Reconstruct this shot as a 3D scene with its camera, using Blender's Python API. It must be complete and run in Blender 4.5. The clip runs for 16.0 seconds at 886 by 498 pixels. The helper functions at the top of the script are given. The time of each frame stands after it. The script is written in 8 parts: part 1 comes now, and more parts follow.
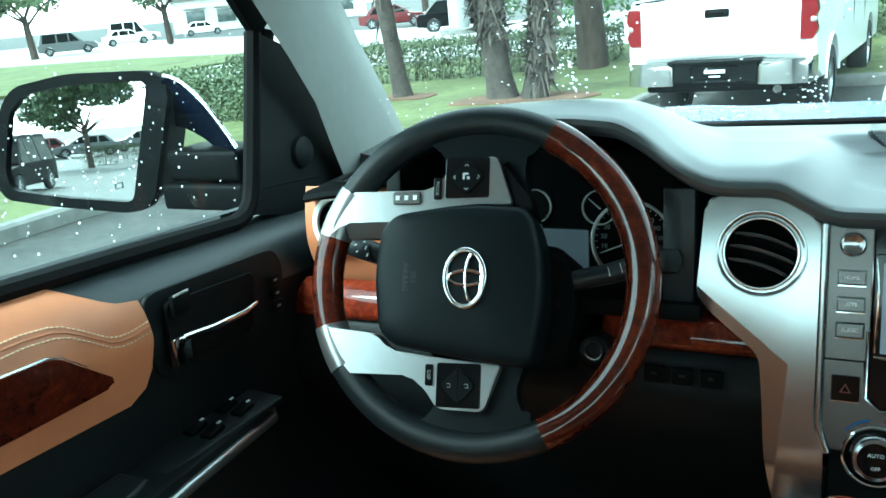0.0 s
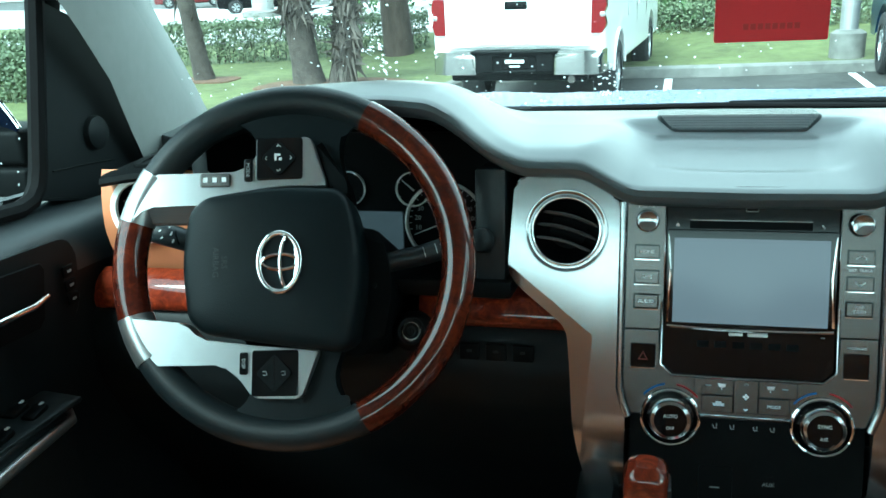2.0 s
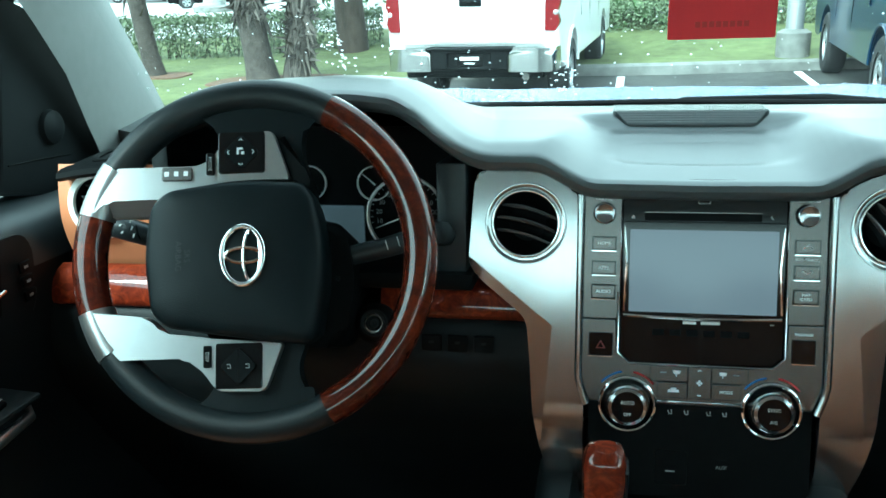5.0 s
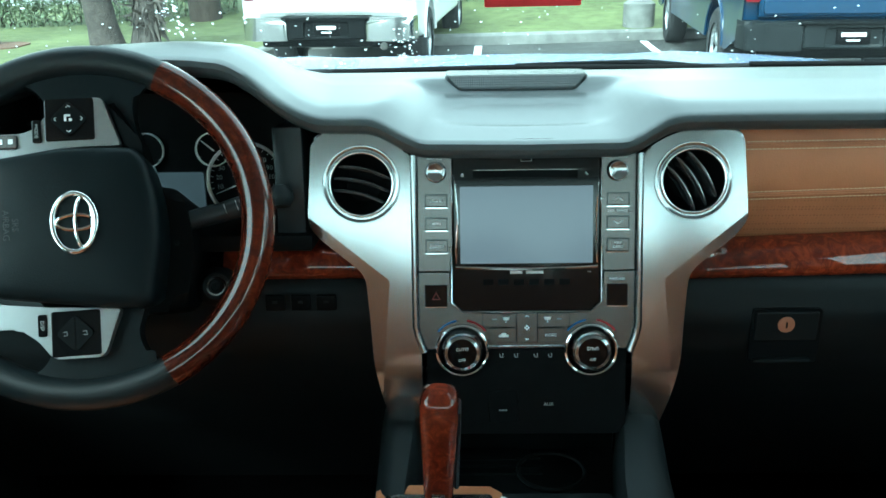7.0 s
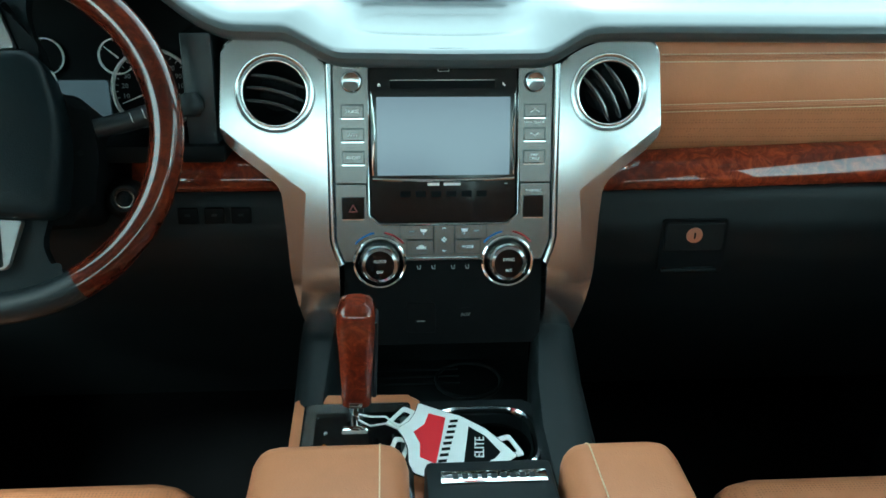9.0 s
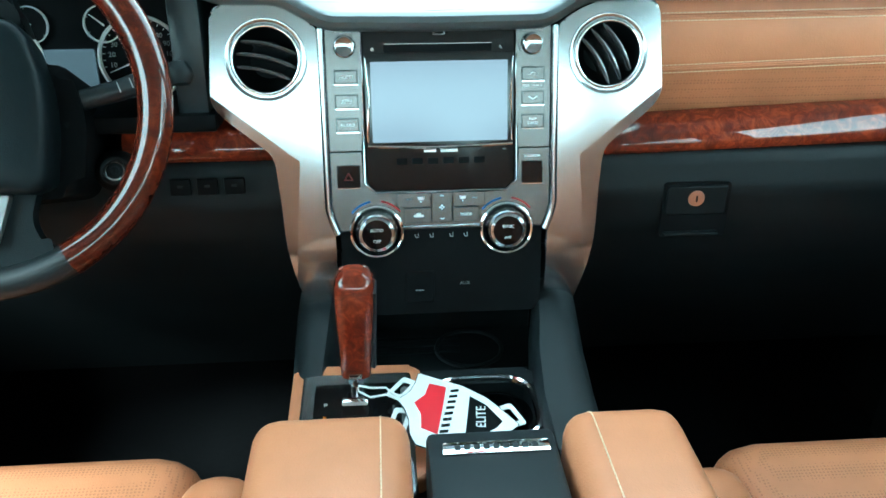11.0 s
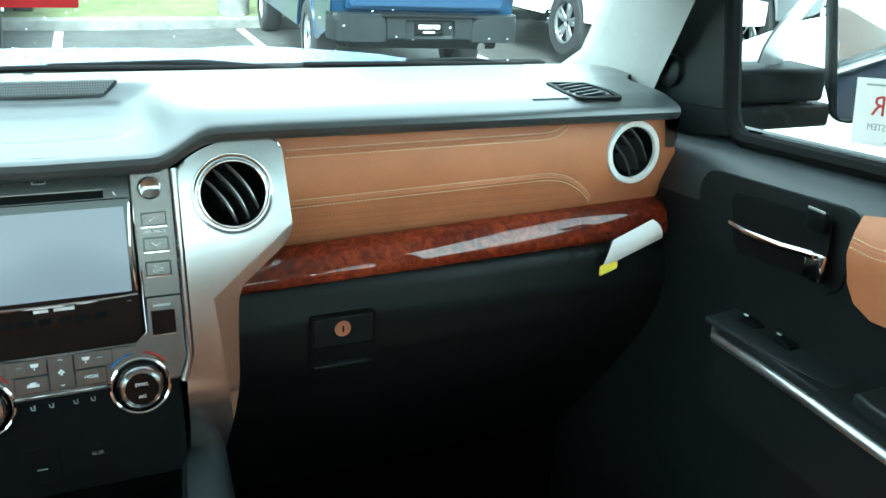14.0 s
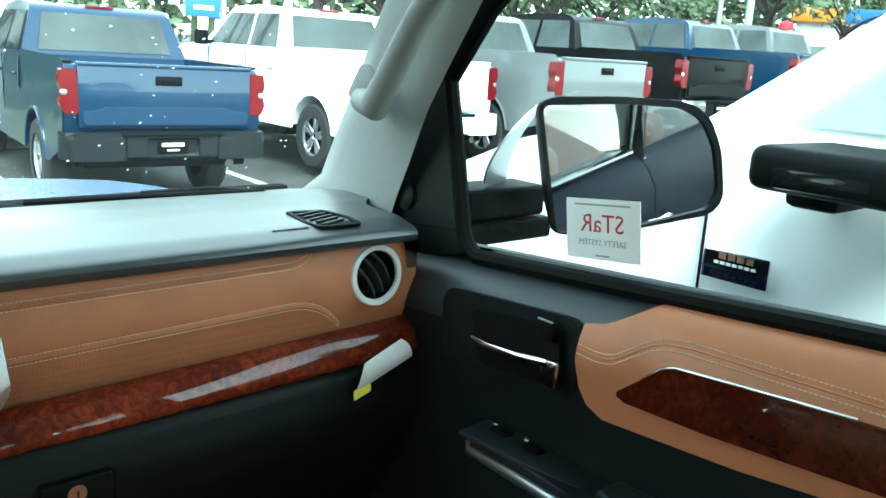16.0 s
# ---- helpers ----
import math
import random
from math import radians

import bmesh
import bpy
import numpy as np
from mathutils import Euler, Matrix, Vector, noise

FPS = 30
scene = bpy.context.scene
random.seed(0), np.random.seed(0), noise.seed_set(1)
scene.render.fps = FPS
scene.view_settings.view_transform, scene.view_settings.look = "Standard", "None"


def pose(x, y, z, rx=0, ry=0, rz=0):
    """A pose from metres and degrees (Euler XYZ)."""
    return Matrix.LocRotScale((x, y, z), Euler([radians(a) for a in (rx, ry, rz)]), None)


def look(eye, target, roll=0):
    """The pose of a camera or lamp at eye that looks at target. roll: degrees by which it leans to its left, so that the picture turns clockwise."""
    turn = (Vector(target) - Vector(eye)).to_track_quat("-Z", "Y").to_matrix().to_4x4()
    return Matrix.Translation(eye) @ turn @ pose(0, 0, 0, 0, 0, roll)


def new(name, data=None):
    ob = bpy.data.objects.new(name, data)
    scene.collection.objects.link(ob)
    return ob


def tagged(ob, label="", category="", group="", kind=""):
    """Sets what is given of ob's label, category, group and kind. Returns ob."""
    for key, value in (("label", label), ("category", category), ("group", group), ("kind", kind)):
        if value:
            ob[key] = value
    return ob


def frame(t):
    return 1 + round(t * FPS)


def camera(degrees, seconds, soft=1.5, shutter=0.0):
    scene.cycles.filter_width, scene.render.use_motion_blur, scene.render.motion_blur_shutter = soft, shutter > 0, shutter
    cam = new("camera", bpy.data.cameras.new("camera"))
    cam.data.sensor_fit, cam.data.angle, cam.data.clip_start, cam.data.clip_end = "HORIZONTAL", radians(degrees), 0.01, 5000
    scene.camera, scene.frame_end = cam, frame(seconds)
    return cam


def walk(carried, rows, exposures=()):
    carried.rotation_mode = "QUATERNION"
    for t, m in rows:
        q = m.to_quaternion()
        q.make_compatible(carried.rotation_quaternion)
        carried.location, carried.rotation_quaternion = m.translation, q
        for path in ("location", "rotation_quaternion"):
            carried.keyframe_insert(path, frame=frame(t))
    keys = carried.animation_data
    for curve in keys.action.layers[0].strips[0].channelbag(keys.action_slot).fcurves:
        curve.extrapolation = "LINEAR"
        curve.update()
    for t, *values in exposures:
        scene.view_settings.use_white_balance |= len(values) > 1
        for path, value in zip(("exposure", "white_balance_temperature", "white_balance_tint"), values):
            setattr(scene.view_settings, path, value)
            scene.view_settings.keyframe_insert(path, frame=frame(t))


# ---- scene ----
cam = camera(55.37, 16.0, soft=1.6)
PATH = [
    (0, (-0.1019, -0.8985, 1.6952), (-0.5421, -0.0480, 1.4069), -5.69),
    (0.5, (-0.1039, -0.8929, 1.6918), (-0.4777, -0.0139, 1.3957), -4.66),
    (1, (-0.1077, -0.8921, 1.6878), (-0.4158, 0.0082, 1.3803), -3.62),
    (1.5, (-0.1102, -0.8913, 1.6874), (-0.3703, 0.0212, 1.3719), -3.06),
    (2, (-0.1105, -0.8928, 1.6877), (-0.3403, 0.0266, 1.3686), -2.92),
    (2.5, (-0.1106, -0.8940, 1.6881), (-0.3392, 0.0267, 1.3718), -3.00),
    (3, (-0.1100, -0.8950, 1.6884), (-0.3464, 0.0250, 1.3761), -3.23),
    (5.5, (-0.1148, -0.9173, 1.6877), (-0.2536, 0.0151, 1.3539), -2.05),
    (6, (-0.0988, -0.9286, 1.6882), (-0.1898, 0.0044, 1.3400), -1.96),
    (6.5, (-0.0842, -0.9396, 1.6881), (-0.1360, -0.0071, 1.3305), -1.72),
    (7, (-0.0751, -0.9499, 1.6883), (-0.0981, -0.0175, 1.3274), -1.06),
    (7.5, (-0.0747, -0.9563, 1.6887), (-0.0662, -0.0213, 1.3341), -0.52),
    (8, (-0.0728, -0.9577, 1.6861), (-0.0431, -0.0224, 1.3336), 0.01),
    (8.5, (-0.0652, -0.9583, 1.6832), (-0.0209, -0.0362, 1.2987), 0.75),
    (9, (-0.0665, -0.9538, 1.6738), (-0.0016, -0.0594, 1.2312), 0.99),
    (11.5, (-0.0643, -0.9349, 1.6702), (0.0061, -0.0609, 1.1896), -0.26),
    (12, (-0.0566, -0.9333, 1.6758), (0.0468, -0.0483, 1.2219), 0.03),
    (12.5, (-0.0467, -0.9318, 1.6824), (0.1098, -0.0422, 1.2534), 0.36),
    (13, (-0.0259, -0.9215, 1.6866), (0.1964, -0.0375, 1.2754), 1.27),
    (13.5, (-0.0034, -0.9141, 1.6961), (0.3170, -0.0490, 1.3102), 2.84),
    (14, (0.0219, -0.9054, 1.7024), (0.4240, -0.0662, 1.3362), 3.41),
    (14.5, (0.0388, -0.9070, 1.7110), (0.5275, -0.1046, 1.3683), 3.70),
    (15, (0.0457, -0.9048, 1.7126), (0.6025, -0.1400, 1.3887), 3.88),
    (15.5, (0.0449, -0.9067, 1.7234), (0.6620, -0.1717, 1.4424), 3.51),
    (16, (0.0421, -0.9085, 1.7299), (0.6912, -0.1832, 1.5006), 3.60),
]
walk(cam, [(t, look(eye, target, roll)) for t, eye, target, roll in PATH],
     [(0.0, 2.64, 5150, -25), (8.0, 2.78, 5150, -25), (9.0, 3.02, 5200, -24), (11.5, 3.95, 4950, -22), (13.0, 3.72, 5250, -20), (14.5, 3.25, 5400, -19), (15.0, 3.08, 5400, -19), (15.5, 2.92, 5400, -19), (16.0, 2.70, 5400, -19)])

# ---- world and light: a bright overcast day ----
world = bpy.data.worlds.new("overcast_sky")
scene.world = world
world.use_nodes = True
wn, wl = world.node_tree.nodes, world.node_tree.links
wn.clear()
sky = wn.new("ShaderNodeTexSky")
sky.sky_type = "NISHITA"
sky.sun_disc = False
sky.sun_elevation = radians(50)
sky.sun_rotation = radians(211)
sky.dust_density = 0.2
sky.air_density = 2.0
grey = wn.new("ShaderNodeHueSaturation")
grey.inputs["Saturation"].default_value = 0.18
bg = wn.new("ShaderNodeBackground")
bg.inputs["Strength"].default_value = 0.15
wo = wn.new("ShaderNodeOutputWorld")
wl.new(sky.outputs[0], grey.inputs["Color"])
wl.new(grey.outputs[0], bg.inputs["Color"])
wl.new(bg.outputs[0], wo.inputs["Surface"])

sun = new("sun", bpy.data.lights.new("sun", "SUN"))
sun.data.energy = 1.4
sun.data.angle = radians(25)
sun.data.color = (1.0, 0.97, 0.93)
sun.matrix_basis = look((-7, -11.5, 16), (0, 0, 0))


# ---- materials ----
def mat(name, base, rough=0.5, metal=0.0, vary=0.12, scale=40.0, bump=0.0, bscale=300.0, coat=0.0, second=None, emit=None, spec=0.5, stretch=(1, 1, 1), island=False):
    """A principled surface whose colour varies at two scales, with fine relief."""
    m = bpy.data.materials.new(name)
    m.use_nodes = True
    nt, ln = m.node_tree.nodes, m.node_tree.links
    b = nt["Principled BSDF"]
    b.inputs["Roughness"].default_value = rough
    b.inputs["Metallic"].default_value = metal
    b.inputs["Coat Weight"].default_value = coat
    b.inputs["Coat Roughness"].default_value = 0.06
    b.inputs["Specular IOR Level"].default_value = spec
    co = nt.new("ShaderNodeTexCoord")
    mp = nt.new("ShaderNodeMapping")
    mp.inputs["Scale"].default_value = stretch
    ln.new(co.outputs["Object"], mp.inputs["Vector"])
    n1 = nt.new("ShaderNodeTexNoise")
    n1.inputs["Scale"].default_value = scale
    n1.inputs["Detail"].default_value = 5
    n2 = nt.new("ShaderNodeTexNoise")
    n2.inputs["Scale"].default_value = scale * 0.13
    n2.inputs["Detail"].default_value = 3
    for n in (n1, n2):
        ln.new(mp.outputs[0], n.inputs["Vector"])
    add = nt.new("ShaderNodeMath")
    add.operation = "ADD"
    ln.new(n1.outputs["Fac"], add.inputs[0])
    ln.new(n2.outputs["Fac"], add.inputs[1])
    ramp = nt.new("ShaderNodeMapRange")
    ramp.inputs["From Min"].default_value = 0.7
    ramp.inputs["From Max"].default_value = 1.3
    ln.new(add.outputs[0], ramp.inputs["Value"])
    mix = nt.new("ShaderNodeMix")
    mix.data_type = "RGBA"
    dark = tuple(c * (1 - vary) for c in base)
    light = second or tuple(min(1, c * (1 + vary)) for c in base)
    mix.inputs["A"].default_value = (*dark, 1)
    mix.inputs["B"].default_value = (*light, 1)
    ln.new(ramp.outputs[0], mix.inputs["Factor"])
    out = mix.outputs["Result"]
    if island:
        oi = nt.new("ShaderNodeObjectInfo")
        gi = nt.new("ShaderNodeNewGeometry")
        ad = nt.new("ShaderNodeMath")
        ad.operation = "ADD"
        ln.new(oi.outputs["Random"], ad.inputs[0])
        ln.new(gi.outputs["Random Per Island"], ad.inputs[1])
        mr = nt.new("ShaderNodeMapRange")
        mr.inputs["From Max"].default_value = 2.0
        mr.inputs["To Min"].default_value = 0.6
        mr.inputs["To Max"].default_value = 1.5
        ln.new(ad.outputs[0], mr.inputs["Value"])
        hs = nt.new("ShaderNodeHueSaturation")
        ln.new(out, hs.inputs["Color"])
        ln.new(mr.outputs[0], hs.inputs["Value"])
        out = hs.outputs["Color"]
    ln.new(out, b.inputs["Base Color"])
    if bump:
        n3 = nt.new("ShaderNodeTexNoise")
        n3.inputs["Scale"].default_value = bscale
        n3.inputs["Detail"].default_value = 4
        ln.new(mp.outputs[0], n3.inputs["Vector"])
        bp = nt.new("ShaderNodeBump")
        bp.inputs["Strength"].default_value = bump
        bp.inputs["Distance"].default_value = 0.6 / bscale
        ln.new(n3.outputs["Fac"], bp.inputs["Height"])
        ln.new(bp.outputs[0], b.inputs["Normal"])
    if emit:
        b.inputs["Emission Color"].default_value = (*emit[:3], 1)
        b.inputs["Emission Strength"].default_value = emit[3]
    return m


def leather(name, base, perforated=False):
    """Grained leather; with perforations where asked."""
    m = mat(name, base, 0.44, vary=0.10, scale=18, spec=0.36)
    nt, ln = m.node_tree.nodes, m.node_tree.links
    b = nt["Principled BSDF"]
    co = nt.new("ShaderNodeTexCoord")
    vo = nt.new("ShaderNodeTexVoronoi")
    vo.inputs["Scale"].default_value = 520
    ln.new(co.outputs["Object"], vo.inputs["Vector"])
    bp = nt.new("ShaderNodeBump")
    bp.inputs["Strength"].default_value = 0.25
    bp.inputs["Distance"].default_value = 0.0006
    ln.new(vo.outputs["Distance"], bp.inputs["Height"])
    ln.new(bp.outputs[0], b.inputs["Normal"])
    if perforated:
        v2 = nt.new("ShaderNodeTexVoronoi")
        v2.inputs["Scale"].default_value = 240
        v2.inputs["Randomness"].default_value = 0.15
        ln.new(co.outputs["Object"], v2.inputs["Vector"])
        lt = nt.new("ShaderNodeMath")
        lt.operation = "LESS_THAN"
        lt.inputs[1].default_value = 0.30
        ln.new(v2.outputs["Distance"], lt.inputs[0])
        mx = nt.new("ShaderNodeMix")
        mx.data_type = "RGBA"
        src = b.inputs["Base Color"].links[0].from_socket
        ln.new(lt.outputs[0], mx.inputs["Factor"])
        ln.new(src, mx.inputs["A"])
        mx.inputs["B"].default_value = (*[c * 0.72 for c in base], 1)
        ln.new(mx.outputs["Result"], b.inputs["Base Color"])
    return m


def burl(name, k=1.0):
    """Glossy red-brown burl wood under lacquer."""
    m = mat(name, (0.15, 0.028, 0.010), 0.5, coat=1.0, spec=0.04)
    nt, ln = m.node_tree.nodes, m.node_tree.links
    b = nt["Principled BSDF"]
    co = nt.new("ShaderNodeTexCoord")
    n1 = nt.new("ShaderNodeTexNoise")
    n1.inputs["Scale"].default_value = 62
    n1.inputs["Detail"].default_value = 8
    n1.inputs["Distortion"].default_value = 1.1
    n1.inputs["Roughness"].default_value = 0.68
    ln.new(co.outputs["Object"], n1.inputs["Vector"])
    n2 = nt.new("ShaderNodeTexNoise")
    n2.inputs["Scale"].default_value = 7
    n2.inputs["Detail"].default_value = 3
    ln.new(co.outputs["Object"], n2.inputs["Vector"])
    mm = nt.new("ShaderNodeMath")
    mm.operation = "MULTIPLY_ADD"
    mm.inputs[1].default_value = 0.6
    ln.new(n2.outputs["Fac"], mm.inputs[0])
    ln.new(n1.outputs["Fac"], mm.inputs[2])
    rp = nt.new("ShaderNodeValToRGB")
    el = rp.color_ramp.elements
    el[0].position, el[0].color = 0.62, (0.045 * k, 0.0065 * k, 0.0032 * k, 1)
    el[1].position, el[1].color = 1.02, (0.20 * k, 0.030 * k, 0.009 * k, 1)
    e = el.new(0.8)
    e.color = (0.090 * k, 0.0115 * k, 0.0042 * k, 1)
    ln.new(mm.outputs[0], rp.inputs["Fac"])
    ln.new(rp.outputs["Color"], b.inputs["Base Color"])
    b.inputs["Coat Roughness"].default_value = 0.012
    return m


def glass(name, tint=(1, 1, 1), rough=0.0, haze=0.0):
    """Thin glass; haze is the share of light that a film of water scatters."""
    m = bpy.data.materials.new(name)
    m.use_nodes = True
    nt, ln = m.node_tree.nodes, m.node_tree.links
    nt.clear()
    tr = nt.new("ShaderNodeBsdfTransparent")
    tr.inputs["Color"].default_value = (*tint, 1)
    gl = nt.new("ShaderNodeBsdfGlossy")
    gl.inputs["Roughness"].default_value = rough
    lw = nt.new("ShaderNodeLayerWeight")
    lw.inputs["Blend"].default_value = 0.5
    pw = nt.new("ShaderNodeMath")
    pw.operation = "POWER"
    pw.inputs[1].default_value = 5.0
    fr = nt.new("ShaderNodeMath")
    fr.operation = "MULTIPLY_ADD"
    fr.inputs[1].default_value = 0.9
    fr.inputs[2].default_value = 0.018
    ln.new(lw.outputs["Facing"], pw.inputs[0])
    ln.new(pw.outputs[0], fr.inputs[0])
    mx = nt.new("ShaderNodeMixShader")
    ou = nt.new("ShaderNodeOutputMaterial")
    film = nt.new("ShaderNodeMixShader")
    film.inputs["Fac"].default_value = haze
    tl = nt.new("ShaderNodeBsdfTranslucent")
    tl.inputs["Color"].default_value = (0.9, 0.92, 0.92, 1)
    ln.new(tr.outputs[0], film.inputs[1])
    ln.new(tl.outputs[0], film.inputs[2])
    ln.new(fr.outputs[0], mx.inputs["Fac"])
    ln.new(film.outputs[0], mx.inputs[1])
    ln.new(gl.outputs[0], mx.inputs[2])
    ln.new(mx.outputs[0], ou.inputs["Surface"])
    return m


def rain(name):
    """Water beads: they scatter the light behind them and glint."""
    m = bpy.data.materials.new(name)
    m.use_nodes = True
    nt, ln = m.node_tree.nodes, m.node_tree.links
    nt.clear()
    tl = nt.new("ShaderNodeBsdfTranslucent")
    tl.inputs["Color"].default_value = (0.95, 0.97, 0.97, 1)
    gl = nt.new("ShaderNodeBsdfGlossy")
    gl.inputs["Roughness"].default_value = 0.08
    mx = nt.new("ShaderNodeMixShader")
    mx.inputs["Fac"].default_value = 0.25
    ou = nt.new("ShaderNodeOutputMaterial")
    ln.new(tl.outputs[0], mx.inputs[1])
    ln.new(gl.outputs[0], mx.inputs[2])
    ln.new(mx.outputs[0], ou.inputs["Surface"])
    return m


def paint(name, base, rough=0.28, coat=0.55):
    return mat(name, base, rough, vary=0.04, scale=3, coat=coat, spec=0.3, bump=0.02, bscale=60)


M = {}
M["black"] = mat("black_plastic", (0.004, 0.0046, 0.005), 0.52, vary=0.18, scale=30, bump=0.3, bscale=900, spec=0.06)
# one charcoal plastic: pad lighter, low panels darker, to follow the light on them
M["soft"] = mat("lit_charcoal_pad", (0.045, 0.051, 0.053), 0.32, vary=0.10, scale=24, bump=0.12, bscale=800, spec=0.86)
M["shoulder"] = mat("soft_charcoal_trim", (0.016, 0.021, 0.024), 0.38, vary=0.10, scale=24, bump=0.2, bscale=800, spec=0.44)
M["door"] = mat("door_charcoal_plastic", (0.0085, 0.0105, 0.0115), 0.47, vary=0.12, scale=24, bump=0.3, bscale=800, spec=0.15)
M["glovebox"] = mat("shaded_charcoal_plastic", (0.0068, 0.0082, 0.0088), 0.45, vary=0.12, scale=24, bump=0.3, bscale=800, spec=0.15)
M["louvre"] = mat("satin_black_louvre", (0.038, 0.040, 0.042), 0.22, vary=0.1, spec=0.8)
M["dimred"] = mat("dim_red_marking", (0.10, 0.008, 0.008), 0.5, vary=0.05)
M["palmstub"] = mat("dry_palm_stub", (0.085, 0.073, 0.064), 0.95, vary=0.35, scale=12, bump=0.6, bscale=40, island=True)
M["rimleather"] = mat("wheel_black_leather", (0.006, 0.0085, 0.0098), 0.42, vary=0.12, scale=60, bump=0.3, bscale=700, spec=0.30)
M["airbag"] = mat("airbag_black_vinyl", (0.0042, 0.0066, 0.0078), 0.40, vary=0.12, scale=60, bump=0.3, bscale=700, spec=0.13)
M["gloss"] = mat("gloss_black", (0.004, 0.0042, 0.0048), 0.09, vary=0.1, scale=20, coat=0.15, spec=0.3)
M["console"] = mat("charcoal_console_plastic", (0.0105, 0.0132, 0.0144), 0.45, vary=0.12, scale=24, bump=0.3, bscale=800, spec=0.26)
M["silver"] = mat("satin_silver_trim", (0.405, 0.42, 0.43), 0.15, 0.95, vary=0.03, scale=90, bump=0.02, bscale=600)
# metal bezel whitened; its bright reflection is put into the base colour
M["bezel"] = mat("reflection_whitened_bezel", (0.92, 0.92, 0.91), 0.30, 0.20, vary=0.03, scale=90)
M["spoke"] = mat("satin_silver_spoke", (0.38, 0.39, 0.39), 0.28, 0.9, vary=0.03, scale=90)
# far road surface, paled to carry the sky's glare off wet ground
M["concrete"] = mat("glare_paled_road", (0.36, 0.36, 0.345), 0.6, vary=0.12, scale=1.2, bump=0.2, bscale=30)
M["brushed"] = mat("brushed_grey_metal", (0.155, 0.150, 0.147), 0.26, 0.88, vary=0.10, scale=60, stretch=(60, 1, 1))
# chrome darkened for one truck, to offset a too bright sky reflection
M["bumper"] = mat("toned_down_chrome", (0.46, 0.47, 0.47), 0.16, 1.0, vary=0.10, scale=8)
M["chrome"] = mat("chrome", (0.80, 0.80, 0.80), 0.06, 1.0, vary=0.02)
M["white"] = mat("white_marking", (0.75, 0.76, 0.76), 0.5, vary=0.02)
M["dimmark"] = mat("grey_marking", (0.30, 0.31, 0.31), 0.5, vary=0.02)
M["tan"] = leather("saddle_tan_leather", (0.470, 0.184, 0.086))
M["tanperf"] = leather("perforated_tan_leather", (0.470, 0.184, 0.086), True)
M["thread"] = mat("cream_thread", (0.66, 0.50, 0.33), 0.8, vary=0.1)
M["wood"] = burl("burl_wood", 1.35)
# darker copy of the burl; shade on rim and doors is in its colour
M["rimwood"] = burl("shaded_burl_wood", 0.5)
M["screen"] = mat("screen_glow", (0.02, 0.02, 0.025), 0.12, vary=0.02, emit=(0.40, 0.43, 0.50, 0.074), spec=0.25)
# slight emission added so the unlit display reads blue-grey
M["lcd"] = mat("cluster_display", (0.05, 0.06, 0.07), 0.15, vary=0.05, emit=(0.35, 0.42, 0.48, 0.02))
M["red"] = mat("red_card", (0.62, 0.008, 0.022), 0.5, vary=0.05, scale=20)
M["redmark"] = mat("red_marking", (0.40, 0.012, 0.014), 0.5, vary=0.03)
M["bluemark"] = mat("blue_marking", (0.03, 0.12, 0.35), 0.5, vary=0.03)
M["card"] = mat("white_card", (0.78, 0.78, 0.77), 0.5, vary=0.03, scale=15)
M["pillar"] = mat("pale_grey_trim", (0.22, 0.225, 0.215), 0.65, vary=0.05, scale=60, bump=0.3, bscale=900)
# unseen headliner, whitened so it throws more light onto the dash
M["roof"] = mat("headliner_cloth", (0.74, 0.74, 0.71), 0.9, vary=0.06, scale=60, bump=0.3, bscale=700)
M["carpet"] = mat("dark_carpet", (0.004, 0.004, 0.0045), 0.95, vary=0.3, scale=90, bump=0.8, bscale=400, spec=0.1)
M["rubber"] = mat("black_rubber", (0.006, 0.006, 0.0065), 0.6, vary=0.15, scale=40, spec=0.06)
M["mirror"] = mat("mirror_silvering", (0.88, 0.90, 0.90), 0.0, 1.0, vary=0.0)
M["pane"] = glass("clear_glass", (0.97, 0.985, 0.98))
M["wetpane"] = glass("rain_wet_glass", (0.95, 0.97, 0.965), haze=0.004)
# unseen rear panes; the tint sets how much light reaches dash and silver
M["privacy"] = glass("rear_light_glass", (0.78, 0.80, 0.80))
M["sidepane"] = glass("tinted_side_glass", (0.80, 0.84, 0.83), haze=0.001)
M["carglass"] = mat("black_car_glass", (0.010, 0.012, 0.012), 0.12, vary=0.1, spec=0.12)
M["copper"] = mat("copper_lock", (0.62, 0.33, 0.22), 0.35, 0.8, vary=0.05)
M["yellow"] = mat("yellow_label", (0.75, 0.62, 0.05), 0.5, vary=0.05)
M["amber"] = mat("amber_lamp", (0.6, 0.2, 0.02), 0.2, vary=0.05)
M["blue"] = paint("blue_metallic_paint", (0.003, 0.022, 0.058))
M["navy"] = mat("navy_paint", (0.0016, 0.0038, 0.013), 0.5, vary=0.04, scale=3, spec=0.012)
# same paint as the navy flank, lightened to carry the sky's reflection
M["bonnet"] = mat("rain_wet_sky_paled_paint", (0.012, 0.042, 0.12), 0.25, vary=0.04, scale=3, spec=0.30, bump=0.5, bscale=90)
M["whitepaint"] = paint("white_paint", (0.85, 0.86, 0.86))
M["silverpaint"] = paint("silver_paint", (0.12, 0.125, 0.13), 0.4)
M["blackpaint"] = mat("black_paint", (0.003, 0.003, 0.0034), 0.4, vary=0.05, scale=3, spec=0.08)
M["redpaint"] = paint("red_paint", (0.10, 0.012, 0.014))
M["taillight"] = mat("red_lamp_lens", (0.115, 0.0015, 0.004), 0.2, vary=0.12, scale=30, coat=0.25, spec=0.2)
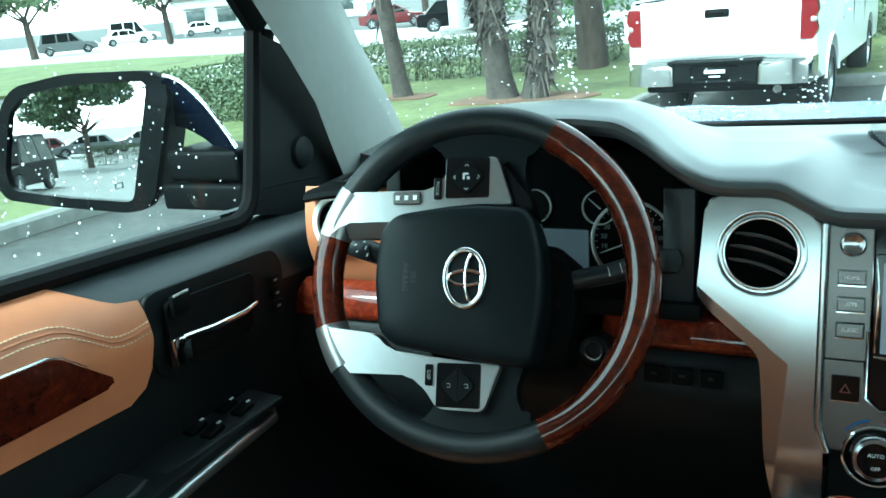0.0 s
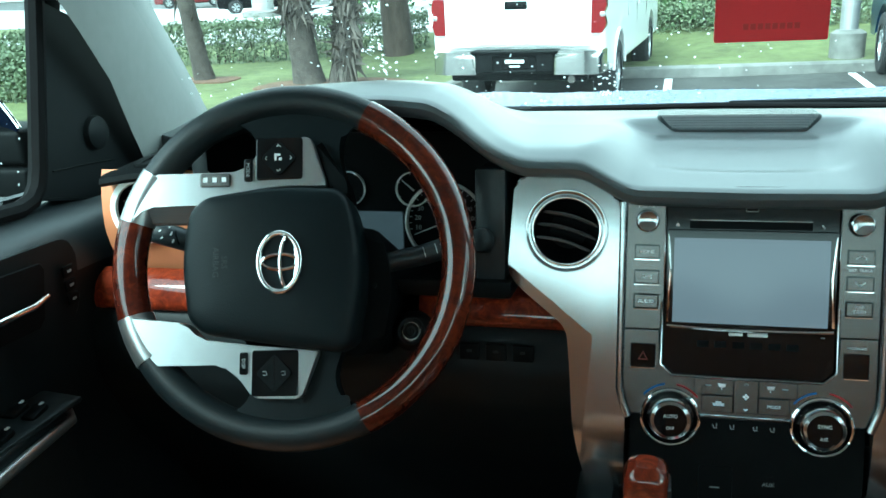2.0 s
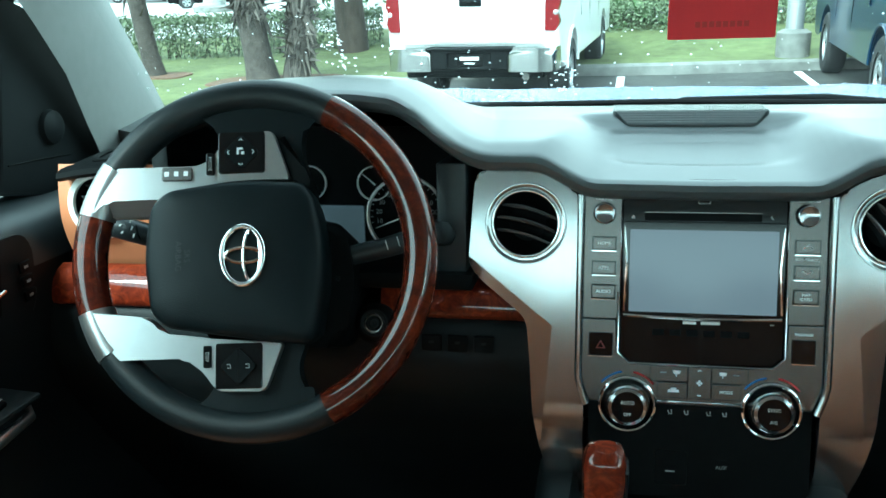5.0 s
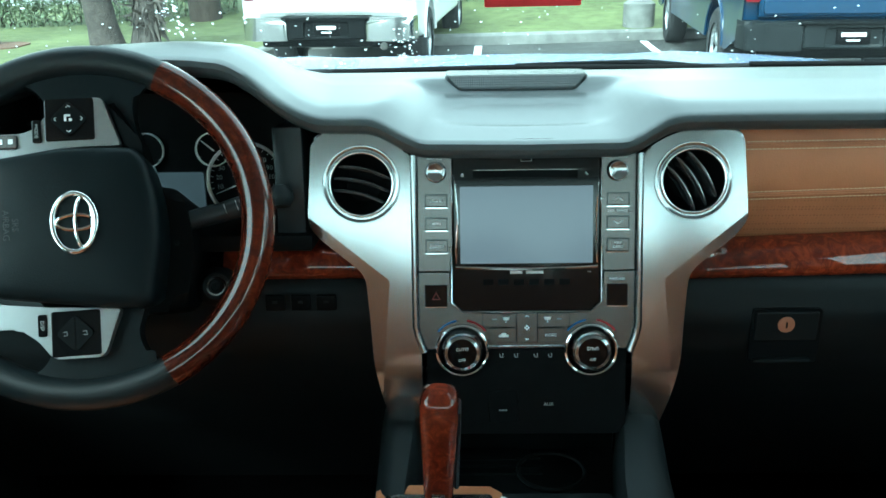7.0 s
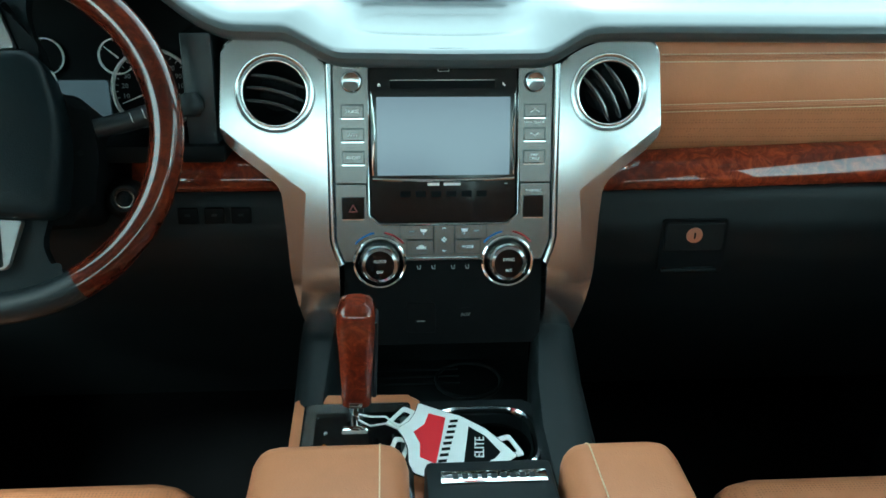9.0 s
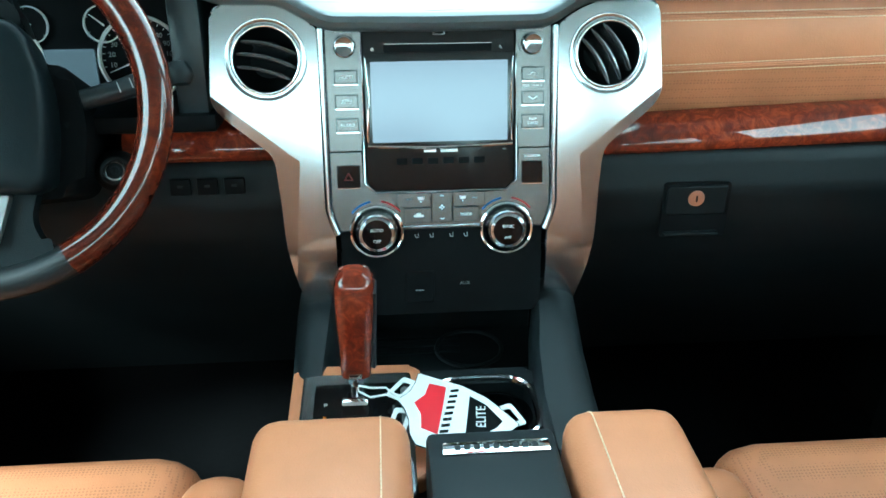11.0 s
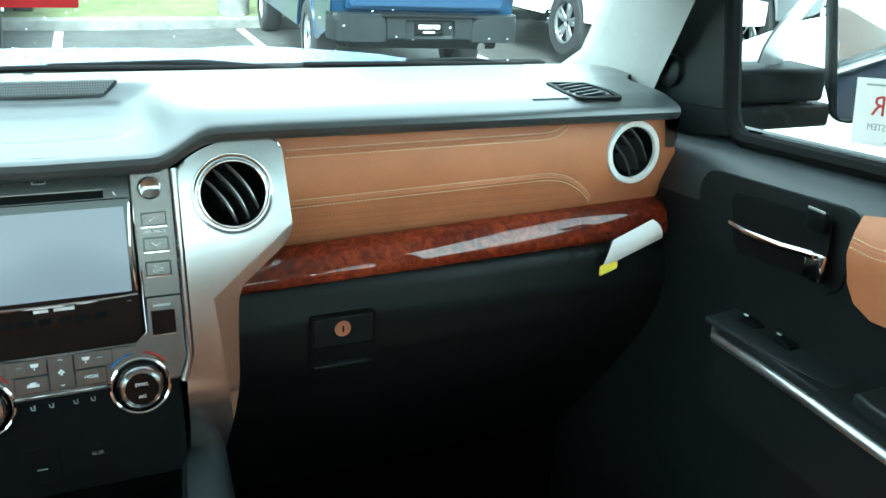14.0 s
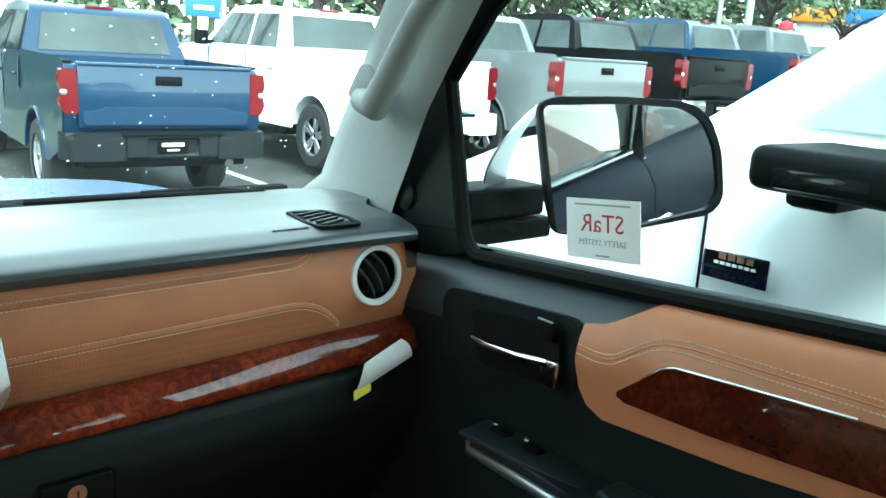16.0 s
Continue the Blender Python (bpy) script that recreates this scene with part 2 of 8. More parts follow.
# base raised to grey, standing in for sky reflected and seen through the panes
M["dkglass"] = mat("sky_greyed_window_glass", (0.085, 0.10, 0.097), 0.03, vary=0.5, scale=1.5, spec=0.7)
M["tyre"] = mat("tyre_rubber", (0.018, 0.018, 0.019), 0.8, vary=0.15, scale=30)
M["alloy"] = mat("alloy_wheel", (0.45, 0.46, 0.47), 0.3, 0.8, vary=0.05)
M["asphalt"] = mat("wet_asphalt", (0.044, 0.043, 0.040), 0.62, vary=0.40, scale=9, bump=1.0, bscale=70, second=(0.068, 0.067, 0.063), spec=0.30)
M["grass"] = mat("lawn", (0.080, 0.096, 0.026), 0.9, vary=0.35, scale=5, bump=0.8, bscale=60, second=(0.125, 0.142, 0.048))
M["mulch"] = mat("brown_mulch", (0.10, 0.055, 0.032), 0.95, vary=0.4, scale=20, bump=0.8, bscale=70)
M["kerb"] = mat("weathered_concrete", (0.15, 0.15, 0.14), 0.9, vary=0.35, scale=5, bump=0.5, bscale=60)
M["line"] = mat("worn_white_line", (0.66, 0.66, 0.64), 0.8, vary=0.2, scale=14)
M["bark"] = mat("rough_bark", (0.045, 0.034, 0.027), 0.95, vary=0.45, scale=9, bump=1.0, bscale=28, stretch=(1, 1, 0.35))
M["palmbark"] = mat("palm_bark", (0.048, 0.040, 0.034), 0.95, vary=0.4, scale=10, bump=1.0, bscale=30)
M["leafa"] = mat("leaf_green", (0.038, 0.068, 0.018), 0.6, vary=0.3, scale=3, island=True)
# hedge and far leaves are paled; distance haze is put into their colour
M["leafb"] = mat("haze_paled_hedge_leaf", (0.095, 0.120, 0.062), 0.65, vary=0.3, scale=3, island=True)
M["leaffar"] = mat("haze_paled_foliage", (0.085, 0.115, 0.055), 0.7, vary=0.3, scale=1, island=True)
M["sideglass"] = mat("reflecting_side_glass", (0.50, 0.51, 0.51), 0.03, 0.9, vary=0.02, coat=1.0)
M["wall"] = mat("pale_render", (0.62, 0.61, 0.58), 0.9, vary=0.06, scale=2)
M["drop"] = rain("rain_drop")
M["bead"] = mat("rain_bead", (0.012, 0.035, 0.085), 0.08, vary=0.1, coat=1.0)
M["metalpole"] = mat("grey_steel_pole", (0.35, 0.36, 0.36), 0.5, 0.6, vary=0.1)


# ---- mesh helpers ----
def finish(bm, angle=38):
    bmesh.ops.recalc_face_normals(bm, faces=bm.faces)
    lim = radians(angle)
    for f in bm.faces:
        f.smooth = len(f.verts) <= 4
    for e in bm.edges:
        e.smooth = len(e.link_faces) == 2 and e.calc_face_angle(3.0) < lim
    return bm


def part(name, bm, material, parent=None, label="", m=None, recalc=True):
    """Links a bmesh as one mesh object under a thing or part."""
    if recalc:
        finish(bm)
    me = bpy.data.meshes.new(name)
    bm.to_mesh(me)
    bm.free()
    me.materials.append(material)
    ob = new(name, me)
    if parent is not None:
        ob.parent = parent
    if m is not None:
        ob.matrix_basis = m
    if label:
        ob["label"] = label
    return ob


def thing(name, m, label, category, group="", kind=""):
    ob = new(name)
    ob.empty_display_size = 0.05
    ob.matrix_basis = m
    return tagged(ob, label, category, group, kind)


def wpart(name, bm, material, parent, label=""):
    """A part whose mesh is given in world coordinates."""
    ob = part(name, bm, material, parent, label)
    ob.matrix_parent_inverse = parent.matrix_basis.inverted()
    return ob


def box(sx, sy, sz, r=0.0, seg=2, c=(0, 0, 0)):
    bm = bmesh.new()
    bmesh.ops.create_cube(bm, size=1)
    bmesh.ops.scale(bm, vec=(sx, sy, sz), verts=bm.verts)
    if r:
        bmesh.ops.bevel(bm, geom=bm.edges[:], offset=r, segments=seg, affect="EDGES", profile=0.5)
    bmesh.ops.translate(bm, vec=c, verts=bm.verts)
    return bm


def prism(poly, z0, z1, r=0.0, seg=2):
    """A polygon in the xy plane, from z0 to z1, its upper rim rounded."""
    bm = bmesh.new()
    lo = [bm.verts.new((x, y, z0)) for x, y in poly]
    hi = [bm.verts.new((x, y, z1)) for x, y in poly]
    bm.faces.new(lo)
    top = bm.faces.new(hi)
    k = len(poly)
    for i in range(k):
        bm.faces.new((lo[i], lo[(i + 1) % k], hi[(i + 1) % k], hi[i]))
    if r:
        bmesh.ops.bevel(bm, geom=list(top.edges), offset=r, segments=seg, affect="EDGES", profile=0.5)
    return bm


def rounded(poly, r, n=4):
    """The polygon with its corners rounded."""
    out, k = [], len(poly)
    for i in range(k):
        p, a, b = Vector(poly[i]), Vector(poly[i - 1]), Vector(poly[(i + 1) % k])
        d = min(r, (a - p).length * 0.45, (b - p).length * 0.45)
        s, e = p + (a - p).normalized() * d, p + (b - p).normalized() * d
        for j in range(n + 1):
            t = j / n
            out.append(tuple(s * (1 - t) ** 2 + p * 2 * t * (1 - t) + e * t * t))
    return out


def rrect(x0, y0, x1, y1, r=0.002, n=3):
    return rounded([(x0, y0), (x1, y0), (x1, y1), (x0, y1)], r, n)


def lathe(profile, seg=32):
    """(radius, height) pairs turned round z."""
    bm = bmesh.new()
    rings = []
    for rad, h in profile:
        if rad < 1e-6:
            rings.append([bm.verts.new((0, 0, h))])
        else:
            rings.append([bm.verts.new((rad * math.cos(2 * math.pi * i / seg), rad * math.sin(2 * math.pi * i / seg), h)) for i in range(seg)])
    for a, b in zip(rings, rings[1:]):
        for i in range(seg):
            j = (i + 1) % seg
            if len(a) == 1 and len(b) > 1:
                bm.faces.new((a[0], b[i], b[j]))
            elif len(b) == 1 and len(a) > 1:
                bm.faces.new((a[i], a[j], b[0]))
            elif len(a) > 1:
                bm.faces.new((a[i], a[j], b[j], b[i]))
    return bm


def tube(points, rad, seg=10, closed=False, flat=1.0, up=(0, 0, 1), bm=None):
    """A round bar along points; rad may be a list. flat squeezes it across up."""
    bm = bm or bmesh.new()
    pts = [Vector(p) for p in points]
    k = len(pts)
    rads = rad if isinstance(rad, (list, tuple)) else [rad] * k
    rings = []
    for i, p in enumerate(pts):
        d = (pts[(i + 1) % k] - pts[i - 1]) if closed else (pts[min(i + 1, k - 1)] - pts[max(i - 1, 0)])
        d.normalize()
        s = d.cross(Vector(up))
        s = s.normalized() if s.length > 1e-4 else d.orthogonal().normalized()
        w = s.cross(d)
        rings.append([bm.verts.new(p + rads[i] * (math.cos(2 * math.pi * j / seg) * s + flat * math.sin(2 * math.pi * j / seg) * w)) for j in range(seg)])
    for a, b in (zip(rings, rings[1:] + rings[:1]) if closed else zip(rings, rings[1:])):
        for j in range(seg):
            bm.faces.new((a[j], a[(j + 1) % seg], b[(j + 1) % seg], b[j]))
    if not closed:
        bm.faces.new(rings[0][::-1])
        bm.faces.new(rings[-1])
    return bm


def sheet(fn, us, vs, thick=0.0):
    """A surface grid from fn(u, v); closed with a back when thick."""
    bm = bmesh.new()
    g = [[bm.verts.new(fn(u, v)) for v in vs] for u in us]
    for i in range(len(us) - 1):
        for j in range(len(vs) - 1):
            bm.faces.new((g[i][j], g[i + 1][j], g[i + 1][j + 1], g[i][j + 1]))
    if thick:
        bmesh.ops.recalc_face_normals(bm, faces=bm.faces)
        bmesh.ops.solidify(bm, geom=bm.faces[:], thickness=thick)
    return bm


def span(a, b, n):
    return [a + (b - a) * i / (n - 1) for i in range(n)]


def join(*bms):
    out = bmesh.new()
    for b in bms:
        me = bpy.data.meshes.new("tmp")
        b.to_mesh(me)
        out.from_mesh(me)
        bpy.data.meshes.remove(me)
        b.free()
    return out


def moved(bm, m):
    bmesh.ops.transform(bm, matrix=m, verts=bm.verts)
    return bm


def letters(word, size, material, parent, m, name="lettering", align="CENTER", depth=0.0002):
    cu = bpy.data.curves.new("tmp_text", "FONT")
    cu.body, cu.size, cu.align_x, cu.align_y, cu.extrude = word, size, align, "CENTER", depth
    cu.resolution_u = 2
    tmp = bpy.data.objects.new("tmp_text", cu)
    scene.collection.objects.link(tmp)
    me = bpy.data.meshes.new_from_object(tmp.evaluated_get(bpy.context.evaluated_depsgraph_get()))
    bpy.data.objects.remove(tmp)
    bpy.data.curves.remove(cu)
    me.name = name
    me.materials.clear()
    me.materials.append(material)
    ob = new(name, me)
    ob.parent = parent
    ob.matrix_basis = m
    return ob


def interp(x, pts):
    return float(np.interp(x, [p[0] for p in pts], [p[1] for p in pts]))


def smooth(t):
    t = max(0.0, min(1.0, t))
    return t * t * (3 - 2 * t)


def axes(o, u, v):
    """The pose with origin o and the x and y axes u and v."""
    u, v = Vector(u).normalized(), Vector(v).normalized()
    n = u.cross(v).normalized()
    v = n.cross(u)
    m = Matrix((u, v, n)).transposed().to_4x4()
    m.translation = o
    return m


def cut(bm, *cutters):
    """bm less the cutters."""
    def hold(b):
        me = bpy.data.meshes.new("tmp")
        bmesh.ops.recalc_face_normals(b, faces=b.faces)
        b.to_mesh(me)
        b.free()
        o = bpy.data.objects.new("tmp", me)
        scene.collection.objects.link(o)
        return o
    base, tools = hold(bm), [hold(c) for c in cutters]
    for t in tools:
        mod = base.modifiers.new("cut", "BOOLEAN")
        mod.operation, mod.object, mod.solver = "DIFFERENCE", t, "EXACT"
    me = bpy.data.meshes.new_from_object(base.evaluated_get(bpy.context.evaluated_depsgraph_get()))
    for o in (base, *tools):
        bpy.data.objects.remove(o)
    out = bmesh.new()
    out.from_mesh(me)
    return out


def cyl(r, z0, z1, c=(0, 0), seg=40):
    bm = lathe([(0, z0), (r, z0), (r, z1), (0, z1)], seg)
    bmesh.ops.translate(bm, vec=(c[0], c[1], 0), verts=bm.verts)
    return bm


# ---- dashboard ----
BROW = [(-0.90, 1.466), (-0.76, 1.468), (-0.70, 1.470), (-0.665, 1.478), (-0.63, 1.505), (-0.58, 1.530), (-0.53, 1.543), (-0.50, 1.546), (-0.42, 1.549), (-0.38, 1.548), (-0.336, 1.543),
        (-0.307, 1.525), (-0.285, 1.503), (-0.265, 1.487), (-0.24, 1.477), (-0.176, 1.476), (-0.125, 1.447), (0.0, 1.445), (0.120, 1.446), (0.165, 1.475), (0.24, 1.476), (0.90, 1.474)]
DASH_TOP = [(0.0, 1.488), (0.05, 1.491), (0.15, 1.493), (0.25, 1.489), (0.36, 1.474), (0.50, 1.450), (0.60, 1.43)]


def brow_z(x):
    return (interp(x - 0.008, BROW) + interp(x, BROW) + interp(x + 0.008, BROW)) / 3


def tray(x, y):
    """Depth of the shallow tray below the grille."""
    dx, dy = abs(x) / 0.112, abs(y - 0.107) / 0.052
    return 0.0026 * (1 - smooth(((dx ** 4 + dy ** 4) ** 0.25 - 0.80) / 0.24))


def dash_top_z(x, y):
    """The pad's top: it ramps up from the brow, gently in the middle, and falls to the glass."""
    zb = brow_z(x)
    z = interp(y, DASH_TOP) + max(0.0, zb - 1.478) * (1 - smooth((y - 0.05) / 0.30))
    lo = zb + 0.006
    if lo < z:
        g = min(1.0, max(0.0, y / max(0.033, 4.6 * (1.490 - lo))))
        z = lo + (z - lo) * (1 - (1 - g) ** 1.7)
        # the hollow before the grille
        h = (1 - smooth((abs(x) - 0.092) / 0.08)) * (1 - smooth((y - 0.178) / 0.030))
        z += (lo + 0.12 * y - z) * h
    if x < -0.62 and z > 1.463:
        z -= (z - 1.463) * smooth((-0.62 - x) / 0.06) * smooth((y - 0.02) / 0.05)
    return z - tray(x, y)


def pad_w(x, y):
    return 0.80 + 0.085 * smooth((y - 0.11) / 0.12) if x > 0 else 0.690 + 0.187 * smooth((y - 0.14) / 0.16)


dash = thing("dashboard", pose(0, 0.25, 1.2), "charcoal moulded dashboard with tan leather and burl wood trim", "dashboard")
bm = bmesh.new()
xs = span(-1.0, 1.0, 181)
rows_d = []
for x in xs:
    zb = brow_z(pad_w(x, 0) * x)
    hood = -0.012 * smooth((zb - 1.48) / 0.05)
    pr = [(0.09, zb - 0.018), (0.010 + hood, zb - 0.016), (-0.001 + hood, zb - 0.013), (-0.005 + hood, zb - 0.008), (-0.0062 + hood, zb - 0.002), (-0.003 + hood, zb + 0.004)]
    for y in (0.003, 0.007, 0.012, 0.018, 0.024, 0.030, 0.036, 0.042, 0.048, 0.054, 0.062, 0.070, 0.078, 0.085, 0.092, 0.100, 0.108, 0.116, 0.124, 0.132, 0.140, 0.148, 0.156, 0.165, 0.175, 0.183, 0.191, 0.20, 0.21, 0.23, 0.26, 0.32, 0.40, 0.50, 0.60):
        pr.append((y + hood * (1 - smooth(y / 0.03)), dash_top_z(x * pad_w(x, y), y)))
    rows_d.append([bm.verts.new((x * pad_w(x, y), y, z)) for y, z in pr])
rows_d.insert(0, [bm.verts.new(v.co + Vector((0, 0, -0.07))) for v in rows_d[0]])
rows_d.append([bm.verts.new(v.co + Vector((0, 0, -0.04))) for v in rows_d[-1]])
for a, b in zip(rows_d, rows_d[1:]):
    for i in range(len(a) - 1):
        bm.faces.new((a[i], a[i + 1], b[i + 1], b[i]))
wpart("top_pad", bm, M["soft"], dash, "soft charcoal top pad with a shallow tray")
# low black cap added where the pad's end by the driver's door lies in shade
wpart("corner_cap", sheet(lambda u, v: (-0.768 + 0.095 * u, [0.030, 0.004, -0.002, 0.0, 0.010, 0.10, 0.26][v], [1.452, 1.455, 1.460, 1.466, 1.470, 1.471, 1.466][v] - 0.010 * (1 - u) ** 2), span(0, 1, 8), range(7)), M["black"], dash, "black cap over the shaded pad end")
# centre grille in the pad
GM = Matrix.Translation((0, 0.250, 1.4880)) @ pose(0, 0, 0, -2.5)


def drooped(bm):
    """The near part of the grille turns down towards the seats."""
    bmesh.ops.bisect_plane(bm, geom=bm.verts[:] + bm.edges[:] + bm.faces[:], plane_co=(0, -0.052, 0), plane_no=(0, 1, 0))
    for v in bm.verts:
        v.co.z -= 1.15 * max(0.0, -0.052 - v.co.y)
    return bm


gb = prism(rounded([(-0.094, 0.010), (0.094, 0.010), (0.097, -0.048), (0.078, -0.065), (-0.078, -0.065), (-0.097, -0.048)], 0.006), -0.012, 0.0036, 0.001)
wpart("speaker_grille_frame", moved(drooped(gb), GM), M["shoulder"], dash, "black speaker grille frame")
gm = bmesh.new()
for y in [0.005 - 0.0038 * j for j in range(15)] + [-0.0535 - 0.0024 * j for j in range(5)]:
    w = 0.095 if y > -0.050 else 0.095 - 1.1 * (-0.050 - y)
    for i in range(66):
        x = -0.096 + 0.192 * i / 65
        if abs(x) < w:
            bmesh.ops.create_cube(gm, size=1, matrix=Matrix.LocRotScale((x, y, 0.0039), None, (0.0022, 0.0028 if y > -0.053 else 0.0014, 0.0014)))
wpart("speaker_mesh", moved(drooped(gm), GM), M["soft"], dash, "fine speaker mesh")
wpart("sunload_sensor", moved(lathe([(0.012, 0), (0.011, 0.004), (0.006, 0.007), (0, 0.008)], 24), pose(-0.004, 0.335, 1.472)), M["black"], dash, "small domed light sensor")
# side defroster grilles near the pillars and their slats
for sx, dx, dz in ((1, 0.0, 1.4870), (-1, -0.012, 1.4680)):
    gb = prism(rounded([(0.652, 0.113), (0.712, 0.106), (0.724, 0.054), (0.718, 0.016), (0.652, 0.019), (0.645, 0.050)][::-1], 0.008), 0, 0.0034, 0.001)
    hole = prism(rounded([(0.658, 0.106), (0.707, 0.099), (0.716, 0.054), (0.711, 0.024), (0.657, 0.026), (0.652, 0.050)][::-1], 0.006), 0.0016, 0.02)
    gb = cut(gb, hole)
    if sx < 0:
        bmesh.ops.scale(gb, vec=(-1, 1, 1), verts=gb.verts)
        bmesh.ops.reverse_faces(gb, faces=gb.faces[:])
    wpart("defroster_grille", moved(gb, pose(dx, 0, dz, 2.3 * max(0, sx))), M["black"], dash)
    for i in range(5):
        wpart("slat", moved(box(0.050, 0.0042, 0.0030, 0.001, 1), pose(sx * (0.683 - 0.001 * i) + dx, 0.036 + 0.0140 * i, dz + 0.0034 + (0.04 * (0.036 + 0.0140 * i) if sx > 0 else 0), 0, 0, sx * 20)), M["shoulder"], dash)
for k in range(9):
    wpart("embossed_marking", box(0.0045, 0.005, 0.0006, c=(0.588 + 0.0062 * k, 0.030, dash_top_z(0.6, 0.03) + 0.0004)), M["black"], dash)


def leather_y(z):
    """The leather swells out at the seam and turns under towards the wood."""
    return 0.030 - 0.016 * (1 - ((z - 1.392) / 0.074) ** 2) if z > 1.392 else 0.014 + 0.030 * ((1.392 - z) / 0.082) ** 1.6


def open_round(bm, x, z, r):
    """Takes a round opening out of a sheet that faces the seats, its rim drawn to the circle."""
    gone = [f for f in bm.faces if all(((v.co.x - x) ** 2 + (v.co.z - z) ** 2) ** 0.5 < r for v in f.verts)]
    bmesh.ops.delete(bm, geom=gone, context="FACES")


# passenger's leather panel; its lower field is perforated
def seam_low(x):
    if x < 0.60:
        return 1.379 + (x - 0.26) * 0.027
    t = (x - 0.60) / 0.100
    return 1.388 + 0.003 * t - 0.056 * max(0.0, t) ** 2.2


def wood_hi(x):
    return 1.323 + (x - 0.26) * 0.033 if x > 0 else 1.331


def wood_lo(x):
    return 1.277 + max(0.0, x - 0.2) * 0.022 if x > 0 else 1.281


bm = sheet(lambda u, v: (lambda x, z: (x, leather_y(z), z))(0.247 + u * 0.571, seam_low(min(0.688, 0.247 + u * 0.571)) + v * (1.467 - seam_low(min(0.688, 0.247 + u * 0.571)))), span(0, 1, 150), span(0, 1, 38))
open_round(bm, 0.746, 1.411, 0.0405)
wpart("leather_panel", bm, M["tan"], dash, "saddle-tan leather fascia panel")
bm = sheet(lambda u, v: (lambda x, z: (x, leather_y(z) + 0.0006, z))(0.247 + u * 0.443, wood_hi(0.247 + u * 0.443) - 0.010 + v * (seam_low(min(0.688, 0.247 + u * 0.443)) - wood_hi(0.247 + u * 0.443) + 0.010)), span(0, 1, 40), span(0, 1, 10))
wpart("perforated_panel", bm, M["tanperf"], dash, "perforated tan leather lower panel")
bm = sheet(lambda u, v: (lambda x, z: (x, leather_y(z), z))(0.688 + u * 0.130, 1.322 + v * (seam_low(0.688) + 0.0005 - 1.322)), span(0, 1, 12), span(0, 1, 5))
wpart("leather_panel", bm, M["tan"], dash, "saddle-tan leather corner")


def stitches(path, step, gap, rad, offset, name, parent, lift=0.0008, label="", fn=None, material=None):
    """A row of thread stitches along path(s), s in metres."""
    bm = bmesh.new()
    s, total = 0.0, path(None)
    while s + step < total:
        a, b = path(s), path(s + step - gap)
        a, b = Vector(a) + Vector(offset), Vector(b) + Vector(offset)
        tube([a, (a + b) / 2 + Vector((0, -0.0003, 0)), b], rad, 5, bm=bm)
        s += step
    return wpart(name, bm, material or M["thread"], parent, label)


def polyline(pts):
    """A function of the length along a line of points."""
    P = [Vector(p) for p in pts]
    L = [0.0]
    for a, b in zip(P, P[1:]):
        L.append(L[-1] + (b - a).length)

    def at(s):
        if s is None:
            return L[-1]
        for i in range(len(P) - 1):
            if s <= L[i + 1] or i == len(P) - 2:
                t = (s - L[i]) / max(1e-9, L[i + 1] - L[i])
                return P[i] + (P[i + 1] - P[i]) * t
    return at


def on_leather(x, z, d=0.0008):
    return (x, leather_y(z) - d, z)


lowline = [on_leather(x, seam_low(x)) for x in span(0.258, 0.690, 80)]
upline = [on_leather(x, 1.4390 + (x - 0.26) * 0.008) for x in span(0.258, 0.60, 40)] + [on_leather(0.60 + 0.046 * math.sin(a), 1.4667 - 0.025 * math.cos(a)) for a in span(0.1, 1.5, 14)]
for line, nm in ((lowline, "lower"), (upline, "upper")):
    pl = polyline(line)
    for dz in (-0.0045, 0.0045):
        stitches(pl, 0.0050, 0.0017, 0.00075, (0, -0.0003, dz), "stitching", dash)
    for dz in (-0.0012, 0.0012):
        wpart("seam", tube([Vector(p) + Vector((0, 0.0004, dz)) for p in line], 0.0013, 6), M["tan"], dash)

# wood strip, passenger's side, cut to the silver frame
def wood_fn(x0lo, x0hi, x1, yb, depth):
    def fn(u, v):
        xa = x0lo + (x0hi - x0lo) * v
        x = xa + (x1 - xa) * u
        z = wood_lo(x) + (wood_hi(x) - wood_lo(x)) * v
        return (x, yb - depth * (1 - abs(2 * v - 1) ** 3.0) ** 0.6 + 0.020 * (v - 0.35), z)
    return fn


VS = [0.5 - 0.5 * math.cos(math.pi * i / 16) for i in range(17)]
wpart("wood_strip", sheet(wood_fn(0.150, 0.225, 0.822, 0.014, 0.024), span(0, 1, 40), VS), M["wood"], dash, "glossy burl wood fascia strip")
wpart("wood_strip", sheet(wood_fn(-0.150, -0.222, -0.365, 0.014, 0.024), span(0, 1, 20), VS), M["wood"], dash, "glossy burl wood fascia strip")
wpart("wood_strip", sheet(wood_fn(-0.56, -0.56, -0.800, 0.014, 0.024), span(0, 1, 20), VS), M["wood"], dash, "glossy burl wood fascia strip")
# driver's leather end panel and black infill round the instruments
bm = sheet(lambda u, v: on_leather(-0.782 + 0.145 * u, 1.322 + 0.140 * v, 0.0), span(0, 1, 54), span(0, 1, 40))
open_round(bm, -0.727, 1.412, 0.0395)
wpart("leather_panel", bm, M["tan"], dash, "saddle-tan leather end panel")


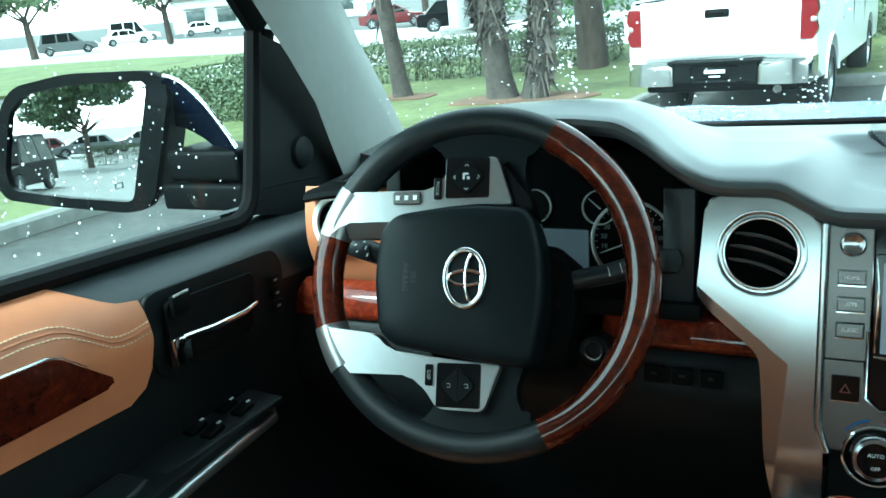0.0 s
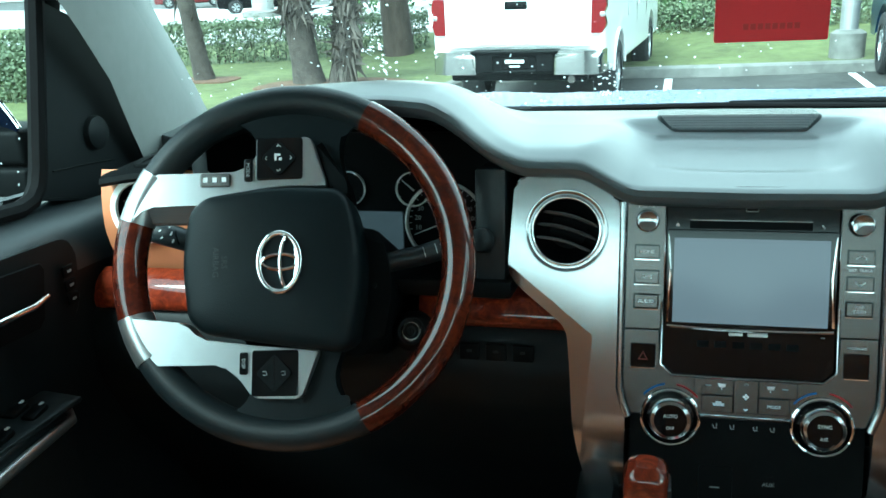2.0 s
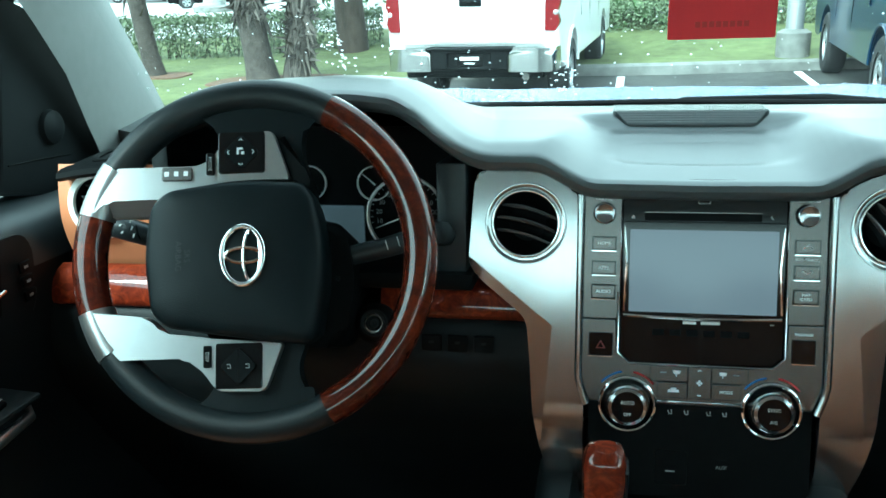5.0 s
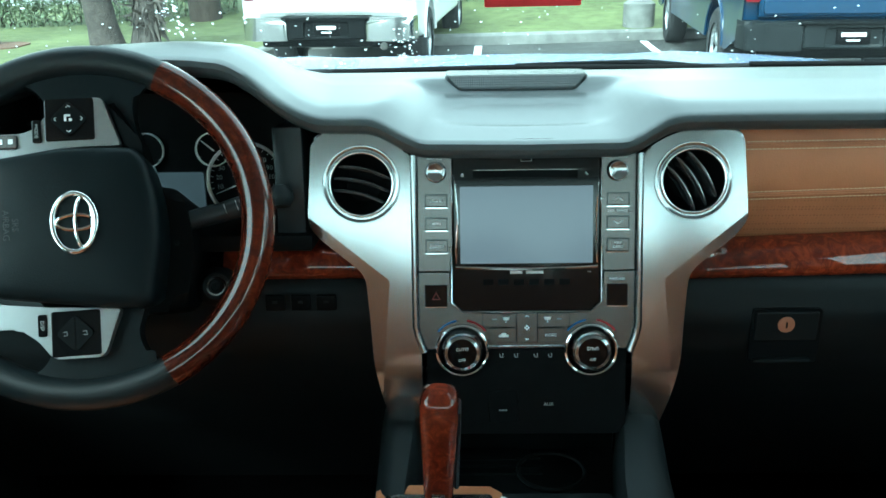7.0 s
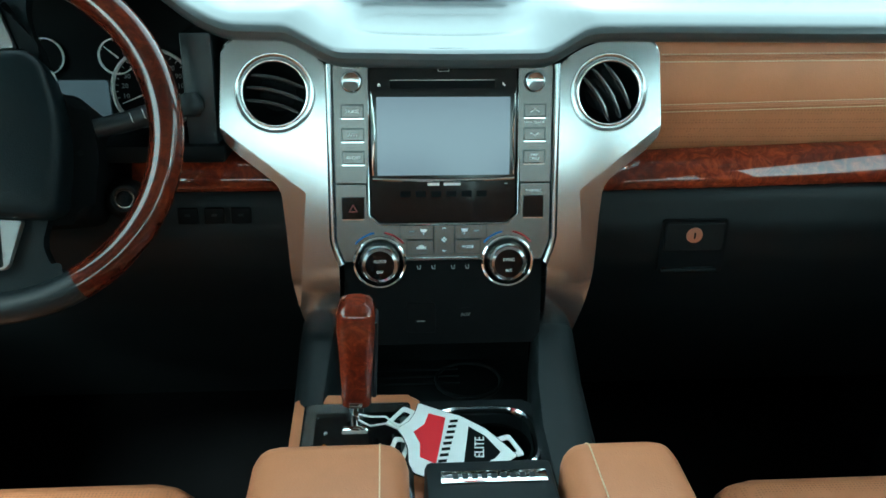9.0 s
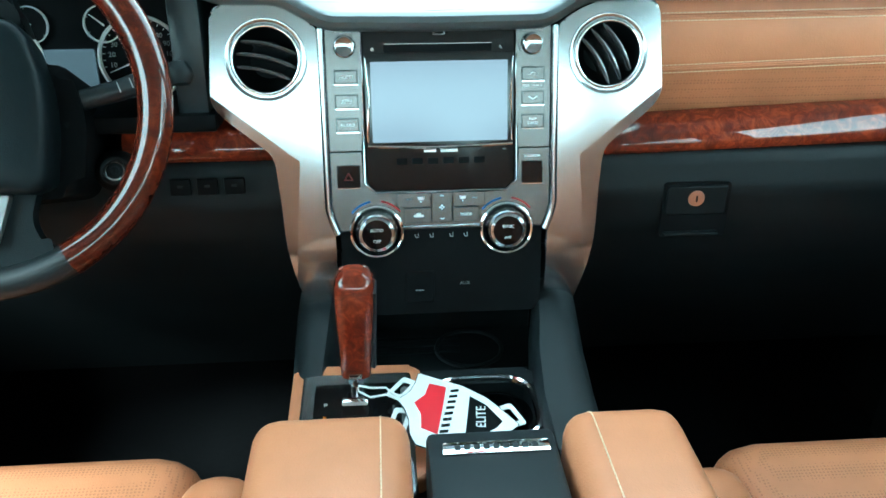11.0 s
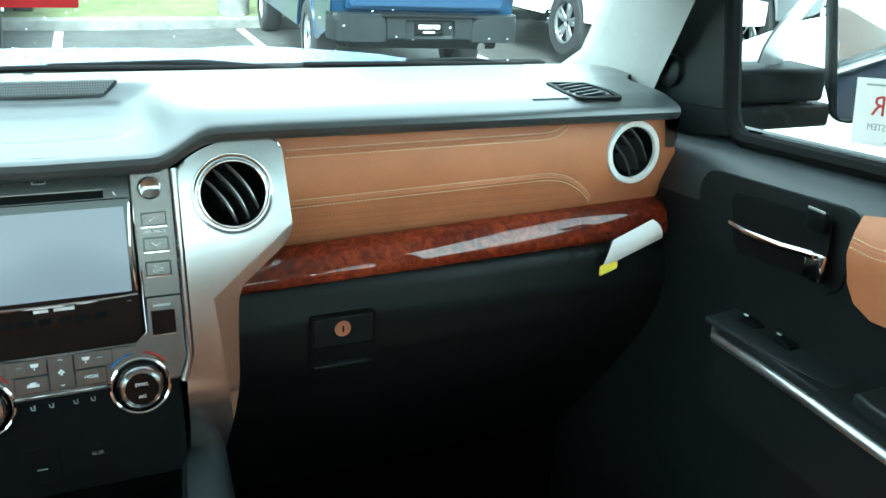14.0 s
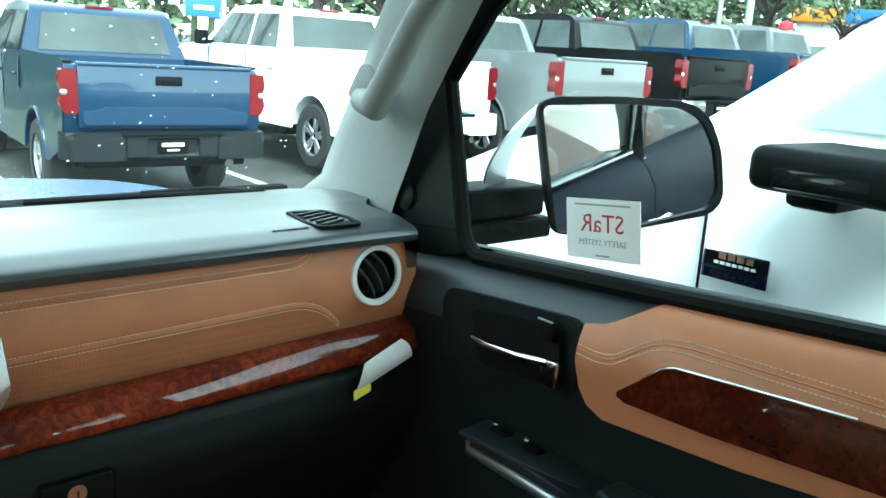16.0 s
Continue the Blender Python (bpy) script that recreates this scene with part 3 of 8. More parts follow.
# lower panels below the wood
def lower_fn(x0, x1):
    prof = [(0.016, 1.300), (-0.008, 1.277), (-0.022, 1.235), (-0.016, 1.19), (0.01, 1.13), (0.06, 1.05), (0.13, 0.95), (0.20, 0.85)]
    return lambda u, v: (x0 + (x1 - x0) * u, interp(v, [(i / 7, p[0]) for i, p in enumerate(prof)]), interp(v, [(i / 7, p[1]) for i, p in enumerate(prof)]))


LV = span(0, 1, 29)
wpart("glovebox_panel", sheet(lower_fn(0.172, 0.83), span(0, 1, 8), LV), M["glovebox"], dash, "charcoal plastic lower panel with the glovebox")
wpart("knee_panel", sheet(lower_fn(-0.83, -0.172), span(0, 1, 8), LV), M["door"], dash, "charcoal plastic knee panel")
# glovebox latch
lm = axes((0.316, -0.0225, 1.225), (1, 0, 0), (0, 0.02, 1))
latch = part("latch_plate", prism(rrect(-0.038, -0.019, 0.038, 0.019, 0.004), -0.004, 0.0022, 0.0018), M["glovebox"], None, "charcoal glovebox latch")
latch.parent = dash
latch.matrix_parent_inverse = dash.matrix_basis.inverted()
latch.matrix_basis = lm
part("latch_recess", cut(prism(rrect(-0.042, -0.050, 0.042, 0.023, 0.006), -0.004, 0.0004), prism(rrect(-0.0385, -0.0195, 0.0385, 0.0195, 0.004), -0.01, 0.01)), M["black"], latch)
part("lock", lathe([(0, 0.004), (0.0075, 0.004), (0.0100, 0.0035), (0.0105, 0.002), (0.0105, -0.001)], 28), M["copper"], latch, "round copper key lock", pose(-0.001, 0.003, 0))
part("keyhole", box(0.0022, 0.008, 0.0006, c=(-0.001, 0.003, 0.0042)), M["black"], latch)
part("handle_lip", box(0.070, 0.005, 0.009, 0.002, c=(-0.003, -0.044, 0.0035)), M["glovebox"], latch)
# switch blanks by the column
for i, x in enumerate((-0.302, -0.271, -0.240)):
    sw = wpart("switch", moved(box(0.024, 0.020, 0.006, 0.002), axes((x, -0.0235, 1.262), (1, 0, 0), (0, 0.1, 1))), M["black"], dash)
    wpart("switch_mark", moved(box(0.006, 0.003, 0.0004), axes((x, -0.0272, 1.264), (1, 0, 0), (0, 0.1, 1))), M["console"], dash)
# firewall end caps beside the doors
for sx in (-1, 1):
    wpart("end_cap", box(0.10, 0.54, 0.72, 0.01, c=(sx * 0.875, 0.35, 0.99)), M["black"], dash)


# ---- air vents ----
def air_vent(m, r, ring, tilt, label, surround=None):
    v = thing("air_vent", m, label, "vent", "round dashboard vents")
    q = 0.80 if surround is None else 0.93
    if surround is None:
        part("bezel", lathe([(r * q, -0.012), (r * (q + 0.01), 0.002), (r * (q + 0.025), 0.0046), (r * 0.985, 0.0050), (r * 1.012, 0.0036), (r * 1.03, -0.006)], 48), ring, v, "bright round bezel")
    else:
        part("dish", lathe([(r * 1.00, 0.0010), (r * 1.04, 0.0016), (r * 1.12, 0.0030), (r * 1.16, 0.0030), (r * 1.19, 0.0014)], 56), ring, v, "shallow silver dish round the vent")
        part("gap_ring", lathe([(r * 0.93, -0.004), (r * 0.96, 0.0005), (r * 1.015, 0.0022), (r * 1.03, 0.0012), (r * 1.03, -0.006)], 56), M["gloss"], v, "dark gap round the vent")
        part("bezel", tube([(r * 0.955 * math.cos(a), r * 0.955 * math.sin(a), 0.0030) for a in span(0, 2 * math.pi, 57)[:-1]], 0.0017, 10, closed=True), M["chrome"], v, "thin chrome ring")
    part("bowl", lathe([(r * (q + 0.005), 0.0), (r * (q - 0.03), -0.012), (r * 0.55, -0.030), (0, -0.034)], 40), M["black"], v, "dark vent bowl")
    for k in (-0.95, -0.05, 0.85):
        w = math.sqrt(max(0.1, 1 - (k * 0.42) ** 2)) * r * (q - 0.06)
        line = [(-w + 2 * w * u, k * r * 0.42 + 0.10 * r * math.cos(math.pi * (u - 0.5)), -0.004 - 0.012 * (1 - math.cos(1.2 * (u - 0.5)))) for u in span(0, 1, 14)]
        bm = tube(line, [0.0009] + [0.0024] * 12 + [0.0009], 8)
        low = sheet(lambda u, t: Vector(line[u]) + Vector((0, -0.004 * t, -0.017 * t - 0.001)), range(14), (0, 1), 0.002)
        me = bpy.data.meshes.new("blade")
        low.to_mesh(me)
        bm.from_mesh(me)
        part("louvre", moved(bm, pose(0, 0, 0, 0, 0, tilt)), M["louvre"], v)
    return v


# ---- centre stack ----
SM = axes((0, -0.0045, 1.40), (1, 0, 0), (0, 0.265, 1))
stack = thing("centre_stack", SM, "centre stack with silver side panels, touch screen and climate controls", "centre stack")


def sv(z):
    return (z - 1.40) * 1.042


for s in (-1, 1):
    poly = [(0.2490, 0.0635), (0.182, 0.0625), (0.160, 0.055), (0.132, 0.038), (0.132, -0.170), (0.1245, -0.193), (0.1245, -0.318), (0.156, -0.318), (0.1745, -0.245), (0.1815, -0.209),
            (0.1855, -0.150), (0.190, -0.102), (0.242, -0.060), (0.2560, -0.043)]
    poly = rounded([(s * x, y) for x, y in (poly if s < 0 else poly[::-1])], 0.014, 5)
    side = cut(prism(poly, -0.07, 0.006, 0.0026, 2), cyl(0.0385, -0.036, 0.03, (s * 0.192, 0.0043), 56))
    # a wide chamfer along the outer lower edge; leg bowed so its reflection goes dark
    facets = (((s * 0.190, -0.102, 0), Vector((s * 0.628, -0.778, 0))), ((s * 0.1815, -0.209, 0), Vector((s * 0.9968, 0.080, 0))))
    planes = [(Vector(p) - n * 0.0125, n) for p, n in facets] + [((0, yy, 0), (0, 1, 0)) for yy in span(-0.192, -0.316, 26)]
    for co, no in planes:
        bmesh.ops.bisect_plane(side, geom=side.verts[:] + side.edges[:] + side.faces[:], plane_co=co, plane_no=no)
    for v in side.verts:
        inside = max((Vector(p) - v.co).dot(n) for p, n in ((Vector((p[0], p[1], v.co.z)), n) for p, n in facets))
        if v.co.z > 0:
            v.co.z -= 0.16 * max(0.0, 0.0125 - inside)
        v.co.z -= 2.7 * max(0.0, -0.19 - v.co.y) ** 2
    finish(side, 7)
    for f in side.faces:
        f.smooth = True
    part("side_panel", side, M["silver"], stack, "satin silver side panel", recalc=False)
    # bright ridge along the inner edge
    ridge = [(s * 0.1315, 0.037), (s * 0.1315, -0.05), (s * 0.1315, -0.165), (s * 0.1285, -0.178), (s * 0.122, -0.196)]
    part("edge_ridge", tube([(x, y, 0.004) for x, y in ridge], 0.0042, 10, up=(0, 0, 1)), M["silver"], stack, "bright silver ridge")
    air_vent(SM @ pose(s * 0.192, 0.0043, 0.004), 0.0385, M["silver"], -14 if s < 0 else -58, "round black vent with chrome bezel", True)

# brushed control strips and climate panel, with the gloss black head unit between
part("control_strip", prism(rrect(-0.1275, -0.100, -0.0865, 0.037, 0.002), -0.03, 0.000, 0.001), M["brushed"], stack, "brushed grey control strip")
part("control_strip", prism(rrect(0.0865, -0.100, 0.1275, 0.037, 0.002), -0.03, 0.000, 0.001), M["brushed"], stack, "brushed grey control strip")
lowpoly = [(-0.1275, -0.1005), (-0.0905, -0.1005), (-0.0905, -0.138), (-0.0765, -0.1495), (0.0765, -0.1495), (0.0905, -0.138), (0.0905, -0.1005), (0.1275, -0.1005), (0.1275, -0.170), (0.119, -0.193), (-0.119, -0.193), (-0.1275, -0.170)]
part("climate_panel", prism(lowpoly, -0.03, -0.0005, 0.001), M["brushed"], stack, "brushed grey climate panel")
headpoly = [(-0.0860, 0.055), (-0.0860, -0.1365), (-0.0750, -0.1470), (0.0750, -0.1470), (0.0860, -0.1365), (0.0860, 0.055)]
part("head_unit", prism(headpoly, -0.03, -0.001, 0.001), M["gloss"], stack, "gloss black head unit")
part("top_filler", prism([(-0.133, 0.036), (0.133, 0.036), (0.133, 0.049), (-0.133, 0.049)], -0.05, -0.010), M["black"], stack)
edge = [(-0.0885, -0.070), (-0.0885, -0.137), (-0.0758, -0.1485), (0.0758, -0.1485), (0.0885, -0.137), (0.0885, -0.070)]
part("bright_edging", tube([(x, y, 0.0005) for x, y in edge], 0.0016, 8), M["silver"], stack, "silver edging")
for s in (-1, 1):
    part("bright_edging", tube([(s * 0.0868, 0.036, 0.0005), (s * 0.0868, -0.07, 0.0005)], 0.0008, 8), M["silver"], stack)
# screen with its chrome lower edge and side bevels
part("screen", prism(rrect(-0.0775, -0.0905, 0.0775, 0.000, 0.001), -0.01, 0.0012), M["screen"], stack, "lit blank blue-grey touch screen")
part("screen_frame", cut(prism(rrect(-0.0850, -0.0955, 0.0850, 0.009, 0.004), -0.008, 0.0024, 0.001), prism(rrect(-0.0775, -0.0905, 0.0775, 0.000, 0.001), -0.02, 0.01)), M["gloss"], stack)
part("chrome_lip", tube([(x, -0.0945 - 0.0022 * (1 - (x / 0.083) ** 2), 0.002) for x in span(-0.083, 0.083, 21)], 0.0021, 8), M["chrome"], stack, "curved chrome lip under the screen")
for s in (-1, 1):
    part("screen_bevel", tube([(s * 0.0835, 0.004, 0.001), (s * 0.0805, -0.040, 0.0018), (s * 0.0828, -0.090, 0.002)], 0.0016, 8), M["chrome"], stack)
part("disc_slot", prism(rrect(-0.0620, 0.0100, 0.0595, 0.0185, 0.001), -0.001, -0.0002), M["black"], stack, "disc slot")
part("slot_lip", box(0.121, 0.0012, 0.002, c=(-0.001, 0.0190, 0.0002)), M["brushed"], stack)
part("badge_bar", cut(box(0.0130, 0.0100, 0.0008, c=(0, 0.0335, 0.0)), box(0.0114, 0.0084, 0.01, c=(0, 0.0335, 0.0))), M["dimmark"], stack)
part("badge_bar", box(0.0078, 0.0036, 0.0008, c=(0, 0.0335, -0.0004)), M["dimmark"], stack)
part("eject_mark", prism([(-0.0765, 0.0135), (-0.0725, 0.0135), (-0.0745, 0.0160)], -0.001, 0), M["white"], stack)
part("eject_mark", box(0.004, 0.0008, 0.001, c=(-0.0745, 0.0124, -0.0005)), M["white"], stack)
part("phone_mark", tube([(0.0690, 0.0160, 0), (0.0695, 0.0140, 0), (0.0715, 0.0125, 0)], 0.0007, 6), M["white"], stack)
for x, w in ((-0.012, 0.014), (0.010, 0.020)):
    part("panel_mark", box(w, 0.0030, 0.0005, c=(x, -0.1015, -0.0008)), M["white"], stack)
part("panel_mark", box(0.004, 0.001, 0.0005, c=(0.074, -0.1010, -0.0008)), M["dimmark"], stack)
for i in range(6):
    part("faint_marking", box(0.012, 0.007, 0.0003, c=(-0.045 + 0.018 * i, -0.113, -0.0009)), M["black"], stack)


def button(x0, z0, x1, z1, word, size=0.0052, lower=None, framed=True, marker=None):
    y0, y1 = sv(z0), sv(z1)
    b = part("button", prism(rrect(x0 + 0.0012, y0 + 0.0012, x1 - 0.0012, y1 - 0.0012, 0.0012), -0.002, 0.0016, 0.0006), M["brushed"] if framed else M["black"], stack)
    if framed:
        part("button_frame", cut(prism(rrect(x0, y0, x1, y1, 0.0015), -0.002, 0.0009), prism(rrect(x0 + 0.0010, y0 + 0.0010, x1 - 0.0010, y1 - 0.0010, 0.001), -0.01, 0.01)), M["gloss"], b)
        # the glint below each key is built in as a thin chrome strip
        part("button_glint", box(x1 - x0 - 0.001, 0.0009, 0.0012, c=((x0 + x1) / 2, y0 - 0.0006, 0.0006)), M["chrome"], b)
    if word:
        letters(word, size, marker or M["white"], b, Matrix.Translation(((x0 + x1) / 2, (y0 + y1) / 2, 0.0019)))
    return b


button(-0.1185, 1.377, -0.0920, 1.392, "HOME")
button(-0.1185, 1.351, -0.0920, 1.366, "APPS")
button(-0.1185, 1.3255, -0.0920, 1.3410, "AUDIO")
bu = button(0.0935, 1.377, 0.1200, 1.392, "")
part("chevron_mark", tube([(0.1020, sv(1.3832), 0.0018), (0.1068, sv(1.3862), 0.0018), (0.1116, sv(1.3832), 0.0018)], 0.0006, 6), M["white"], bu)
bu = button(0.0935, 1.351, 0.1200, 1.366, "")
part("chevron_mark", tube([(0.1020, sv(1.3600), 0.0018), (0.1068, sv(1.3570), 0.0018), (0.1116, sv(1.3600), 0.0018)], 0.0006, 6), M["white"], bu)
button(0.0935, 1.3255, 0.1200, 1.3410, "MAP\nCARD", 0.0045)
letters("SEEK-TRACK", 0.0042, M["white"], stack, Matrix.Translation((0.1065, sv(1.3716), 0.0005)))
letters("PWR-VOL", 0.0040, M["white"], stack, Matrix.Translation((-0.1065, sv(1.4315), 0.0005)))
letters("TUNE-SCROLL", 0.0038, M["white"], stack, Matrix.Translation((0.1055, sv(1.4315), 0.0005)))
letters("PASSENGER", 0.0036, M["white"], stack, Matrix.Translation((0.1068, sv(1.2945), 0.0005)))
for s in (-1, 1):
    kn = part("tuning_knob", lathe([(0.0125, 0), (0.0118, 0.006), (0.0112, 0.0075)], 36), M["gloss"], stack, "round silver-faced tuning knob", pose(s * 0.1055, sv(1.4165), 0))
    part("knob_face", lathe([(0.0112, 0.0070), (0.0112, 0.0085), (0.0102, 0.0092), (0.0095, 0.0088), (0, 0.0086)], 36), M["silver"], kn)
hz = part("hazard_switch", prism(rrect(-0.1200, sv(1.2640), -0.0935, sv(1.2890), 0.0015), -0.003, 0.0006, 0.0005), M["gloss"], stack, "dark hazard switch with a red triangle")
part("triangle_mark", cut(prism([(-0.1123, sv(1.2720)), (-0.1013, sv(1.2720)), (-0.1068, sv(1.2812))], 0.0004, 0.0010), prism([(-0.1103, sv(1.2730)), (-0.1033, sv(1.2730)), (-0.1068, sv(1.2790))], -0.001, 0.003)), M["dimred"], hz)
# chrome strips stand in for the glint under both dark switches
part("switch_glint", box(0.0255, 0.0010, 0.0012, c=(-0.1068, sv(1.2634), 0.0005)), M["chrome"], hz)
ps = part("airbag_indicator", prism(rrect(0.0945, sv(1.2640), 0.1190, sv(1.2890), 0.0015), -0.003, 0.0006, 0.0005), M["gloss"], stack, "dark indicator window")
part("switch_glint", box(0.0235, 0.0010, 0.0012, c=(0.1068, sv(1.2634), 0.0005)), M["chrome"], ps)
# climate buttons
for x0, x1, z0, z1, w in ((-0.0520, -0.0125, 1.2400, 1.2560, ""), (-0.0440, -0.0125, 1.2225, 1.2385, ""), (-0.0115, 0.0125, 1.2225, 1.2560, ""), (0.0135, 0.0510, 1.2400, 1.2560, ""), (0.0135, 0.0440, 1.2225, 1.2385, "MODE")):
    y0, y1 = sv(z0), sv(z1)
    b = part("climate_button", prism(rrect(x0, y0, x1, y1, 0.0015), -0.002, 0.0010, 0.0005), M["brushed"], stack)
    part("button_gap", cut(prism(rrect(x0 - 0.0006, y0 - 0.0006, x1 + 0.0006, y1 + 0.0006, 0.0018), -0.002, 0.0002), prism(rrect(x0, y0, x1, y1, 0.0015), -0.01, 0.01)), M["gloss"], b)
    if w:
        letters(w, 0.0048, M["white"], b, Matrix.Translation(((x0 + x1) / 2, (y0 + y1) / 2, 0.0013)))
fan = (0.0005, sv(1.2392))
for k in range(4):
    a = math.pi / 2 * k
    part("fan_mark", lathe([(0, 0), (0.0013, 0), (0.0013, 0.0004), (0, 0.0004)], 10), M["white"], stack, "", Matrix.Translation((fan[0] + 0.0019 * math.cos(a), fan[1] + 0.0019 * math.sin(a), 0.0010)))
for dz, k in ((0.0125, 1), (-0.0125, -1)):
    part("chevron_mark", tube([(-0.0015, sv(1.2392 + dz), 0.0012), (0.0005, sv(1.2392 + dz + 0.0014 * k), 0.0012), (0.0025, sv(1.2392 + dz), 0.0012)], 0.0004, 6), M["white"], stack)
for x in (-0.0240, 0.0250):
    y = sv(1.2492)
    part("demist_mark", prism([(x - 0.0042, y + 0.0025), (x + 0.0042, y + 0.0025), (x + 0.0030, y - 0.0012), (x - 0.0030, y - 0.0012)], 0.0010, 0.0013), M["white"], stack)
    part("demist_mark", tube([(x, y - 0.004, 0.0012), (x - 0.0005, y - 0.0026, 0.0012), (x, y - 0.0014, 0.0012)], 0.0004, 6), M["white"], stack)
    part("lamp_mark", box(0.006, 0.0010, 0.0003, c=(x + (-0.014 if x < 0 else 0.014), y, 0.0012)), M["dimmark"], stack)
part("car_mark", join(box(0.0115, 0.0028, 0.0003, 0, c=(-0.0270, sv(1.2298), 0.0012)), box(0.0060, 0.0022, 0.0003, 0, c=(-0.0270, sv(1.2320), 0.0012))), M["white"], stack)
part("silver_line", tube([(-0.046, sv(1.2180), 0.0005), (0.046, sv(1.2180), 0.0005)], 0.0012, 8), M["silver"], stack)
# climate knobs
for s, top, low in ((-1, "AUTO", "OFF"), (1, "SYNC", "A/C")):
    kn = part("climate_knob", lathe([(0.0315, -0.004), (0.0315, 0.0025), (0.0300, 0.0036), (0.0285, 0.0030), (0.0280, -0.002)], 56), M["chrome"], stack, "climate dial with ribbed silver rim", pose(s * 0.0765, sv(1.2130), 0))
    part("dial_base", lathe([(0.0285, -0.001), (0.0255, 0.001), (0.0245, 0.004)], 48), M["gloss"], kn)
    rb = bmesh.new()
    prof = [(0.0228, 0.000), (0.0222, 0.011), (0.0205, 0.0150), (0.0172, 0.0160)]
    seg = 120
    rings = [[rb.verts.new(((r + (0.00035 if (j % 2 and k < 2) else 0)) * math.cos(2 * math.pi * j / seg), (r + (0.00035 if (j % 2 and k < 2) else 0)) * math.sin(2 * math.pi * j / seg), h)) for j in range(seg)] for k, (r, h) in enumerate(prof)]
    for a, b in zip(rings, rings[1:]):
        for j in range(seg):
            rb.faces.new((a[j], a[(j + 1) % seg], b[(j + 1) % seg], b[j]))
    part("ribbed_rim", rb, M["silver"], kn, "ribbed silver rim")
    part("dial_face", lathe([(0.0172, 0.0160), (0.0166, 0.0150), (0, 0.0150)], 48), M["gloss"], kn, "gloss black dial face")
    letters(top, 0.0054, M["white"], kn, Matrix.Translation((0, 0.0045, 0.0153)))
    letters(low, 0.0048, M["white"], kn, Matrix.Translation((0, -0.0085, 0.0153)))
    for a0, a1, mt in ((2.45, 1.75, "bluemark"), (1.40, 0.70, "redmark")):
        part("heat_arc", tube([(0.0365 * math.cos(a), 0.0365 * math.sin(a), 0.0004) for a in span(a0, a1, 10)], 0.0010, 6), M[mt], kn)
# seat heater row, sockets and lower recess
part("switch_panel", prism(rounded([(-0.119, -0.194), (0.119, -0.194), (0.118, -0.298), (-0.118, -0.298)], 0.004), -0.03, -0.002, 0.001), M["black"], stack, "black lower switch panel")
for x in (-0.0300, -0.0125, 0.0110, 0.0280):
    part("seat_mark", tube([(x - 0.002, sv(1.2085), 0), (x - 0.001, sv(1.2050), 0), (x + 0.0024, sv(1.2050), 0)], 0.0006, 6), M["dimmark"], stack)
    part("seat_mark", box(0.0010, 0.0035, 0.0004, c=(x + 0.0018, sv(1.2078), 0)), M["dimmark"], stack)
letters("AUX", 0.0058, M["dimmark"], stack, Matrix.Translation((0.0265, sv(1.1490), -0.0015)))
part("socket_mark", box(0.009, 0.0022, 0.0004, c=(0.0265, sv(1.1565), -0.0017)), M["black"], stack)
part("socket_lid", prism(rrect(-0.045, sv(1.128), -0.010, sv(1.165), 0.004), -0.002, -0.0005, 0.0008), M["black"], stack)
part("socket_lip", box(0.010, 0.0012, 0.001, c=(-0.028, sv(1.1425), -0.0002)), M["dimmark"], stack)


# ---- instruments ----
cluster = thing("instrument_cluster", axes((-0.41, 0.085, 1.39), (1, 0, 0), (0, 0.12, 1)), "black instrument cluster with white-ringed dials", "instrument cluster")
part("back_plate", prism(rrect(-0.165, -0.075, 0.122, 0.105, 0.02), -0.01, -0.002), M["black"], cluster)


def gauge(x, y, r, a_needle, nums, start, step):
    g = part("gauge", lathe([(r * 1.02, 0), (r * 1.02, 0.005), (r * 0.97, 0.0055), (r * 0.94, 0.001)], 56), M["white"], cluster, "dial with a white ring", pose(x, y, 0))
    part("dial_face", lathe([(r * 0.94, 0.001), (0, 0.001)], 48), M["black"], g)
    a = radians(a_needle)
    part("needle", tube([(-0.12 * r * math.cos(a), -0.12 * r * math.sin(a), 0.004), (0.84 * r * math.cos(a), 0.84 * r * math.sin(a), 0.004)], [0.0012, 0.0005], 8), M["white"], g)
    for i in range(len(nums) * 2 if nums else 5):
        b = radians(start - step * i / 2) if nums else radians(-40 - 55 * i)
        d = Vector((math.cos(b), math.sin(b), 0))
        part("tick", tube([d * r * 0.86 + Vector((0, 0, 0.0015)), d * r * 0.92 + Vector((0, 0, 0.0015))], 0.0004, 5), M["white"], g)
    for i, w in enumerate(nums):
        b = radians(start - step * i)
        letters(w, r * 0.17, M["dimmark"], g, Matrix.Translation((r * 0.70 * math.cos(b), r * 0.70 * math.sin(b), 0.0016)))


gauge(0.060, -0.006, 0.0500, 202, [str(n) for n in range(10, 120, 10)], 192, 20.4)
gauge(-0.104, -0.006, 0.0500, 232, [], 0, 0)
gauge(0.020, 0.035, 0.0215, 140, [], 0, 0)
gauge(-0.064, 0.035, 0.0215, 205, [], 0, 0)
part("display", prism(rrect(-0.058, -0.046, 0.005, 0.006, 0.003), -0.002, 0.001), M["lcd"], cluster, "unlit grey display with a faint added glow")
part("side_wall", box(0.034, 0.128, 0.115, 0.003, c=(0.1345, 0.008, 0.040)), M["shoulder"], cluster)
part("side_wall", box(0.022, 0.21, 0.12, 0.004, c=(-0.215, 0.0, 0.04)), M["door"], cluster)
part("lower_sill", box(0.34, 0.02, 0.12, 0.004, c=(-0.01, -0.062, 0.05)), M["black"], cluster)

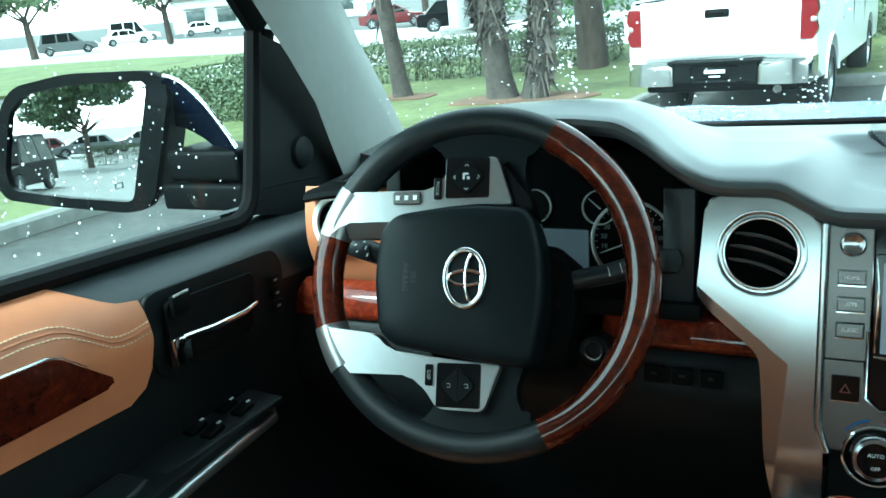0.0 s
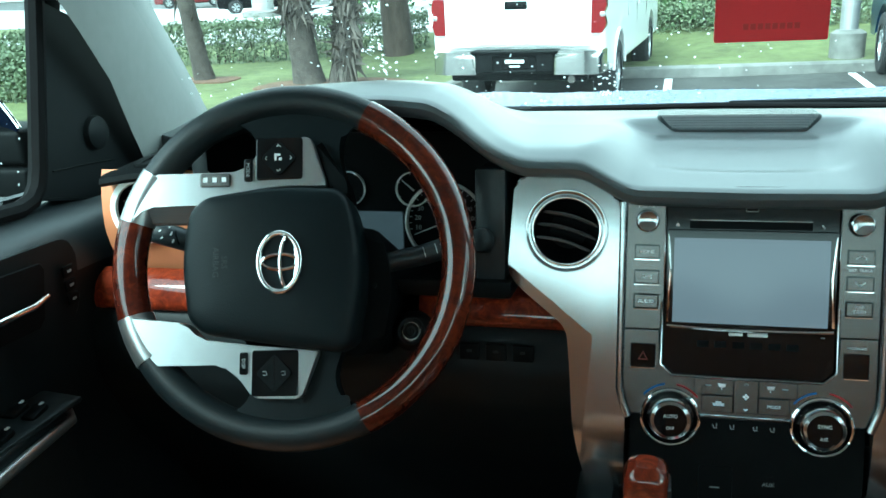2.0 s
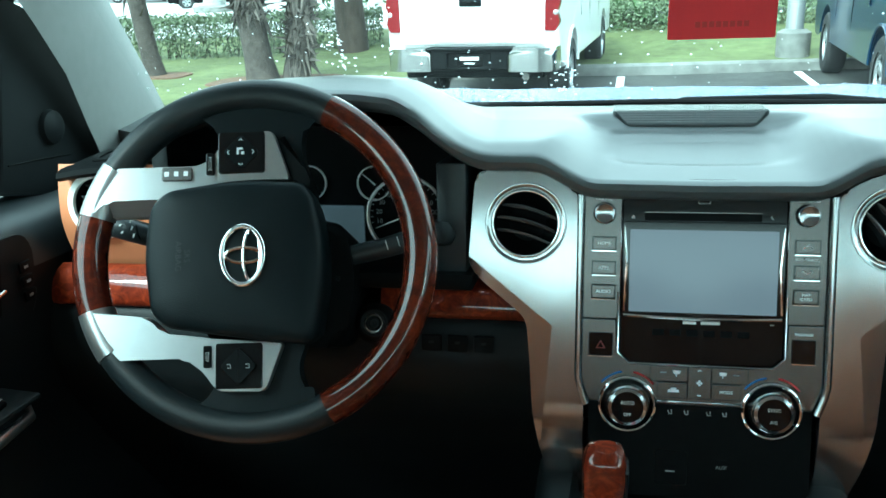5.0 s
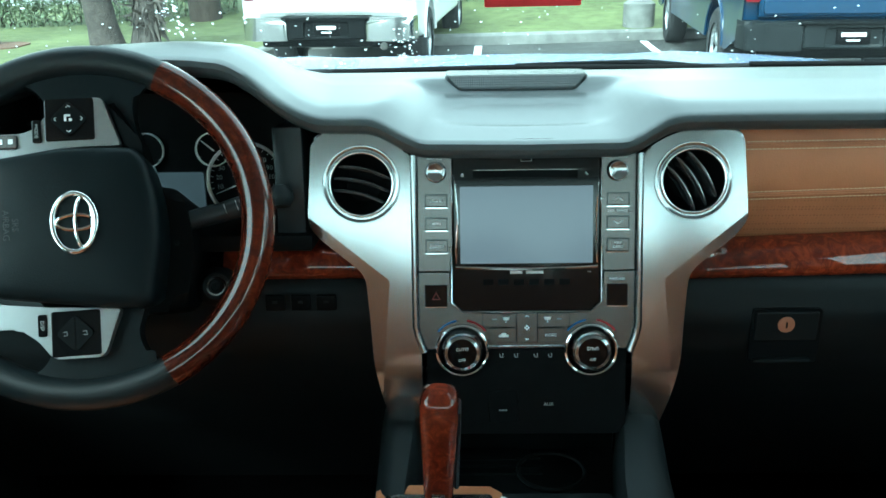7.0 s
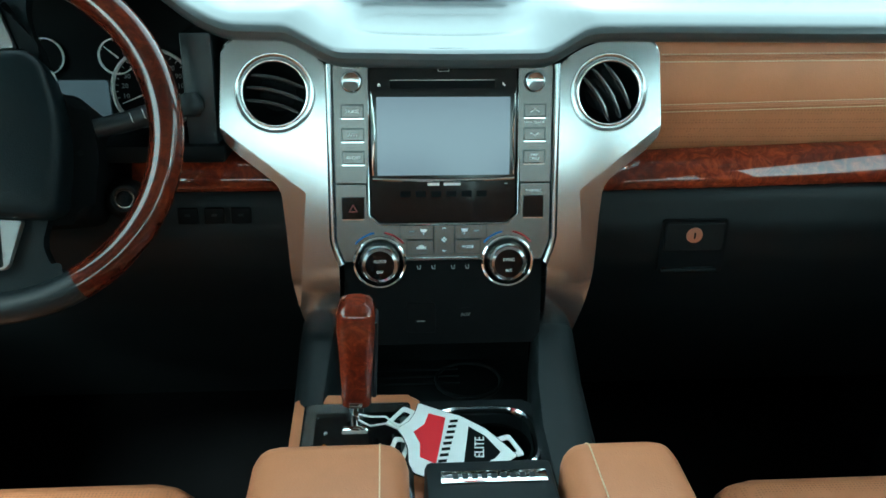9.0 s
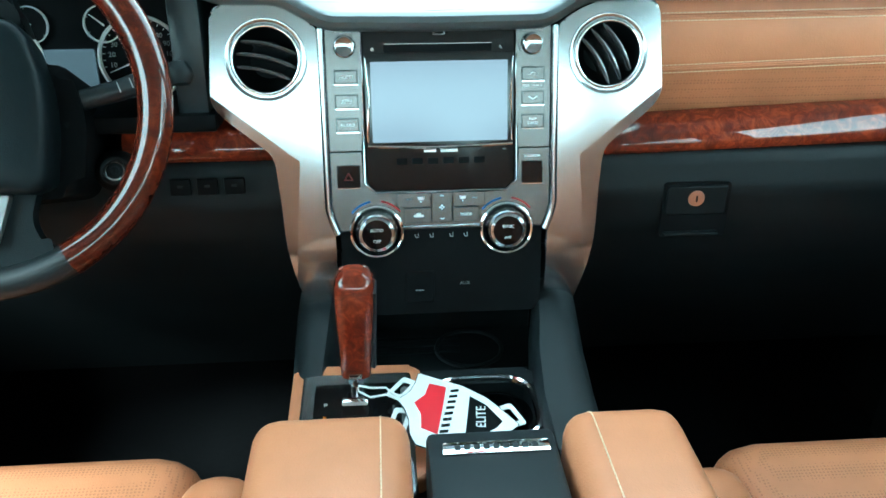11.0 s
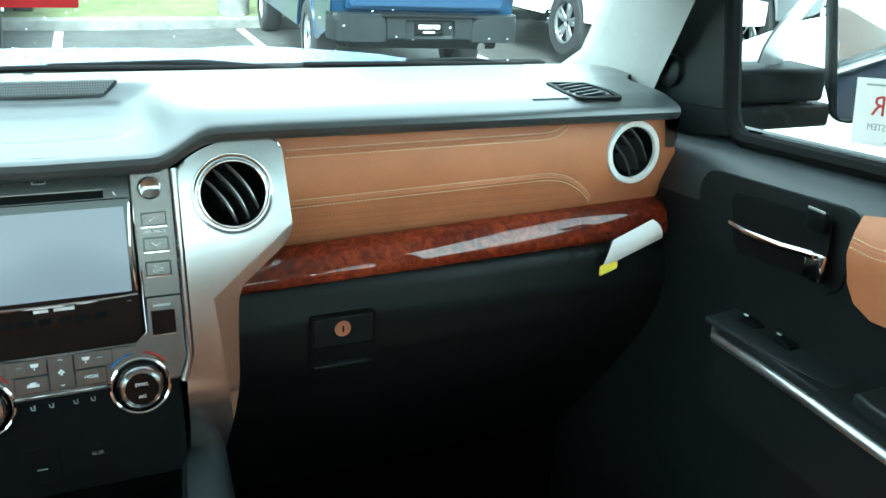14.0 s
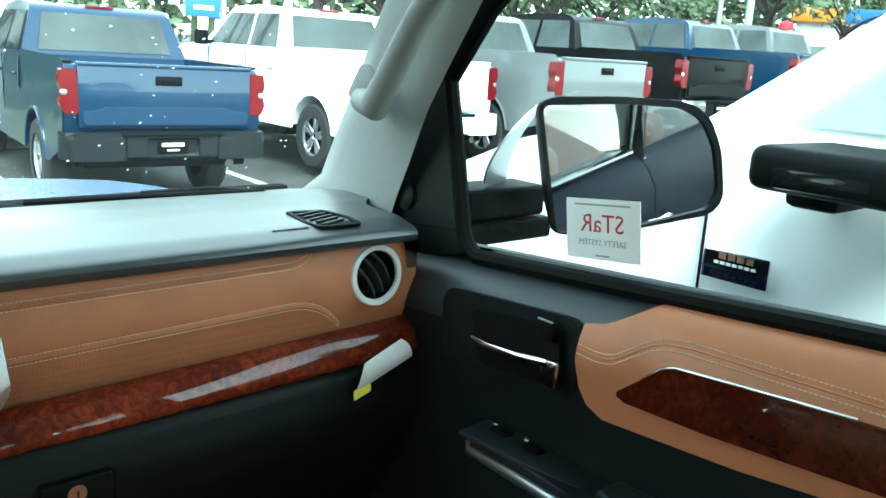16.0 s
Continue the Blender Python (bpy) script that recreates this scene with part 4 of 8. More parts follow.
# outer vents
air_vent(axes((0.746, 0.018, 1.413), (1, 0, 0), (0, 0.1, 1)), 0.0435, M["bezel"], -55, "round black vent with a wide silver bezel")
air_vent(axes((-0.727, 0.018, 1.412), (1, 0, 0), (0, 0.1, 1)), 0.0425, M["bezel"], -20, "round black vent with a wide silver bezel")


# ---- steering wheel, turned a quarter ----
wt, wy = radians(25.7), radians(9.0)
WM = axes((-0.466, -0.124, 1.399), (math.cos(wy), math.sin(wy), 0), (-math.sin(wy) * math.sin(wt), math.cos(wy) * math.sin(wt), math.cos(wt)))
wheel = thing("steering_wheel", WM, "black leather and burl wood steering wheel turned a quarter", "steering wheel")


def rim_arc(a0, a1, rad, n):
    return tube([(0.1745 * math.cos(radians(a)), 0.1745 * math.sin(radians(a)), 0) for a in span(a0, a1, n)], rad, 18)


part("rim_leather", rim_arc(63, 147, 0.0172, 40), M["rimleather"], wheel, "black leather rim")
part("rim_leather", rim_arc(213, 296, 0.0172, 40), M["rimleather"], wheel, "black leather rim")
part("rim_wood", rim_arc(-64, 63, 0.0178, 60), M["rimwood"], wheel, "glossy burl wood rim")
part("rim_wood", rim_arc(164, 198, 0.0178, 20), M["rimwood"], wheel, "glossy burl wood rim")
part("rim_silver", rim_arc(146.5, 164.5, 0.0186, 14), M["spoke"], wheel)
part("rim_silver", rim_arc(197.5, 213.5, 0.0186, 14), M["spoke"], wheel)
# hub with the airbag cover
hub = rounded([(-0.100, 0.052), (-0.084, 0.068), (-0.01, 0.078), (0.056, 0.074), (0.068, 0.06), (0.078, 0.015), (0.078, -0.03), (0.069, -0.085), (0.058, -0.092), (-0.02, -0.082), (-0.082, -0.072), (-0.098, -0.058), (-0.106, 0.0)], 0.022, 6)
def dome(poly, rings):
    """A cushion over a polygon: (scale, height) rings towards its middle."""
    bm = bmesh.new()
    c = Vector((sum(p[0] for p in poly), sum(p[1] for p in poly))) / len(poly)
    rr = [[bm.verts.new((c.x + (x - c.x) * k, c.y + (y - c.y) * k, z)) for x, y in poly] for k, z in rings]
    for a, b in zip(rr, rr[1:]):
        for i in range(len(poly)):
            bm.faces.new((a[i], a[(i + 1) % len(poly)], b[(i + 1) % len(poly)], b[i]))
    bm.faces.new(rr[-1])
    bm.faces.new(rr[0][::-1])
    return bm


hb = part("airbag_cover", dome(hub, ((0.96, -0.040), (1.0, 0.0), (1.0, 0.026), (0.988, 0.0315), (0.965, 0.0350), (0.92, 0.0375), (0.82, 0.0395), (0.65, 0.0412), (0.45, 0.0422), (0.22, 0.0427))), M["airbag"], wheel, "black airbag cover")
# plain oval emblem
part("emblem_ring", tube([(0.0208 * math.cos(a), 0.0292 * math.sin(a), 0.0440) for a in span(0, 2 * math.pi, 41)[:-1]], 0.0030, 10, closed=True), M["chrome"], hb, "chrome oval emblem ring", Matrix.Translation((-0.001, -0.002, 0)))
part("emblem_ring", tube([(0.0185 * math.cos(a), 0.0075 * math.sin(a), 0.0440) for a in span(0, 2 * math.pi, 33)[:-1]], 0.0021, 8, closed=True), M["chrome"], hb, "", Matrix.Translation((0.0005, -0.002, 0)))
part("emblem_ring", tube([(0.0085 * math.cos(a), 0.0262 * math.sin(a), 0.0440) for a in span(0, 2 * math.pi, 33)[:-1]], 0.0021, 8, closed=True), M["chrome"], hb, "", Matrix.Translation((0.0085, -0.002, 0)))
letters("SRS\nAIRBAG", 0.0088, M["louvre"], hb, Matrix.Translation((-0.062, -0.001, 0.0424)) @ pose(0, 0, 0, 0, 0, -90), "embossed_lettering")
# silver spokes
up_sp = rounded([(-0.1683, 0.0462), (-0.1600, 0.0697), (-0.1457, 0.0960), (-0.056, 0.0965), (-0.041, 0.1025), (-0.0205, 0.1305), (0.0235, 0.1310), (0.0415, 0.0785), (-0.0018, 0.0800), (-0.0613, 0.0735), (-0.0875, 0.0620), (-0.150, 0.0615)][::-1], 0.006, 3)
lo_sp = rounded([(-0.1660, -0.0530), (-0.1074, -0.0605), (-0.0906, -0.0770), (-0.0344, -0.0840), (0.0345, -0.0888), (0.0156, -0.1375), (-0.0332, -0.1365), (-0.0480, -0.1173), (-0.0677, -0.1030), (-0.1405, -0.1035), (-0.1560, -0.0783)][::-1], 0.006, 3)


def dished(poly):
    """A spoke plate that swells over the rim and dips towards the hub."""
    bm = prism(poly, -0.004, 0.0185, 0.0014, 2)
    for v in bm.verts:
        if v.co.z > 0.0:
            v.co.z -= 0.003 * smooth((v.co.x + 0.17) / 0.05) * smooth((-0.035 - v.co.x) / 0.03)
    return bm


part("silver_spoke", dished(up_sp), M["spoke"], wheel, "satin silver spoke")
part("silver_spoke", dished(lo_sp), M["spoke"], wheel, "satin silver spoke")
fc = prism([(-0.166, 0.0500), (-0.150, 0.0618), (-0.0880, 0.0622), (-0.0900, 0.0455), (-0.164, 0.0462)][::-1], -0.010, 0.0165)
for v in fc.verts:
    if v.co.z > 0:
        v.co.z -= max(0.0, 0.0618 - v.co.y) * 0.8
part("spoke_facet", fc, M["spoke"], wheel, "lower facet of the silver spoke")
# black spoke arms behind the pods
part("spoke_arm", prism(rounded([(-0.030, 0.118), (-0.046, 0.146), (-0.080, 0.158), (-0.066, 0.168), (0.052, 0.171), (0.086, 0.156), (0.056, 0.146), (0.050, 0.116), (0.062, 0.07), (0.02, 0.06)][::-1], 0.014, 5), -0.016, 0.007, 0.006, 3), M["airbag"], wheel, "black spoke arm")
part("spoke_arm", prism(rounded([(0.030, 0.128), (0.045, 0.075), (0.066, 0.062), (0.060, 0.085)], 0.004), -0.02, 0.014, 0.004, 2), M["black"], wheel)
part("spoke_arm", prism(rounded([(-0.034, -0.120), (-0.046, -0.146), (-0.080, -0.158), (-0.066, -0.168), (0.052, -0.171), (0.090, -0.154), (0.056, -0.142), (0.046, -0.116), (0.062, -0.07), (0.02, -0.06)], 0.014, 5), -0.016, 0.007, 0.006, 3), M["airbag"], wheel, "black spoke arm")
# control pads
for y0, y1, x0, x1, nm in ((0.0865, 0.1305, -0.0335, 0.0155, "up"), (-0.1345, -0.0885, -0.0350, 0.0130, "down")):
    pd = part("control_pad", prism(rrect(x0, y0, x1, y1, 0.003), 0.010, 0.020, 0.0012), M["gloss"], wheel, "black control pad with a diamond key")
    cx, cy = (x0 + x1) / 2, (y0 + y1) / 2
    part("diamond_key", prism(rounded([(cx - 0.019, cy), (cx, cy - 0.019), (cx + 0.019, cy), (cx, cy + 0.019)], 0.004), 0.018, 0.0225, 0.0012), M["black"], pd)
    if nm == "up":
        part("key_mark", box(0.006, 0.0022, 0.0004, c=(cx - 0.001, cy + 0.0035, 0.0226)), M["white"], pd)
        part("key_mark", box(0.0022, 0.007, 0.0004, c=(cx - 0.003, cy + 0.001, 0.0226)), M["white"], pd)
        part("key_mark", box(0.003, 0.003, 0.0004, c=(cx + 0.002, cy - 0.001, 0.0226)), M["white"], pd)
        for a in (0, 90, 180, 270):
            part("chevron_mark", moved(tube([(0.012, -0.002, 0.0226), (0.014, 0, 0.0226), (0.012, 0.002, 0.0226)], 0.0004, 5), Matrix.Translation((cx, cy, 0)) @ pose(0, 0, 0, 0, 0, a)), M["white"], pd)
    else:
        part("key_split", box(0.0006, 0.034, 0.0004, c=(cx, cy, 0.0226)), M["gloss"], pd)
        for dx in (-0.0095, 0.0095):
            part("key_mark", tube([(cx + dx - 0.002, cy + 0.0015, 0.0226), (cx + dx + 0.0015, cy + 0.002, 0.0226), (cx + dx + 0.002, cy - 0.002, 0.0226), (cx + dx - 0.0015, cy - 0.002, 0.0226)], 0.0005, 5), M["dimmark"], pd)
for y0, y1, x0, x1 in ((0.0855, 0.1090, -0.0460, -0.0375), (-0.1130, -0.0905, -0.0475, -0.0390)):
    kb = part("side_key", prism(rrect(x0, y0, x1, y1, 0.002), 0.012, 0.0205, 0.001), M["gloss"], wheel)
    letters("MODE" if y0 > 0 else "DISP", 0.0052, M["dimmark"], kb, Matrix.Translation(((x0 + x1) / 2, (y0 + y1) / 2, 0.0207)) @ pose(0, 0, 0, 0, 0, -90))
rb = part("rocker_key", prism(rrect(-0.0930, 0.0805, -0.0610, 0.0950, 0.003), 0.014, 0.0205, 0.0012), M["brushed"], wheel, "grey rocker key")
for dx in (-0.010, 0.0, 0.010):
    part("key_mark", box(0.0045, 0.0050, 0.0005, c=(-0.077 + dx, 0.0878, 0.0206)), M["white"], rb)

# column shroud, stalks and ignition
column = thing("steering_column", WM, "black steering column shroud with stalks", "steering column")
part("shroud", moved(prism(rounded([(-0.075, 0.045), (0.075, 0.045), (0.088, -0.02), (0.075, -0.095), (-0.075, -0.095), (-0.088, -0.02)], 0.02), -0.20, -0.045, 0.012, 3), pose(0.012, 0, 0)), M["black"], column, "black column shroud")
part("shroud_screw", lathe([(0.003, -0.044), (0.003, -0.042), (0, -0.042)], 12), M["door"], column, "", pose(0.080, -0.02, 0))
st = part("wiper_stalk", tube([(0.08, 0.004, -0.062), (0.13, 0.014, -0.062), (0.176, 0.027, -0.062)], [0.011, 0.0115, 0.0125], 14), M["shoulder"], column, "black stalk with white marks")
part("stalk_cap", moved(lathe([(0, -0.014), (0.009, -0.012), (0.014, -0.004), (0.0145, 0.004), (0.010, 0.012), (0, 0.014)], 20), Matrix.Translation((0.196, 0.0285, -0.062)) @ pose(0, 0, 0, 90, 0, 0)), M["console"], st)
for k in range(3):
    part("stalk_mark", moved(box(0.0008, 0.011, 0.0006), Matrix.Translation((0.134 + 0.013 * k, 0.016 + 0.0036 * k, -0.0500)) @ pose(0, 0, 0, 0, 0, 16)), M["white"], st)
st = part("lamp_stalk", tube([(-0.05, 0.010, -0.055), (-0.13, 0.034, -0.055), (-0.155, 0.042, -0.055), (-0.176, 0.049, -0.055)], [0.010, 0.0125, 0.0130, 0.0135], 14), M["shoulder"], column, "black lamp stalk with white marks")
for k in range(3):
    part("stalk_mark", moved(box(0.0045, 0.0018, 0.0005), Matrix.Translation((-0.150 + 0.002 * k, 0.0505 - 0.0085 * k, -0.0422 + 0.0006 * (k == 1))) @ pose(0, 0, 0, 0, 0, 70)), M["white"], st)
    part("stalk_mark", moved(box(0.0030, 0.0014, 0.0005), Matrix.Translation((-0.163 + 0.002 * k, 0.0535 - 0.0080 * k, -0.0418 + 0.0006 * (k == 1))) @ pose(0, 0, 0, 0, 0, 30)), M["white"], st)
part("stalk_ring", moved(lathe([(0.0132, -0.001), (0.0137, 0.0), (0.0132, 0.001)], 24), Matrix.Translation((-0.142, 0.0378, -0.055)) @ pose(0, 0, 0, 0, 90, 17)), M["black"], st)
ig = thing("ignition_lock", axes((-0.362, -0.054, 1.2975), (math.cos(0.15), math.sin(0.15), 0), (-0.06, 0.40, 0.9)), "round metal ignition key barrel", "ignition lock")
part("barrel", lathe([(0.024, -0.05), (0.023, -0.008), (0.018, 0.0), (0.0165, 0.001)], 36), M["black"], ig)
part("collar", lathe([(0.0165, 0.0005), (0.0150, 0.002), (0.0122, 0.0015), (0.0118, -0.001)], 36), M["door"], ig, "black collar")
part("key_ring", lathe([(0.0112, 0.0), (0.0106, 0.0026), (0.0090, 0.0028), (0.0078, 0.0012)], 36), M["brushed"], ig, "metal ring")
part("key_face", lathe([(0.0078, 0.0012), (0.0060, 0.0012), (0.0045, 0.0030), (0, 0.0030)], 30), M["door"], ig)
part("key_slot", box(0.0014, 0.0060, 0.0006, c=(0, 0, 0.0032)), M["black"], ig)
# lower controls seen under the wheel
for x, y in ((-0.060, -0.128), (-0.045, -0.122), (-0.044, -0.134)):
    part("lower_switch", box(0.010, 0.008, 0.01, 0.001, c=(x, y, -0.10)), M["black"], column)
    part("lower_switch_mark", box(0.005, 0.003, 0.0006, c=(x, y, -0.0945)), M["dimmark"], column)


# ---- doors ----
SKIN = [(0.0, 0.866, 0.0), (0.08, 0.893, -0.010), (0.16, 0.918, -0.032), (0.28, 0.945, -0.085), (0.5, 0.962, -0.25), (0.75, 0.962, -0.55), (1.0, 0.930, -0.88)]


def flank_bm(s, y0, y1, dz):
    """The painted side of the cab from the belt line down."""
    def fn(u, v):
        y = y0 + (y1 - y0) * u
        return (s * interp(v, [(a, b) for a, b, c in SKIN]), y, 1.440 + dz - (y + 0.07) * 0.075 + interp(v, [(a, c) for a, b, c in SKIN]))
    return sheet(fn, span(0, 1, 14), [a for a, b, c in SKIN], 0.004)


def door(s, dy, dz, label):
    """A door's inner side, its window frame and glass; s is the side."""
    d = thing("door_1" if s > 0 else "door_2", pose(s * 0.82, -0.3 + dy, 1.0 + dz), label, "door", kind="structure")

    def P(y, z, x):
        return (s * x, y + dy, z + dz)

    def W(y, z, x):
        """A place on the window surround, moved forward on the driver's side to fit the camera's view."""
        return P(y + (0.020 if s < 0 else 0.0), z, x)

    def plate(poly, x0, x1, r):
        """A plate in the yz plane between x0 (inner) and x1."""
        bm = prism([(y, z) for y, z in poly], 0, x1 - x0, 0)
        for v in bm.verts:
            y, z, k = v.co.x, v.co.y, v.co.z
            v.co = P(y, z, x1 - k)
        if r:
            es = [e for e in bm.edges if all(abs(abs(v.co.x) - x0) < 1e-5 for v in e.verts)]
            bmesh.ops.bevel(bm, geom=es, offset=r, segments=3, affect="EDGES", profile=0.5)
        return bm

    # upper shoulder of the door, curving into the sill
    def sill_z(y):
        return 1.446 - (y + 0.07) * 0.075

    def sh(u, v):
        y = 0.20 - 1.5 * u
        zs = sill_z(y)
        k = v * 1.45
        return P(y, zs - 0.085 + 0.080 * math.sin(k) + 0.004, 0.868 - 0.070 * math.cos(k) + 0.005)
    wpart("shoulder", sheet(sh, span(0, 1, 30), span(0, 1, 10)), M["shoulder"], d, "soft charcoal shoulder pad")
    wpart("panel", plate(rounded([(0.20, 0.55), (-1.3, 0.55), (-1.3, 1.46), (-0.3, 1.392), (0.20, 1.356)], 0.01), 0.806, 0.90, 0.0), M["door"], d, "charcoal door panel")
    # recessed handle bowl outline
    wpart("handle_surround", plate(rounded([(-0.064, 1.398), (-0.084, 1.413), (-0.312, 1.430), (-0.312, 1.33), (-0.20, 1.300), (-0.11, 1.295), (-0.072, 1.32)], 0.02, 5), 0.8025, 0.808, 0.002), M["door"], d)
    wpart("handle_bowl", plate(rounded([(-0.132, 1.399), (-0.287, 1.414), (-0.294, 1.338), (-0.152, 1.326)], 0.008, 4), 0.794, 0.799, 0.003), M["rubber"], d, "black handle recess")
    hd = wpart("pull_handle", tube([P(-0.142, 1.361, 0.790), P(-0.18, 1.362, 0.780), P(-0.24, 1.367, 0.777), P(-0.284, 1.372, 0.781)], [0.003, 0.0048, 0.0052, 0.005], 10), M["chrome"], d, "chrome door pull handle")
    wpart("handle_end", moved(box(0.012, 0.026, 0.034, 0.003), Matrix.Translation(P(-0.284, 1.358, 0.788))), M["chrome"], d)
    wpart("lock_lever", moved(box(0.008, 0.030, 0.026, 0.004), Matrix.Translation(P(-0.270, 1.408, 0.789))), M["black"], d, "black lock lever")
    # highlight on the lever, put in as a small grey bar
    wpart("lock_glint", moved(box(0.002, 0.024, 0.003, 0.0008), Matrix.Translation(P(-0.270, 1.4205, 0.786))), M["dimmark"], d)
    # leather insert that rolls over the shoulder to the sill, with double stitching
    def surf(y, z, lift=0.0):
        zs = sill_z(y)
        t = max(0.0, min(0.0796, z - (zs - 0.081)))
        k = math.asin(t / 0.08)
        under = max(0.0, zs - 0.081 - z)
        return P(y, z, 0.798 - lift + 0.070 * (1 - math.cos(k)) + 0.18 * under)

    def lea_top(y):
        return min(interp(-y, [(0.318, 1.429), (0.345, 1.435), (0.365, 1.445), (0.385, 1.460), (0.405, 1.478), (0.42, 1.53)]), sill_z(y) - 0.002)

    def lea_low(y):
        return interp(-y, [(0.318, 1.385), (0.323, 1.352), (0.334, 1.332), (0.357, 1.321), (0.53, 1.332), (0.664, 1.348), (1.2, 1.40)])

    ly = [-0.318, -0.320, -0.323, -0.328, -0.334, -0.345] + span(-0.357, -1.2, 44)
    bm = sheet(lambda u, v: surf(u, lea_low(u) + (lea_top(u) - lea_low(u)) * v, 0.009), ly, span(0, 1, 22), 0.010)
    wpart("leather_insert", bm, M["tan"], d, "saddle-tan leather insert")
    base = [(-0.320, 1.400), (-0.345, 1.3985), (-0.362, 1.400), (-0.374, 1.404), (-0.402, 1.4235), (-0.415, 1.4315), (-0.430, 1.4370), (-0.46, 1.4410), (-0.65, 1.448), (-1.15, 1.475)]
    fine = []
    for a, b in zip(base, base[1:]):
        fine += [tuple(np.array(a) + (np.array(b) - np.array(a)) * t) for t in span(0, 0.9, 6)]
    for k in (-0.0055, 0.0055):
        stitches(polyline([surf(y, z + k, 0.0098) for y, z in fine]), 0.0055, 0.0020, 0.0008, (0, 0, 0), "stitching", d)
    wpart("seam", tube([surf(y, z, 0.0092) for y, z in fine], 0.0012, 6), M["tan"], d)
    wpart("wood_insert", plate(rounded([(-0.380, 1.367), (-0.388, 1.360), (-0.50, 1.363), (-0.66, 1.374), (-1.1, 1.41), (-1.1, 1.455), (-0.58, 1.429), (-0.452, 1.419), (-0.438, 1.414)], 0.006, 4), 0.7855, 0.80, 0.003), M["rimwood"], d, "burl wood insert darkened for shade")
    wpart("bright_line", tube([P(y, z, 0.7868) for y, z in ((-0.412, 1.394), (-0.438, 1.4155), (-0.452, 1.4205), (-0.58, 1.4305), (-0.64, 1.4345))], 0.0014, 8), M["silver"], d)
    # armrest with switch panel, pull cup and bright strip
    arm = [(-0.165, 0.790), (-0.195, 0.750), (-0.36, 0.742), (-0.60, 0.715), (-1.2, 0.70), (-1.2, 0.83), (-0.165, 0.83)]
    bm = prism([(y, x) for y, x in arm], 0, 0.11, 0.0)
    for v in bm.verts:
        y, x, k = v.co.x, v.co.y, v.co.z
        v.co = P(y, 1.135 + k - 0.02 * (y + 0.165), x)
    bmesh.ops.bevel(bm, geom=[e for e in bm.edges if all(v.co.z - dz > 1.2 for v in e.verts)], offset=0.012, segments=3, affect="EDGES", profile=0.5)
    wpart("armrest", bm, M["door"], d, "charcoal armrest")
    pad = [(-0.395, 0.7535), (-0.42, 0.745), (-0.60, 0.727), (-1.19, 0.712), (-1.19, 0.795), (-0.395, 0.795)]
    bm = cut(prism([(y, x) for y, x in pad], 0, 0.016, 0.004, 3), box(0.26, 0.034, 0.06, 0.008, 2, c=(-0.59, 0.772, 0.01)))
    for v in bm.verts:
        y, x, k = v.co.x, v.co.y, v.co.z
        v.co = P(y, 1.243 + k - 0.02 * (y + 0.165), x)
    wpart("armrest_pad", bm, M["console"], d, "padded charcoal armrest with a pull pocket")
    wpart("switch_plate", moved(box(0.060, 0.19, 0.008, 0.004), Matrix.Translation(P(-0.27, 1.2475, 0.779)) @ pose(0, 0, 0, 1.2, 0, s * 6)), M["console"], d, "charcoal switch plate")
    for k in range(2 if s > 0 else 4):
        yy, xx = (-0.225 - 0.055 * (k // 2), 0.768 + 0.026 * (k % 2)) if s < 0 else (-0.215 - 0.055 * k, 0.785)
        wpart("window_switch", moved(box(0.018, 0.028, 0.008, 0.003), Matrix.Translation(P(yy, 1.2535, xx)) @ pose(0, 0, 0, 8, 0, 0)), M["black"], d)
        wpart("switch_mark", moved(box(0.004, 0.006, 0.0005), Matrix.Translation(P(yy + 0.012, 1.2590, xx)) @ pose(0, 0, 0, 8, 0, 0)), M["white"], d)
    for k in range(2):
        wpart("switch_mark", moved(box(0.006, 0.004, 0.0005), Matrix.Translation(P(-0.183, 1.2522, 0.775 + 0.014 * k))), M["white"], d)
    wpart("bright_strip", tube([P(-0.172, 1.230, 0.772), P(-0.195, 1.230, 0.748), P(-0.36, 1.232, 0.739), P(-0.60, 1.238, 0.712), P(-1.15, 1.250, 0.697)], 0.0068, 12), M["spoke"], d, "satin silver strip")
    wpart("pull_cup", moved(box(0.045, 0.20, 0.012, 0.005), Matrix.Translation(P(-0.52, 1.2455, 0.785)) @ pose(0, 0, 0, 1.2, 0, 0)), M["black"], d, "black pull cup")
    # tweeter sail, window frame and rubber
    fwd = 0.006 if s < 0 else 0.0
    wpart("sail_panel", plate(rounded([(-0.065 + fwd, 1.452), (-0.045 + fwd, 1.475), (0.005 + fwd, 1.69)] + ([(0.085, 1.66), (0.185, 1.53), (0.24, 1.42)] if s < 0 else [(0.06, 1.66), (0.13, 1.55), (0.19, 1.42)]) + [(0.15, 1.40)], 0.008), 0.844, 0.862, 0.004), M["door"], d, "black mirror-corner trim")
    wpart("tweeter", moved(lathe([(0.024, 0), (0.022, 0.007), (0.015, 0.010), (0, 0.011)], 28), axes(W(0.052 if s < 0 else 0.077, 1.513, 0.844), (0, 1, 0), (0, 0, -s))), M["door"], d, "round tweeter cover")
    if s < 0:
        fr = [W(-0.008, 1.690, 0.851), W(-0.031, 1.60, 0.851), W(-0.061, 1.489, 0.851), W(-0.070, 1.468, 0.851), W(-0.085, 1.454, 0.851), W(-0.110, 1.449, 0.851)]
    else:
        fr = [W(0.002, 1.690, 0.851), W(-0.020, 1.60, 0.851), W(-0.046, 1.482, 0.851), W(-0.056, 1.462, 0.851), W(-0.078, 1.449, 0.851)]
